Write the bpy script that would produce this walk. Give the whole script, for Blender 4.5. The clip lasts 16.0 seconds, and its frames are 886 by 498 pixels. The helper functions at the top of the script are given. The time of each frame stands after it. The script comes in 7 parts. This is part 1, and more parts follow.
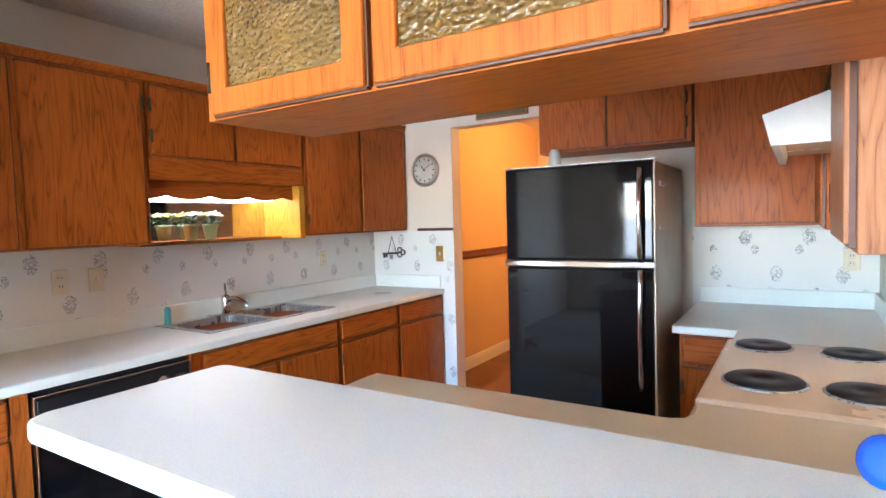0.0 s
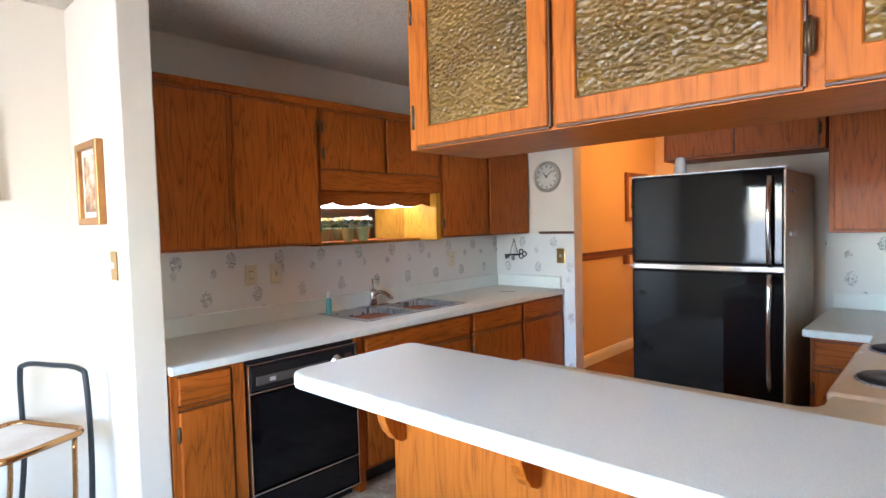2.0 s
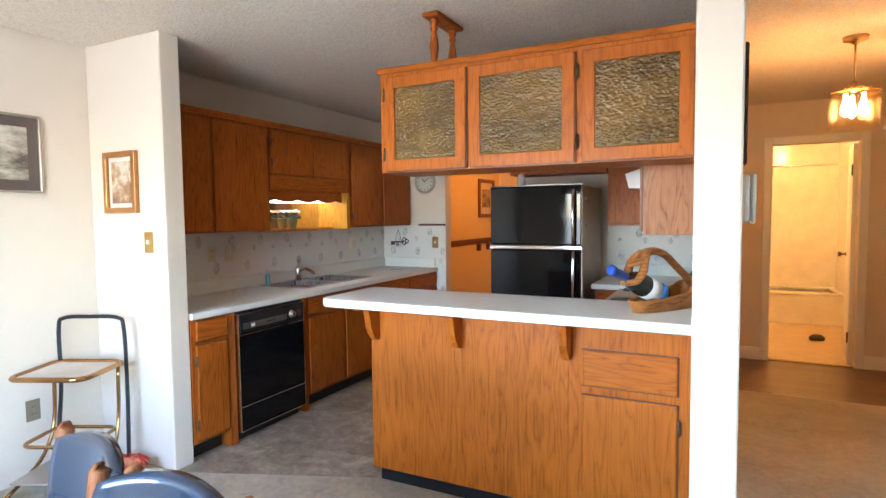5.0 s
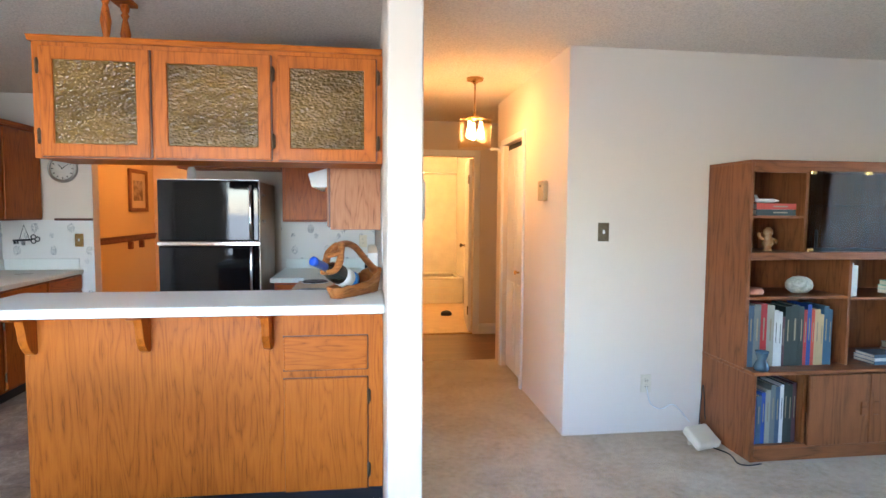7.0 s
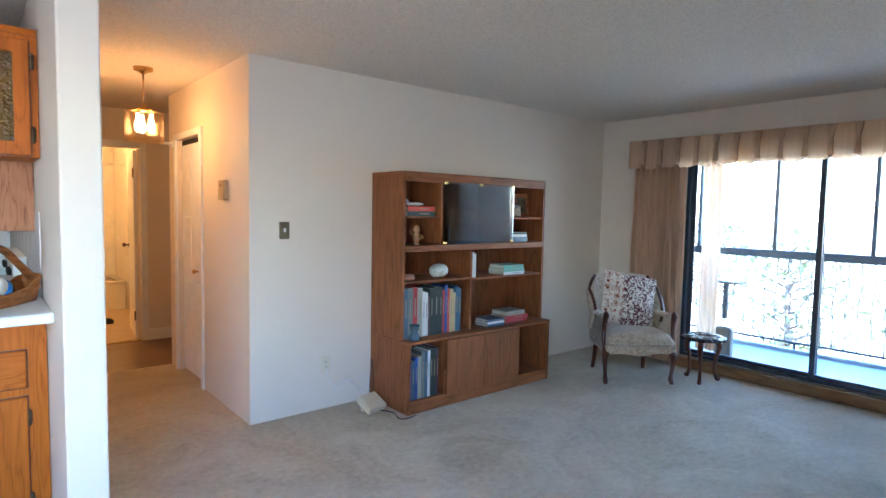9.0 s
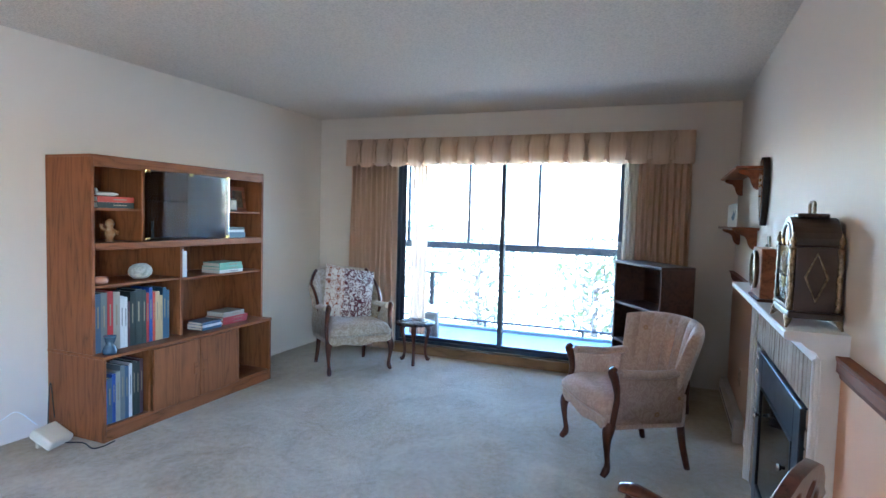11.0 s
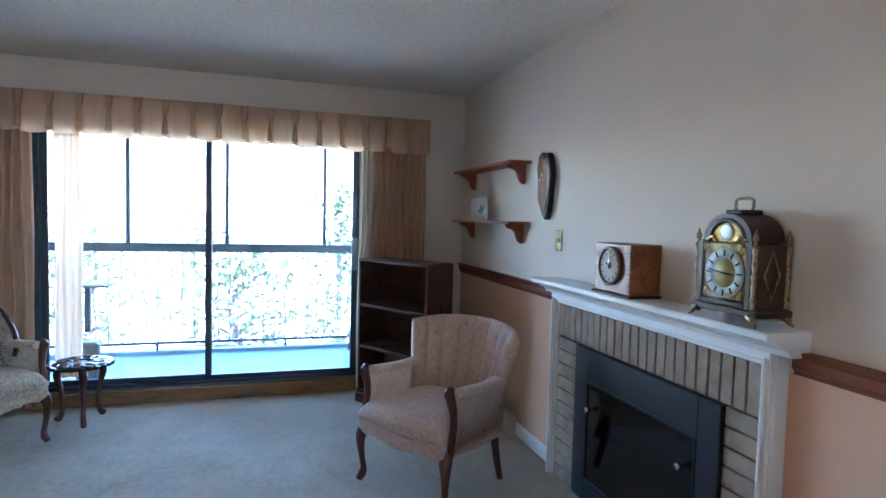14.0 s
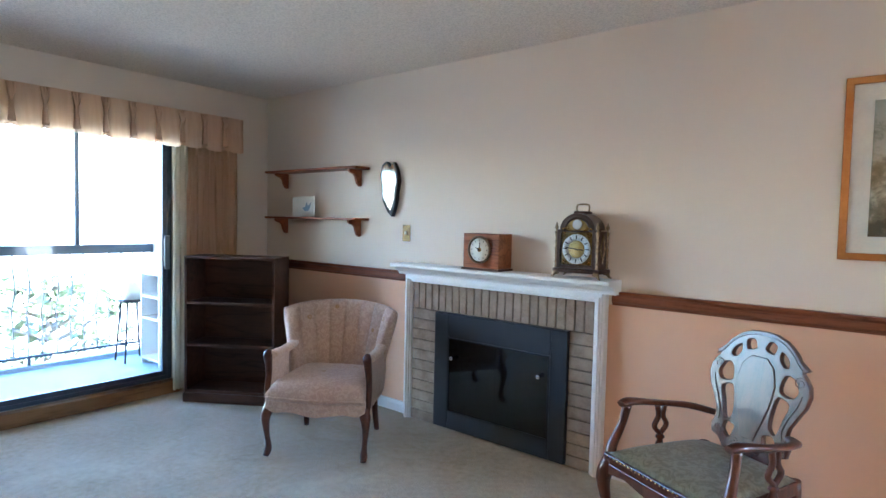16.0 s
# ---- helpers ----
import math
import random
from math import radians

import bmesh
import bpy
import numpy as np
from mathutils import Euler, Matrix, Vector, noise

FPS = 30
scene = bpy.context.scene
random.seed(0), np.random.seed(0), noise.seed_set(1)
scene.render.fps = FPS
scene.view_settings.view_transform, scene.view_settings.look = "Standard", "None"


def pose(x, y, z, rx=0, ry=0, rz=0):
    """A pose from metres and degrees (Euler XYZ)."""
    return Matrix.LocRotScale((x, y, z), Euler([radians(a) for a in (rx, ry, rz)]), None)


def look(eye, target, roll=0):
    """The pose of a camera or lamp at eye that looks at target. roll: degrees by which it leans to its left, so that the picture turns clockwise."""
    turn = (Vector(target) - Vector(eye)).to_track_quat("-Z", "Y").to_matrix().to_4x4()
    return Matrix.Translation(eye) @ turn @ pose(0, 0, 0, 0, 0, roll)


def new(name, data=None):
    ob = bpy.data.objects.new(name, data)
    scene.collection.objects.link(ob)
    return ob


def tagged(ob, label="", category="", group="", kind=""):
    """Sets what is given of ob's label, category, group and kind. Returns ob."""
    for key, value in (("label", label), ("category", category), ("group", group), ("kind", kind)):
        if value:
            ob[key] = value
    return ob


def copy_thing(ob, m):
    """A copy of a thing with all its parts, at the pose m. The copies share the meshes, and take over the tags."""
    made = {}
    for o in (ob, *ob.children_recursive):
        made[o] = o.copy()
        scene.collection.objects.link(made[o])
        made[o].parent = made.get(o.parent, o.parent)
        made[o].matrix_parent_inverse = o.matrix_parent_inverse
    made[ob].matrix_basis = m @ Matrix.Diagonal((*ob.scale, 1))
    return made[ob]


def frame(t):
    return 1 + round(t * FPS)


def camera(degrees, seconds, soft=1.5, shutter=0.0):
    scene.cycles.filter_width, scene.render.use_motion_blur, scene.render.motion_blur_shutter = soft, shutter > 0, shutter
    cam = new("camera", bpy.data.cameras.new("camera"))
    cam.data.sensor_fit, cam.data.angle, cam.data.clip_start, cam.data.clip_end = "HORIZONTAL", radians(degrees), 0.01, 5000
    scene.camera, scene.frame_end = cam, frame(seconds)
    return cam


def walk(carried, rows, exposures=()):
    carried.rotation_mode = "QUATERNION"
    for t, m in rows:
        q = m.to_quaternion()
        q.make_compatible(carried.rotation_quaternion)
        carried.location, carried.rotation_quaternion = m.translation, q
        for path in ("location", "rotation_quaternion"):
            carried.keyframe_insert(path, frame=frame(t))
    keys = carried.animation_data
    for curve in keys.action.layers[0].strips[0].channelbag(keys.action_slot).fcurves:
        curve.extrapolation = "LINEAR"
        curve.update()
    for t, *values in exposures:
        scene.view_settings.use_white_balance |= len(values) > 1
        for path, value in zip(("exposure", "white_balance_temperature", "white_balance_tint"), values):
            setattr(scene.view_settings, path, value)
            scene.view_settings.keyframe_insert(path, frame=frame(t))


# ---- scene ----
cam = camera(76.4, 16.0)
PATH = [
    (0, (1.126, 1.102, 1.391), (0.058, 2.79, 1.285), -1.7),
    (0.5, (1.103, 1.057, 1.384), (-0.114, 2.641, 1.283), -1.7),
    (1, (1.081, 1.035, 1.395), (-0.231, 2.541, 1.292), -1.6),
    (1.5, (1.061, 0.947, 1.425), (-0.286, 2.422, 1.326), -1.3),
    (2, (1.177, 0.748, 1.417), (-0.175, 2.219, 1.324), -1.5),
    (2.5, (1.398, 0.475, 1.424), (0.043, 1.944, 1.329), -1.4),
    (3, (1.596, 0.194, 1.456), (0.256, 1.676, 1.361), -1.4),
    (5.5, (1.549, -0.623, 1.408), (0.882, 1.258, 1.282), -0.4),
    (6, (1.454, -0.672, 1.411), (1.078, 1.288, 1.279), -0.2),
    (6.5, (1.393, -0.708, 1.416), (1.329, 1.286, 1.277), 0.1),
    (7, (1.407, -0.756, 1.412), (1.671, 1.222, 1.278), 0.4),
    (7.5, (1.373, -0.806, 1.422), (1.958, 1.102, 1.286), 0.7),
    (8, (1.346, -0.824, 1.413), (2.197, 0.981, 1.28), 0.9),
    (8.5, (1.308, -0.911, 1.417), (2.387, 0.768, 1.287), 1.0),
    (9, (1.248, -1.011, 1.443), (2.528, 0.519, 1.307), 1.1),
    (9.5, (1.149, -1.05, 1.405), (2.651, 0.266, 1.288), 1.0),
    (10, (1.099, -1.043, 1.412), (2.778, 0.038, 1.299), 1.3),
    (12.5, (1.81, -0.621, 1.374), (3.773, -0.255, 1.266), 1.5),
    (13, (1.949, -0.418, 1.369), (3.94, -0.266, 1.266), 1.6),
    (13.5, (1.957, -0.179, 1.388), (3.943, -0.383, 1.274), 1.4),
    (14, (1.958, 0.066, 1.393), (3.868, -0.517, 1.284), 1.5),
    (14.5, (2.035, 0.435, 1.372), (3.777, -0.543, 1.281), 1.7),
    (15, (2.09, 0.81, 1.369), (3.676, -0.403, 1.276), 1.8),
    (15.5, (2.096, 1.135, 1.342), (3.541, -0.246, 1.26), 1.6),
    (16, (2.096, 1.457, 1.372), (3.348, -0.1, 1.275), 1.3),
]
walk(cam, [(t, look(eye, target, roll)) for t, eye, target, roll in PATH],
     [(t, e, k, 14) for t, e, k in ((0, 5.82, 5500), (1, 5.68, 5500), (2, 5.35, 5550), (3, 5.0, 5600), (5.5, 4.98, 5850), (7, 5.03, 5500), (8, 4.93, 5400), (9, 4.62, 5250), (9.5, 4.42, 5200), (10, 4.57, 5050), (12.5, 5.1, 5000), (13, 5.03, 4950), (14, 4.58, 4900), (15, 4.56, 5000), (16, 5.05, 5300))])

# ---- light ----
world = bpy.data.worlds.new("sky")
scene.world = world
world.use_nodes = True
wn = world.node_tree
sky = wn.nodes.new("ShaderNodeTexSky")
sky.sky_type, sky.sun_disc = "NISHITA", False
sky.sun_elevation, sky.sun_rotation = radians(48), radians(250)
sky.air_density, sky.dust_density, sky.ozone_density = 1.4, 0.1, 6.0
wn.links.new(sky.outputs["Color"], wn.nodes["Background"].inputs["Color"])
wn.nodes["Background"].inputs["Strength"].default_value = 0.15


def lamp(name, kind, m, power, color, size=0.1, size_y=0.0):
    data = bpy.data.lights.new(name, kind)
    data.energy, data.color = power, color
    if kind == "SUN":
        data.angle = radians(size)
    elif kind == "AREA":
        data.shape, data.size, data.size_y = "RECTANGLE", size, size_y
    else:
        data.shadow_soft_size = size
    ob = new(name, data)
    ob.matrix_world = m
    return ob


lamp("sun", "SUN", look((-20, 6, 24), (0, 0, 0)), 4.0, (1.0, 0.95, 0.88), 0.6)
# daylight of the dining window, standing in its opening
lamp("dining_window_daylight", "AREA", look((-0.05, -1.57, 1.35), (-0.05, 0, 1.25)), 1.35, (0.90, 0.96, 1.0), 1.8, 1.3)
WARM = (1.0, 0.38, 0.07)
lamp("pendant_bulb", "POINT", pose(2.21, 3.50, 2.02), 0.21, WARM, 0.05)
lamp("bath_bulb", "POINT", pose(2.30, 7.05, 2.22), 1.9, (1.0, 0.47, 0.10), 0.06)
lamp("foyer_bulb", "POINT", pose(-0.35, 6.1, 2.2), 1.25, (1.0, 0.44, 0.10), 0.08)


# ---- materials ----
class Nodes:
    """A short hand for building node materials."""

    def __init__(self, name):
        self.mat = bpy.data.materials.new(name)
        self.mat.use_nodes = True
        self.t = self.mat.node_tree
        self.p = self.t.nodes["Principled BSDF"]

    def put(self, socket, value):
        if isinstance(value, bpy.types.NodeSocket):
            self.t.links.new(value, socket)
        elif isinstance(value, tuple) and len(value) == 3 and len(socket.default_value) == 4:
            socket.default_value = (*value, 1)
        else:
            socket.default_value = value

    def coords(self, stretch=(1, 1, 1), vary=True):
        tc = self.t.nodes.new("ShaderNodeTexCoord")
        out = tc.outputs["Object"]
        if vary:
            info = self.t.nodes.new("ShaderNodeObjectInfo")
            add = self.t.nodes.new("ShaderNodeVectorMath")
            add.operation = "MULTIPLY_ADD"
            self.t.links.new(info.outputs["Random"], add.inputs[0])
            add.inputs[1].default_value = (7.1, 5.3, 9.7)
            self.t.links.new(out, add.inputs[2])
            out = add.outputs[0]
        mp = self.t.nodes.new("ShaderNodeMapping")
        mp.inputs["Scale"].default_value = stretch
        self.t.links.new(out, mp.inputs["Vector"])
        return mp.outputs[0]

    def noise(self, vec, scale, detail=4.0, rough=0.55, distort=0.0):
        n = self.t.nodes.new("ShaderNodeTexNoise")
        self.put(n.inputs["Vector"], vec)
        n.inputs["Scale"].default_value, n.inputs["Detail"].default_value = scale, detail
        n.inputs["Roughness"].default_value, n.inputs["Distortion"].default_value = rough, distort
        return n.outputs["Fac"]

    def voronoi(self, vec, scale, feature="F1", out="Distance", random_=1.0):
        n = self.t.nodes.new("ShaderNodeTexVoronoi")
        n.feature = feature
        self.put(n.inputs["Vector"], vec)
        n.inputs["Scale"].default_value, n.inputs["Randomness"].default_value = scale, random_
        return n.outputs[out]

    def math(self, op, a, b=0.0, clamp=False):
        n = self.t.nodes.new("ShaderNodeMath")
        n.operation, n.use_clamp = op, clamp
        self.put(n.inputs[0], a), self.put(n.inputs[1], b)
        return n.outputs[0]

    def split(self, vec):
        n = self.t.nodes.new("ShaderNodeSeparateXYZ")
        self.put(n.inputs[0], vec)
        return n.outputs

    def join(self, x, y, z):
        n = self.t.nodes.new("ShaderNodeCombineXYZ")
        self.put(n.inputs[0], x), self.put(n.inputs[1], y), self.put(n.inputs[2], z)
        return n.outputs[0]

    def ramp(self, fac, *stops):
        n = self.t.nodes.new("ShaderNodeValToRGB")
        while len(n.color_ramp.elements) < len(stops):
            n.color_ramp.elements.new(0.5)
        for e, (at, col) in zip(n.color_ramp.elements, stops):
            e.position, e.color = at, (*col, 1)
        self.put(n.inputs[0], fac)
        return n.outputs[0]

    def mix(self, fac, a, b, blend="MIX"):
        n = self.t.nodes.new("ShaderNodeMix")
        n.data_type, n.blend_type = "RGBA", blend
        self.put(n.inputs[0], fac), self.put(n.inputs[6], a), self.put(n.inputs[7], b)
        return n.outputs[2]

    def bump(self, height, strength=0.3, distance=0.01):
        n = self.t.nodes.new("ShaderNodeBump")
        n.inputs["Strength"].default_value, n.inputs["Distance"].default_value = strength, distance
        self.put(n.inputs["Height"], height)
        self.t.links.new(n.outputs[0], self.p.inputs["Normal"])

    def done(self, color, rough=0.5, metal=0.0, spec=0.5, coat=0.0, trans=0.0, sheen=0.0):
        i = self.p.inputs
        self.put(i["Base Color"], color), self.put(i["Roughness"], rough)
        i["Metallic"].default_value, i["Specular IOR Level"].default_value = metal, spec
        i["Coat Weight"].default_value, i["Transmission Weight"].default_value = coat, trans
        i["Sheen Weight"].default_value = sheen
        return self.mat


def plain(name, c1, c2=None, scale=6.0, rough=0.5, metal=0.0, bump=0.08, bscale=90.0, coat=0.0, spec=0.5, stretch=(1, 1, 1), sheen=0.0):
    """A surface in two near colours, mottled at two scales, with a fine relief."""
    n = Nodes(name)
    c2 = c2 or tuple(v * 0.86 for v in c1)
    v = n.coords(stretch)
    big, fine = n.noise(v, scale, 5), n.noise(v, bscale, 3)
    col = n.ramp(n.math("ADD", n.math("MULTIPLY", big, 0.75), n.math("MULTIPLY", fine, 0.25)), (0.35, c1), (0.65, c2))
    if bump:
        n.bump(fine, bump, 0.004)
    r = n.math("ADD", n.math("MULTIPLY", big, 0.16), rough - 0.08, True)
    return n.done(col, r, metal, spec, coat, 0.0, sheen)


def wood(name, dark, light, axis="z", rough=0.42, rings=9.0, coat=0.02, spread=1.0, figure=0.34):
    """Sawn timber or veneer: cathedral rings and fine pores along one axis."""
    n = Nodes(name)
    a = {"x": 0, "y": 1, "z": 2}[axis]
    s1, s2 = [7.5 * spread] * 3, [230.0] * 3
    s1[a], s2[a] = 0.9 * spread, 9.0
    low = n.noise(n.coords(tuple(s1)), 1.0, 3, 0.5, 0.3)
    ring = n.math("PINGPONG", n.math("MULTIPLY", low, rings * 3.2), 1.0)
    ring = n.math("POWER", ring, 0.6)
    pore = n.noise(n.coords(tuple(s2)), 1.0, 3, 0.65)
    streak = n.ramp(pore, (0.34, (0, 0, 0)), (0.52, (1, 1, 1)))
    blotch = n.noise(n.coords(), 2.4, 3)
    f = n.math("ADD", n.math("MULTIPLY", ring, 0.30), n.math("ADD", n.math("MULTIPLY", streak, 0.20), n.math("MULTIPLY", blotch, 0.50)))
    mid = tuple((p + q) / 2 for p, q in zip(dark, light))
    col = n.ramp(f, (0.18, tuple(c * 0.72 for c in dark)), (0.50, mid), (0.84, light))
    line = n.math("MULTIPLY", n.ramp(ring, (0.12, (1, 1, 1)), (0.42, (0, 0, 0))), n.ramp(pore, (0.40, (1, 1, 1)), (0.62, (0.15, 0.15, 0.15))))
    col = n.mix(n.math("MULTIPLY", line, figure), col, tuple(c * 0.42 for c in dark))
    n.bump(n.math("ADD", pore, n.math("MULTIPLY", ring, 0.4)), 0.12, 0.003)
    return n.done(col, n.math("ADD", n.math("MULTIPLY", pore, 0.2), rough - 0.06), 0, 0.20, coat)


OAK_D, OAK_L = (0.20, 0.040, 0.003), (0.45, 0.112, 0.010)
oak_v, oak_h = wood("oak_upright", OAK_D, OAK_L, "z"), wood("oak_level", OAK_D, OAK_L, "x")
oak_edge = plain("oak_dark_edge", (0.10, 0.028, 0.008), rough=0.45)
honey_v, honey_h = wood("honey_oak_upright", (0.27, 0.058, 0.003), (0.47, 0.125, 0.008), "z", figure=0.2), wood("honey_oak_level", (0.27, 0.058, 0.003), (0.47, 0.125, 0.008), "x", figure=0.2)
teak = wood("teak_veneer", (0.13, 0.041, 0.012), (0.27, 0.094, 0.031), "z", rings=5)
teak_h = wood("teak_veneer_level", (0.13, 0.041, 0.012), (0.27, 0.094, 0.031), "x", rings=5)
walnut = wood("dark_walnut", (0.030, 0.014, 0.010), (0.085, 0.040, 0.026), "x", rings=4)
mahogany = wood("polished_mahogany", (0.036, 0.011, 0.006), (0.105, 0.030, 0.014), "z", rough=0.30, rings=4, coat=0.5)
rail_wood = wood("chair_rail_wood", (0.10, 0.030, 0.014), (0.22, 0.070, 0.030), "x", rings=4)
cherry = wood("cherry_shelf_wood", (0.16, 0.050, 0.020), (0.30, 0.10, 0.040), "x", rings=4)
clock_wood = wood("clock_case_veneer", (0.13, 0.038, 0.016), (0.33, 0.12, 0.05), "x", rough=0.3, rings=5, coat=0.4)
basket_wood = wood("carved_basket_wood", (0.20, 0.062, 0.014), (0.42, 0.165, 0.042), "x", rough=0.5, rings=8)


def paint(name, color, bump=0.25):
    n = Nodes(name)
    v = n.coords(vary=False)
    roll, soil = n.noise(v, 260, 3), n.noise(v, 1.3, 4)
    n.bump(roll, bump, 0.002)
    return n.done(n.mix(n.math("MULTIPLY", soil, 0.22), color, tuple(c * 0.8 for c in color)), 0.62, 0, 0.3)


white_wall = paint("white_wall_paint", (0.73, 0.632, 0.520))
trim_white = plain("white_trim_paint", (0.80, 0.79, 0.77), (0.75, 0.745, 0.73), rough=0.36, bump=0.03)
peach_wall = paint("peach_wall_paint", (0.72, 0.43, 0.27))
# ochre: the foyer's warm lamplight is put into this wall colour
lamplit_wall = paint("lamplit_wall_paint", (0.72, 0.50, 0.24))


def popcorn():
    n = Nodes("popcorn_ceiling")
    v = n.coords(vary=False)
    lump = n.voronoi(v, 70)
    n.bump(n.math("SUBTRACT", n.noise(v, 120, 4), lump), 0.4, 0.006)
    return n.done(n.ramp(n.noise(v, 90, 4), (0.3, (0.60, 0.525, 0.440)), (0.6, (0.76, 0.675, 0.575))), 0.9, 0, 0.1)


def carpet():
    n = Nodes("beige_carpet")
    v = n.coords(vary=False)
    tuft, mid, big = n.noise(v, 300, 3), n.noise(v, 26, 6, 0.7), n.noise(v, 1.5, 6, 0.66, 1.2)
    worn = n.noise(v, 0.55, 3, 0.5, 0.6)
    f = n.math("ADD", n.math("MULTIPLY", tuft, 0.26), n.math("ADD", n.math("MULTIPLY", mid, 0.34), n.math("MULTIPLY", big, 0.40)))
    n.bump(n.math("ADD", tuft, n.math("MULTIPLY", mid, 2.4)), 0.9, 0.014)
    col = n.ramp(f, (0.36, (0.40, 0.29, 0.165)), (0.48, (0.61, 0.485, 0.315)), (0.60, (0.75, 0.635, 0.455)))
    col = n.mix(n.ramp(worn, (0.50, (0, 0, 0)), (0.66, (0.45, 0.45, 0.45))), col, (0.33, 0.24, 0.14))
    return n.done(col, 0.95, 0, 0.1, 0, 0, 0.25)


def vinyl():
    """Sheet vinyl in a pattern of worn stone."""
    n = Nodes("stone_pattern_vinyl")
    v = n.coords(vary=False)
    warp, fine = n.noise(v, 4.5, 6, 0.68, 1.6), n.noise(v, 34, 5, 0.7, 0.8)
    x, y, z = n.split(v)
    side = n.math("FLOOR", n.math("DIVIDE", y, 0.305))
    slab = n.noise(n.join(n.math("FLOOR", n.math("ADD", n.math("DIVIDE", x, 0.305), n.math("MULTIPLY", side, 0.5))), side, 0.0), 3.7, 0)
    tone = n.math("ADD", n.math("MULTIPLY", warp, 0.52), n.math("ADD", n.math("MULTIPLY", slab, 0.24), n.math("MULTIPLY", fine, 0.24)))
    col = n.ramp(tone, (0.36, (0.16, 0.118, 0.075)), (0.5, (0.34, 0.27, 0.185)), (0.62, (0.56, 0.47, 0.35)))
    n.bump(fine, 0.15, 0.002)
    return n.done(col, n.math("ADD", n.math("MULTIPLY", warp, 0.2), 0.28), 0, 0.4)


def wallpaper():
    """Off-white paper printed with small grey sprigs, in staggered rows."""
    n = Nodes("sprig_wallpaper")
    v = n.coords(vary=False)
    x, y, z = n.split(v)
    along = n.math("ADD", x, y)
    ink = None
    # two prints: a tall spray and, between, a low scatter of blossoms
    for pitch, rise, shift, lean, tall in ((0.30, 0.20, 0.5, 1.0, 0.050), (0.21, 0.23, 0.37, 1.3, 0.030)):
        row = n.math("ADD", n.math("DIVIDE", z, rise), lean * 0.31)
        base = n.math("FLOOR", row)
        col_ = n.math("ADD", n.math("DIVIDE", along, pitch), n.math("MULTIPLY", base, shift))
        du = n.math("MULTIPLY", n.math("SUBTRACT", n.math("FRACT", col_), 0.5), pitch)
        dz = n.math("MULTIPLY", n.math("SUBTRACT", n.math("SUBTRACT", row, base), 0.5), rise)
        oval = n.math("ADD", n.math("POWER", n.math("DIVIDE", n.math("ABSOLUTE", du), tall * 0.72), 2.0), n.math("POWER", n.math("DIVIDE", n.math("ABSOLUTE", dz), tall), 2.0))
        soft = n.math("SUBTRACT", 1.25, oval, True)
        petals = n.math("LESS_THAN", n.voronoi(v, 95), 0.40)
        stem = n.math("LESS_THAN", n.math("ABSOLUTE", n.math("SUBTRACT", n.noise(v, 42, 2, 0.5, 1.5), 0.5)), 0.035)
        spray = n.math("MULTIPLY", n.math("MAXIMUM", n.math("MULTIPLY", petals, 0.9), stem), n.math("GREATER_THAN", n.math("MULTIPLY", soft, n.noise(v, 46, 2)), 0.24))
        spray = n.math("MULTIPLY", spray, n.noise(v, 17, 2), True)
        ink = spray if ink is None else n.math("MAXIMUM", ink, spray)
    col = n.mix(n.math("MULTIPLY", ink, 1.35, True), n.mix(n.noise(v, 2.0, 3), (0.76, 0.735, 0.69), (0.70, 0.675, 0.63)), (0.20, 0.22, 0.23))
    return n.done(col, 0.55, 0, 0.35)


def laminate(name, c):
    n = Nodes(name)
    v = n.coords(vary=False)
    col = n.ramp(n.noise(v, 330, 2), (0.42, tuple(k * 0.93 for k in c)), (0.55, c))
    return n.done(col, n.math("ADD", n.math("MULTIPLY", n.noise(v, 9, 3), 0.15), 0.30), 0, 0.45)


def planks():
    n = Nodes("brown_plank_floor")
    v = n.coords((1, 1, 1), False)
    x, y, z = n.split(v)
    row = n.math("FLOOR", n.math("DIVIDE", y, 0.12))
    tone = n.noise(n.join(n.math("MULTIPLY", x, 1.2), n.math("MULTIPLY", row, 3.7), 0.0), 1.0, 1)
    grain = n.noise(n.coords((5, 90, 5), False), 1.0, 4)
    gap = n.math("LESS_THAN", n.math("FRACT", n.math("DIVIDE", y, 0.12)), 0.03)
    col = n.ramp(n.math("ADD", n.math("MULTIPLY", tone, 0.6), n.math("MULTIPLY", grain, 0.4)), (0.3, (0.085, 0.035, 0.016)), (0.7, (0.20, 0.09, 0.04)))
    return n.done(n.mix(gap, col, (0.03, 0.012, 0.006)), 0.36, 0, 0.5)


def damask(name, ground, figure, scale, accent=None, cover=0.5):
    """A woven cloth with a tone-on-tone figure and, where given, small woven flowers."""
    n = Nodes(name)
    v = n.coords(vary=False)
    fig = n.noise(v, scale, 4, 0.6, 2.2)
    weave = n.noise(v, 500, 2)
    col = n.mix(n.ramp(fig, (cover - 0.05, (0, 0, 0)), (cover + 0.05, (1, 1, 1))), ground, figure)
    if accent:
        d = n.voronoi(v, 8.0)
        ring = n.math("MULTIPLY", n.math("LESS_THAN", d, 0.12), n.math("GREATER_THAN", d, 0.055))
        col = n.mix(n.math("MULTIPLY", ring, 0.75), col, accent)
    n.bump(n.math("ADD", weave, fig), 0.25, 0.003)
    return n.done(col, 0.72, 0, 0.3, 0, 0, 0.3)


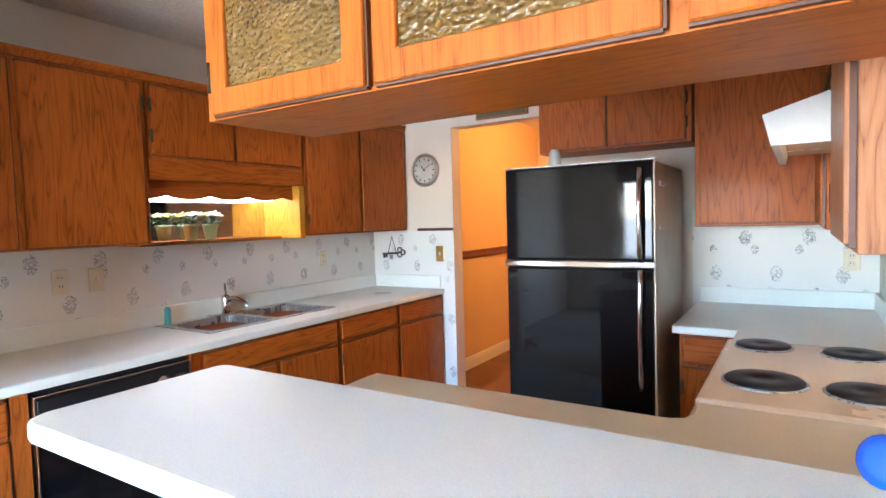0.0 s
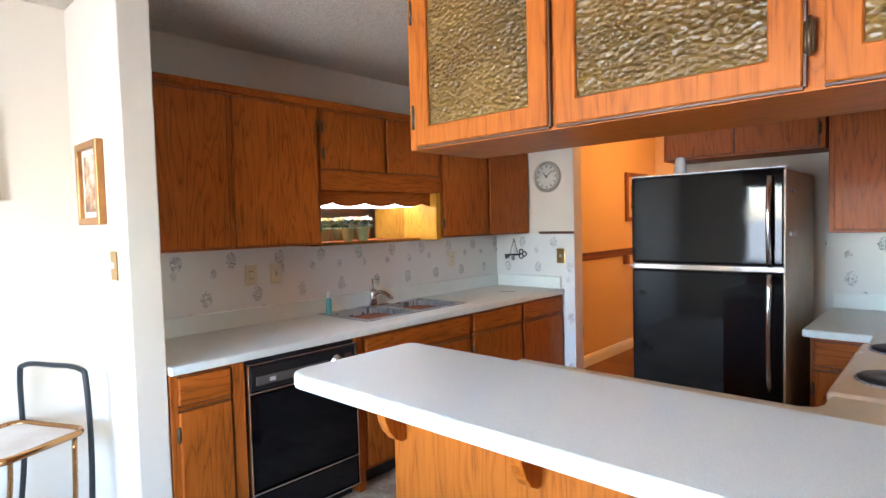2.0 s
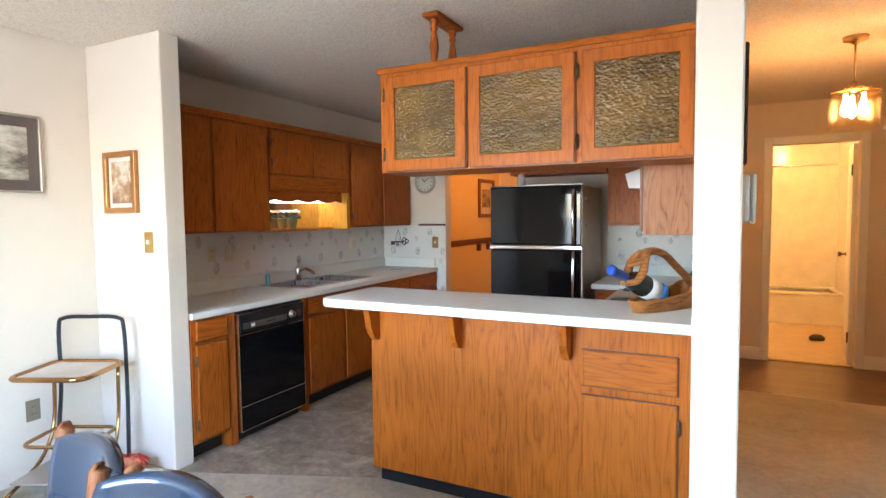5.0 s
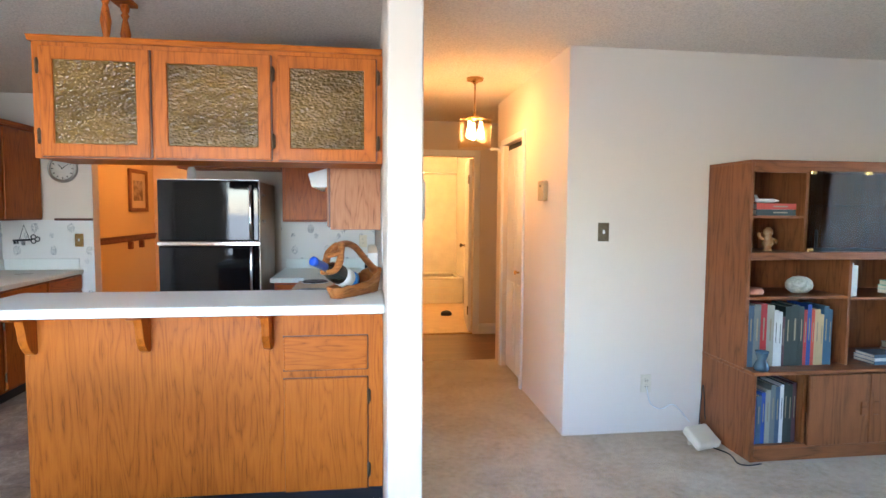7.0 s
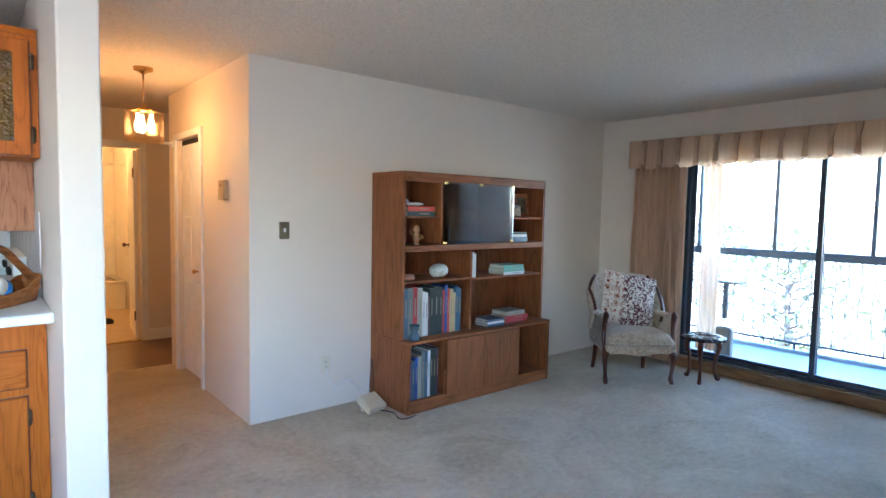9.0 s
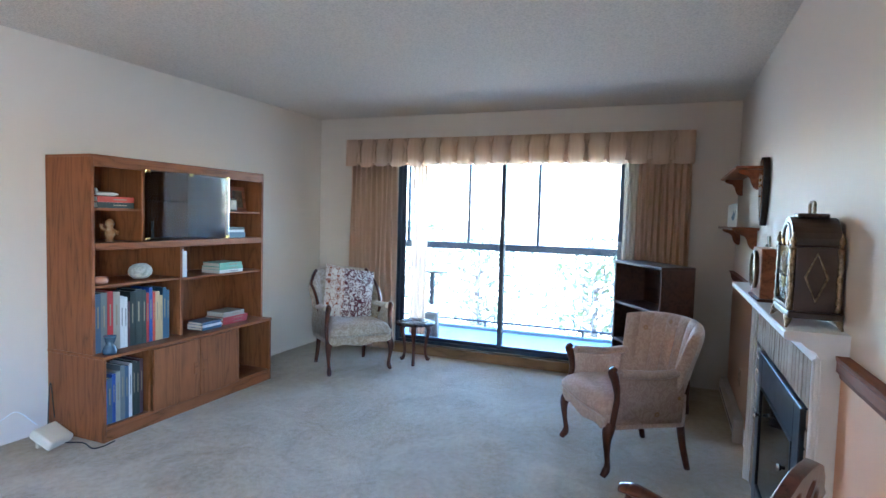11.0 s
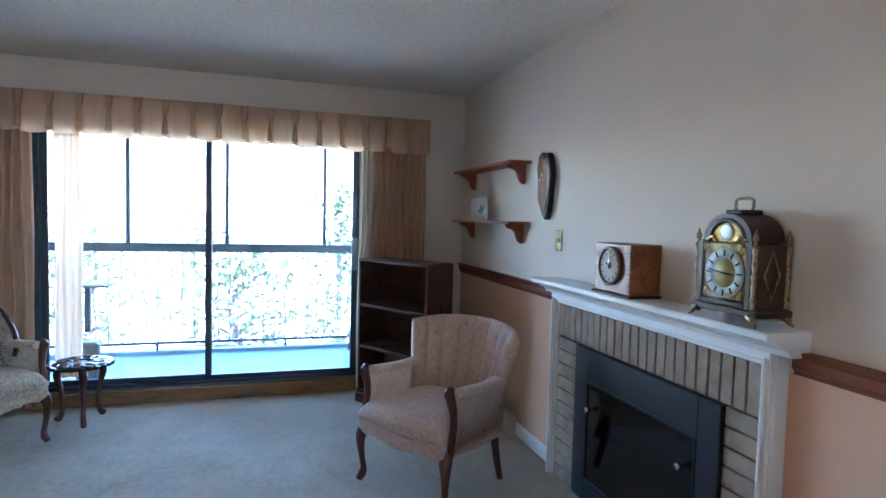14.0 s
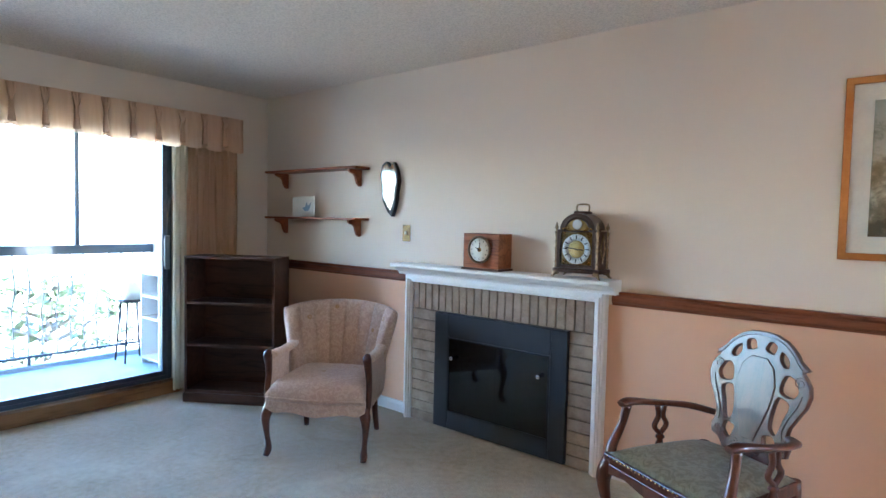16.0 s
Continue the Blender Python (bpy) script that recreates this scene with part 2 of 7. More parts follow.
def cushion_cloth():
    """Cream cloth with a border of russet rosettes and plum-coloured scrolls."""
    n = Nodes("printed_cushion_cloth")
    v = n.coords(vary=False)
    x, y, z = n.split(v)
    d = n.voronoi(v, 15, random_=0.1)
    rosette = n.math("MULTIPLY", n.math("GREATER_THAN", n.math("SINE", n.math("MULTIPLY", d, 34)), -0.1), n.math("LESS_THAN", d, 0.42))
    scroll = n.math("LESS_THAN", n.math("ABSOLUTE", n.math("SUBTRACT", n.noise(v, 15, 2, 0.5, 2.2), 0.5)), 0.055)
    side = n.math("LESS_THAN", x, -0.07)
    col = n.mix(n.math("MULTIPLY", scroll, n.math("SUBTRACT", 1.0, side)), (0.66, 0.58, 0.50), (0.11, 0.026, 0.032))
    spray = n.math("GREATER_THAN", n.noise(v, 40, 3, 0.6, 1.5), 0.56)
    col = n.mix(n.math("MULTIPLY", n.math("MAXIMUM", rosette, n.math("MULTIPLY", spray, 0.8)), side), col, (0.26, 0.06, 0.018))
    n.bump(n.noise(v, 400, 2), 0.3, 0.003)
    return n.done(col, 0.8, 0, 0.2, 0, 0, 0.2)


def hammered_glass():
    n = Nodes("hammered_amber_glass")
    v = n.coords((1, 1, 1.5))
    cell = n.voronoi(v, 72, "SMOOTH_F1")
    n.bump(n.math("ADD", cell, n.math("MULTIPLY", n.noise(v, 22, 2), 0.4)), 0.8, 0.009)
    return n.done(n.ramp(n.noise(v, 3, 3), (0.35, (0.15, 0.080, 0.014)), (0.65, (0.27, 0.150, 0.032))), 0.15, 0, 0.30, 0, 0.35)


def clear_glass(name, tint=(0.95, 0.97, 0.97), base=0.04):
    n = Nodes(name)
    g = n.t.nodes.new("ShaderNodeBsdfGlossy")
    g.inputs["Roughness"].default_value = 0.03
    tr = n.t.nodes.new("ShaderNodeBsdfTransparent")
    tr.inputs["Color"].default_value = (*tint, 1)
    fr = n.t.nodes.new("ShaderNodeLayerWeight")
    fr.inputs["Blend"].default_value = 0.5
    gloss = n.math("ADD", n.math("MULTIPLY", n.math("POWER", fr.outputs["Facing"], 4.0), 0.6), base, True)
    mx = n.t.nodes.new("ShaderNodeMixShader")
    n.t.links.new(gloss, mx.inputs[0])
    n.t.links.new(tr.outputs[0], mx.inputs[1])
    n.t.links.new(g.outputs[0], mx.inputs[2])
    n.t.links.new(mx.outputs[0], n.t.nodes["Material Output"].inputs["Surface"])
    return n.mat


def cloth(name, c1, c2, through_=0.35):
    """Curtain cloth that lets part of the daylight through."""
    n = Nodes(name)
    v = n.coords(vary=False)
    f = n.noise(n.coords((40, 40, 2), False), 1.0, 3)
    weave = n.noise(v, 600, 2)
    col = n.ramp(n.math("ADD", n.math("MULTIPLY", f, 0.6), n.math("MULTIPLY", weave, 0.4)), (0.35, c1), (0.65, c2))
    n.bump(weave, 0.3, 0.002)
    n.done(col, 0.8, 0, 0.2)
    tl = n.t.nodes.new("ShaderNodeBsdfTranslucent")
    n.put(tl.inputs["Color"], col)
    mx = n.t.nodes.new("ShaderNodeMixShader")
    mx.inputs[0].default_value = through_
    n.t.links.new(n.p.outputs[0], mx.inputs[1])
    n.t.links.new(tl.outputs[0], mx.inputs[2])
    n.t.links.new(mx.outputs[0], n.t.nodes["Material Output"].inputs["Surface"])
    return n.mat


def glow(name, color, strength):
    n = Nodes(name)
    n.p.inputs["Emission Color"].default_value = (*color, 1)
    n.p.inputs["Emission Strength"].default_value = strength
    return n.done(color, 0.5)


ceiling_mat, carpet_mat, vinyl_mat, paper_mat, plank_mat = popcorn(), carpet(), vinyl(), wallpaper(), planks()
# the second laminate is cream because warm light is mixed into its colour
white_top, warm_lit_top = laminate("white_laminate", (0.80, 0.81, 0.75)), laminate("warm_lit_laminate", (0.74, 0.64, 0.48))
black_gloss = plain("black_gloss_enamel", (0.006, 0.006, 0.007), (0.008, 0.008, 0.009), rough=0.05, bump=0.0, spec=0.32)
black_satin = plain("black_satin", (0.010, 0.010, 0.012), rough=0.4, bump=0.03)
fridge_side = plain("taupe_steel_side", (0.54, 0.43, 0.31), rough=0.4, metal=0.0, bump=0.15, bscale=300)
steel = plain("brushed_steel", (0.50, 0.51, 0.50), rough=0.28, metal=0.7, bump=0.05, stretch=(60, 2, 2))
chrome = plain("chrome", (0.75, 0.75, 0.76), rough=0.10, metal=1.0, bump=0.0)
brass = plain("brass", (0.62, 0.42, 0.16), (0.5, 0.32, 0.11), rough=0.22, metal=1.0, bump=0.02)
old_brass = plain("worn_cast_brass", (0.40, 0.31, 0.19), (0.10, 0.065, 0.035), scale=70, rough=0.3, metal=0.9, bump=0.5, bscale=160)
bronze = plain("antique_bronze", (0.12, 0.075, 0.04), rough=0.4, metal=0.8, bump=0.1)
almond = plain("almond_enamel", (0.72, 0.55, 0.38), (0.69, 0.52, 0.36), rough=0.25, bump=0.0)
hood_white = plain("white_enamel", (0.76, 0.75, 0.70), rough=0.3, bump=0.0)
ivory = plain("ivory_plastic", (0.70, 0.62, 0.46), (0.66, 0.58, 0.42), rough=0.4, bump=0.0)
white_plastic = plain("white_plastic", (0.78, 0.77, 0.74), rough=0.4, bump=0.0)
brick_mat = plain("beige_brick", (0.34, 0.255, 0.175), (0.22, 0.155, 0.10), scale=14, rough=0.75, bump=0.5, bscale=120)
mortar = plain("dark_mortar", (0.10, 0.075, 0.055), rough=0.9, bump=0.4)
leather = plain("navy_vinyl_upholstery", (0.010, 0.026, 0.050), (0.008, 0.018, 0.036), coat=0.7, rough=0.22, bump=0.25, bscale=220)
pink_damask = damask("rose_beige_damask", (0.56, 0.40, 0.30), (0.47, 0.32, 0.24), 26, (0.38, 0.20, 0.07))
gold_damask = damask("cream_gold_brocade", (0.50, 0.405, 0.30), (0.34, 0.25, 0.165), 30)
olive_damask = damask("olive_gold_brocade", (0.26, 0.21, 0.115), (0.36, 0.30, 0.18), 24)
ebonised = plain("ebonised_wood", (0.055, 0.026, 0.015), (0.026, 0.013, 0.008), rough=0.38, bump=0.05)
cushion_mat, amber_glass = cushion_cloth(), hammered_glass()
pane_glass = clear_glass("window_glass")
smoke_glass = clear_glass("smoked_glass", (0.66, 0.70, 0.74), 0.028)
drape, sheer = cloth("cream_drape", (0.68, 0.46, 0.31), (0.76, 0.55, 0.39), 0.55), cloth("cream_sheer", (0.70, 0.65, 0.52), (0.76, 0.70, 0.58), 0.5)
valance_mat = cloth("cream_valance_cloth", (0.72, 0.49, 0.33), (0.80, 0.58, 0.41), 0.55)
# the blue of the reflected sky is mixed into this dark frame colour
dark_frame = plain("sky_tinted_dark_aluminium", (0.055, 0.070, 0.095), rough=0.32, metal=0.5, bump=0.02)
sill_wood = wood("stained_sill_board", (0.16, 0.08, 0.03), (0.27, 0.15, 0.065), "y", rings=4)
concrete = plain("balcony_coating", (0.34, 0.43, 0.50), (0.29, 0.37, 0.44), scale=3, rough=0.6, bump=0.2)
stucco = plain("pale_stucco", (0.66, 0.60, 0.50), (0.58, 0.52, 0.43), rough=0.9, bump=0.5)
rail_paint = plain("slate_rail_paint", (0.055, 0.075, 0.10), rough=0.5, bump=0.05)
gold_leaf = plain("gilt_wood", (0.44, 0.20, 0.05), (0.32, 0.13, 0.03), rough=0.35, metal=0.4, bump=0.1)
ink = plain("dark_ink", (0.02, 0.02, 0.02), rough=0.6, bump=0.0)
tile_white = plain("glossy_bath_tile", (0.78, 0.74, 0.66), rough=0.15, bump=0.0)
cream_paper = plain("cream_paper", (0.70, 0.66, 0.56), rough=0.7)


# ---- geometry helpers ----
def box(bm, x0, x1, y0, y1, z0, z1, bev=0.0, seg=1):
    made = bmesh.ops.create_cube(bm, size=1.0, matrix=Matrix.LocRotScale(((x0 + x1) / 2, (y0 + y1) / 2, (z0 + z1) / 2), None, (abs(x1 - x0), abs(y1 - y0), abs(z1 - z0))))
    if bev > 0:
        edges = {e for v in made["verts"] for e in v.link_edges}
        bmesh.ops.bevel(bm, geom=list(edges), offset=bev, segments=seg, profile=0.5, affect="EDGES")
    return bm


def B(x0, x1, y0, y1, z0, z1, bev=0.0, seg=1):
    return box(bmesh.new(), x0, x1, y0, y1, z0, z1, bev, seg)


def prism(bm, pts, m, depth, bev=0.0):
    """The outline pts (u, v) in the plane of the pose m, depth thick along its z."""
    vs = [bm.verts.new(m @ Vector((u, v, 0))) for u, v in pts]
    f = bm.faces.new(vs)
    ex = bmesh.ops.extrude_face_region(bm, geom=[f])
    moved = [g for g in ex["geom"] if isinstance(g, bmesh.types.BMVert)]
    off = m.to_3x3() @ Vector((0, 0, depth))
    for v in moved:
        v.co += off
    bmesh.ops.recalc_face_normals(bm, faces=bm.faces[:])
    if bev:
        es = [e for e in bm.edges if e.is_valid and len(e.link_faces) == 2 and e.calc_face_angle(0) > 0.9]
        bmesh.ops.bevel(bm, geom=es, offset=bev, segments=2, profile=0.5, affect="EDGES")
    return bm


def lathe(bm, prof, m=None, seg=20):
    """The profile of (radius, height) turned about the z axis of the pose m."""
    m = m or Matrix()
    rings = []
    for r, h in prof:
        if r < 1e-5:
            rings.append([bm.verts.new(m @ Vector((0, 0, h)))])
        else:
            rings.append([bm.verts.new(m @ Vector((r * math.cos(k * 2 * math.pi / seg), r * math.sin(k * 2 * math.pi / seg), h))) for k in range(seg)])
    for a, b in zip(rings, rings[1:]):
        for k in range(seg):
            q = [a[k % len(a)], a[(k + 1) % len(a)], b[(k + 1) % len(b)], b[k % len(b)]]
            q = list(dict.fromkeys(q))
            if len(q) > 2:
                bm.faces.new(q)
    for ring, turn in ((rings[0], 1), (rings[-1], 0)):
        if len(ring) > 2:
            bm.faces.new(ring[::-1] if turn else ring)
    for f in bm.faces:
        f.smooth = True
    bmesh.ops.recalc_face_normals(bm, faces=bm.faces[:])
    return bm


def smooth_line(pts, n=6):
    """A Catmull-Rom line through the points."""
    ps = [Vector(p) for p in pts]
    ps = [2 * ps[0] - ps[1]] + ps + [2 * ps[-1] - ps[-2]]
    out = []
    for a, b, c, d in zip(ps, ps[1:], ps[2:], ps[3:]):
        for k in range(n):
            t = k / n
            out.append(0.5 * (2 * b + (c - a) * t + (2 * a - 5 * b + 4 * c - d) * t * t + (3 * b - a - 3 * c + d) * t ** 3))
    return out + [ps[-2]]


def tube(bm, pts, r, seg=10, flat=1.0, closed=False):
    """A tube along a line; r is a radius or one radius a point; flat squeezes it upright to its line."""
    ps = [Vector(p) for p in pts]
    rs = r if isinstance(r, (list, tuple)) else [r] * len(ps)
    if len(rs) != len(ps):
        rs = [float(v) for v in np.interp(np.linspace(0, 1, len(ps)), np.linspace(0, 1, len(rs)), rs)]
    rings, side = [], None
    for k, p in enumerate(ps):
        a = ps[(k - 1) % len(ps)] if (k or closed) else p
        b = ps[(k + 1) % len(ps)] if (k < len(ps) - 1 or closed) else p
        d = (b - a).normalized()
        if side is None:
            side = d.cross(Vector((0, 0, 1)) if abs(d.z) < 0.9 else Vector((0, 1, 0))).normalized()
        side = (side - d * side.dot(d)).normalized()
        up = d.cross(side)
        rings.append([bm.verts.new(p + side * rs[k] * math.cos(j * 2 * math.pi / seg) + up * rs[k] * flat * math.sin(j * 2 * math.pi / seg)) for j in range(seg)])
    pairs = list(zip(rings, rings[1:])) + ([(rings[-1], rings[0])] if closed else [])
    for a, b in pairs:
        for j in range(seg):
            bm.faces.new((a[j], a[(j + 1) % seg], b[(j + 1) % seg], b[j])).smooth = True
    if not closed:
        bm.faces.new(rings[0][::-1]), bm.faces.new(rings[-1])
    bmesh.ops.recalc_face_normals(bm, faces=bm.faces[:])
    return bm


def ring(bm, x0, x1, z0, z1, s, y0, y1):
    """A flat rectangular frame of stile width s in one piece, from y0 to y1."""
    rows_ = [[bm.verts.new((x, y, z)) for x, z in ((x0 + k, z0 + k), (x1 - k, z0 + k), (x1 - k, z1 - k), (x0 + k, z1 - k))] for y in (y0, y1) for k in (0, s)]
    for p, q in ((0, 1), (3, 2), (2, 0), (1, 3)):
        for k in range(4):
            bm.faces.new((rows_[p][k], rows_[p][(k + 1) % 4], rows_[q][(k + 1) % 4], rows_[q][k]))
    bmesh.ops.recalc_face_normals(bm, faces=bm.faces[:])
    es = [e for e in bm.edges if e.calc_face_angle(0) > 1]
    bmesh.ops.bevel(bm, geom=es, offset=min(0.003, s / 5), segments=1, affect="EDGES")
    return bm


def grid_sheet(bm, nu, nv, fn, thick=0.0):
    """A sheet of nu by nv quads whose corners fn(u, v) gives, thickened where asked."""
    rows = [[bm.verts.new(fn(i / nu, j / nv)) for i in range(nu + 1)] for j in range(nv + 1)]
    for a, b in zip(rows, rows[1:]):
        for i in range(nu):
            bm.faces.new((a[i], a[i + 1], b[i + 1], b[i])).smooth = True
    if thick:
        bmesh.ops.solidify(bm, geom=bm.faces[:], thickness=thick)
    return bm


def shell(nu, nv, front_, back_):
    """A closed body between two sheets of nu by nv quads, stitched along their rims."""
    bm = bmesh.new()
    g = [[[bm.verts.new(fn(i / nu, j / nv)) for i in range(nu + 1)] for j in range(nv + 1)] for fn in (front_, back_)]
    for q in g:
        for a, b in zip(q, q[1:]):
            for i in range(nu):
                bm.faces.new((a[i], a[i + 1], b[i + 1], b[i]))
    rims = [q[0] + [r[-1] for r in q[1:]] + q[-1][-2::-1] + [r[0] for r in q[-2:0:-1]] for q in g]
    for k in range(len(rims[0])):
        k2 = (k + 1) % len(rims[0])
        bm.faces.new((rims[0][k], rims[0][k2], rims[1][k2], rims[1][k]))
    for f in bm.faces:
        f.smooth = True
    bmesh.ops.recalc_face_normals(bm, faces=bm.faces[:])
    return bm


def mesh(bm, name, *mats):
    me = bpy.data.meshes.new(name)
    bm.to_mesh(me)
    bm.free()
    for m in mats:
        me.materials.append(m)
    return me


def part(name, bm, material, parent, label=""):
    ob = new(name, mesh(bm, name, material))
    ob.parent = parent
    return tagged(ob, label)


def thing(name, m, label, category, group=""):
    ob = new(name)
    ob.empty_display_size = 0.1
    ob.matrix_world = m
    return tagged(ob, label, category, group)


def single(name, bm, material, m, label, category, group=""):
    ob = new(name, mesh(bm, name, material))
    ob.matrix_world = m
    return tagged(ob, label, category, group)


def built(name, bm, material, label, category="wall"):
    return tagged(new(name, mesh(bm, name, material)), label, category, kind="structure")


# ---- the shell ----
H = 2.415
WX, EX, SY, NY = -1.80, 6.48, -1.48, 2.585      # inner faces: west, east, south and the living room's north wall
T = 0.12
bm = bmesh.new()
prism(bm, [(WX - T, -1.7), (1.60, -1.7), (1.60, 1.95), (-0.07, 1.95), (-1.155, 1.51), (WX - T, 1.51)], pose(0, 0, -0.10), 0.10)
box(bm, 1.60, 7.0, -1.7, NY, -0.10, 0.0)
box(bm, 1.60, 3.3, NY, 4.45, -0.10, 0.0)
built("floor", bm, carpet_mat, "worn beige wall-to-wall carpet with trodden patches", "floor")
built("kitchen_floor", prism(bmesh.new(), [(WX - T, 1.51), (-1.155, 1.51), (-0.07, 1.95), (1.60, 1.95), (1.60, 4.80), (WX - T, 4.80)], pose(0, 0, -0.10), 0.10), vinyl_mat, "grey-brown stone-pattern sheet vinyl in the kitchen", "floor")
built("hall_floor", B(-2.0, 1.60, 4.80, 7.4, -0.10, 0.0), plank_mat, "dark brown plank floor of the foyer", "floor")
built("hall_floor_2", B(1.60, 3.4, 4.45, 5.62, -0.10, 0.0), plank_mat, "dark brown plank floor before the bathroom", "floor")
built("bath_floor", B(1.4, 3.0, 5.62, 8.6, -0.10, 0.0), plain("tan_bath_vinyl", (0.50, 0.36, 0.20), rough=0.4), "tan sheet floor of the bathroom", "floor")
built("threshold", B(1.90, 2.60, 5.57, 5.63, 0.0, 0.008, 0.003), brass, "thin brass threshold strip in the bathroom doorway", "threshold")
built("ceiling", B(-2.0, 6.62, -1.7, 8.7, H, H + 0.12), ceiling_mat, "white popcorn-textured ceiling", "ceiling")
built("wall_west", B(WX - T, WX, SY - T, 4.80, 0, H), white_wall, "white painted wall of the dining area and kitchen")
built("wall_stub", B(WX, -1.155, 1.51, 1.635, 0, H, 0.006), white_wall, "short white wall between dining area and kitchen")
bm = B(WX, -0.95, SY - T, SY, 0, H)
box(bm, 0.85, EX + T, SY - T, SY, 0, H), box(bm, -0.95, 0.85, SY - T, SY, 0, 0.65), box(bm, -0.95, 0.85, SY - T, SY, 2.05, H)
built("wall_south", bm, white_wall, "white painted wall with the fireplace and a dining window")
bm = B(EX, EX + T, SY, -0.62, 0, H)
box(bm, EX, EX + T, 1.63, NY + T, 0, H), box(bm, EX, EX + T, -0.62, 1.63, 2.08, H), box(bm, EX, EX + T, -0.62, 1.63, -0.1, 0.10)
built("wall_east", bm, white_wall, "white painted wall round the balcony door")
built("wall_north", B(2.62, EX, NY, NY + T, 0, H), white_wall, "white painted living room wall behind the wall unit")
bm = B(1.478, 1.607, 1.30, 4.56, 0, H, 0.006)
built("wall_partition", bm, white_wall, "white wall end between kitchen and hallway")
bm = B(WX, -1.04, 4.68, 4.80, 0, H)
box(bm, -0.20, 1.478, 4.68, 4.80, 0, H), box(bm, -1.04, -0.20, 4.68, 4.80, 2.06, H)
built("wall_kitchen_north", bm, white_wall, "white kitchen wall with a doorway to the foyer")
bm = B(2.62, 2.74, NY + T, 3.57, 0, H)
box(bm, 2.62, 2.74, 4.22, 4.48, 0, H), box(bm, 2.62, 2.74, 3.57, 4.22, 2.0, H)
built("wall_hall_east", bm, white_wall, "white hallway wall with a closet opening")
built("closet_back", B(3.2, 3.32, NY + T, 5.57, 0, H), white_wall, "white closet back wall")
bm = B(1.40, 1.93, 5.57, 5.69, 0, H)
box(bm, 2.60, 3.32, 5.57, 5.69, 0, H), box(bm, 1.93, 2.60, 5.57, 5.69, 2.03, H)
built("wall_hall_end", bm, white_wall, "white hallway end wall with the bathroom doorway")
built("wall_foyer_east", B(1.40, 1.52, 5.69, 7.3, 0, H), white_wall, "white foyer side wall")
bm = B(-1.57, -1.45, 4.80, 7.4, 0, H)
built("wall_foyer_west", bm, lamplit_wall, "foyer wall coloured ochre as if warmly lit, with a chair rail")
built("wall_foyer_north", B(-1.57, 1.52, 7.3, 7.42, 0, H), lamplit_wall, "foyer end wall")
for k, q in enumerate(((1.48, 1.60, 5.69, 8.6), (2.86, 2.98, 5.69, 8.6), (1.6, 2.86, 8.48, 8.6))):
    built(f"wall_bath_{k + 1}", B(*q, 0, H), tile_white, "glossy tiled bathroom wall")

# trim
def strip(name, m, length, prof, material, label, category="trim"):
    """A moulding: profile (out, up) drawn along the local x axis."""
    bm = bmesh.new()
    prism(bm, prof, m @ Matrix(((0, 0, 1, 0), (1, 0, 0, 0), (0, 1, 0, 0), (0, 0, 0, 1))), length)
    return built(name, bm, material, label, category)


RAIL = [(0, 0), (-0.012, 0), (-0.014, 0.012), (-0.022, 0.02), (-0.022, 0.05), (-0.034, 0.062), (-0.036, 0.075), (0, 0.075)]
BASE = [(0, 0), (-0.012, 0), (-0.012, 0.055), (-0.006, 0.075), (0, 0.08)]
strip("chair_rail", pose(6.47, SY, 0.945, 0, 0, 180), 1.70, RAIL, rail_wood, "dark stained wooden chair rail on the fireplace wall")
strip("chair_rail", pose(3.27, SY, 0.945, 0, 0, 180), 2.26, RAIL, rail_wood, "dark stained wooden chair rail beside the mantelpiece")
built("wainscot", B(4.72, EX, SY, SY + 0.003, 0, 0.945), peach_wall, "peach painted wall below the chair rail")
built("wainscot_2", B(1.0, 3.30, SY, SY + 0.003, 0, 0.945), peach_wall, "peach painted wall below the chair rail")
strip("baseboard", pose(6.47, SY + 0.003, 0, 0, 0, 180), 1.73, BASE, trim_white, "white painted baseboard")
strip("baseboard", pose(3.27, SY + 0.003, 0, 0, 0, 180), 2.26, BASE, trim_white, "white painted baseboard")
strip("baseboard", pose(-1.45, 4.81, 0, 0, 0, 90), 2.48, [(u, v * 1.4) for u, v in BASE], trim_white, "white painted foyer baseboard")
strip("chair_rail", pose(-1.45, 4.81, 1.02, 0, 0, 90), 2.48, RAIL, rail_wood, "dark stained chair rail in the foyer")
strip("baseboard", pose(2.60, 5.57, 0, 0, 0, 0), 0.60, [(u, v * 1.5) for u, v in BASE], trim_white, "white painted baseboard beside the bathroom door")
strip("baseboard", pose(1.53, 5.57, 0, 0, 0, 0), 0.34, [(u, v * 1.5) for u, v in BASE], trim_white, "white painted baseboard beside the bathroom door")
built("door_casing", box(box(B(1.86, 1.93, 5.552, 5.57, 0, 2.10, 0.004), 2.60, 2.67, 5.552, 5.57, 0, 2.10, 0.004), 1.93, 2.60, 5.552, 5.57, 2.03, 2.10, 0.004), trim_white, "white door casing of the bathroom", "door frame")
built("closet_casing", box(box(B(2.60, 2.62, 3.52, 3.57, 0, 2.05, 0.003), 2.60, 2.62, 4.22, 4.27, 0, 2.05, 0.003), 2.60, 2.62, 3.57, 4.22, 2.0, 2.05, 0.003), trim_white, "white casing of the closet", "door frame")
built("wall_rail", B(-1.36, -1.04, 4.668, 4.68, 1.305, 1.325, 0.003), oak_edge, "thin dark wooden strip on the kitchen wall", "trim")
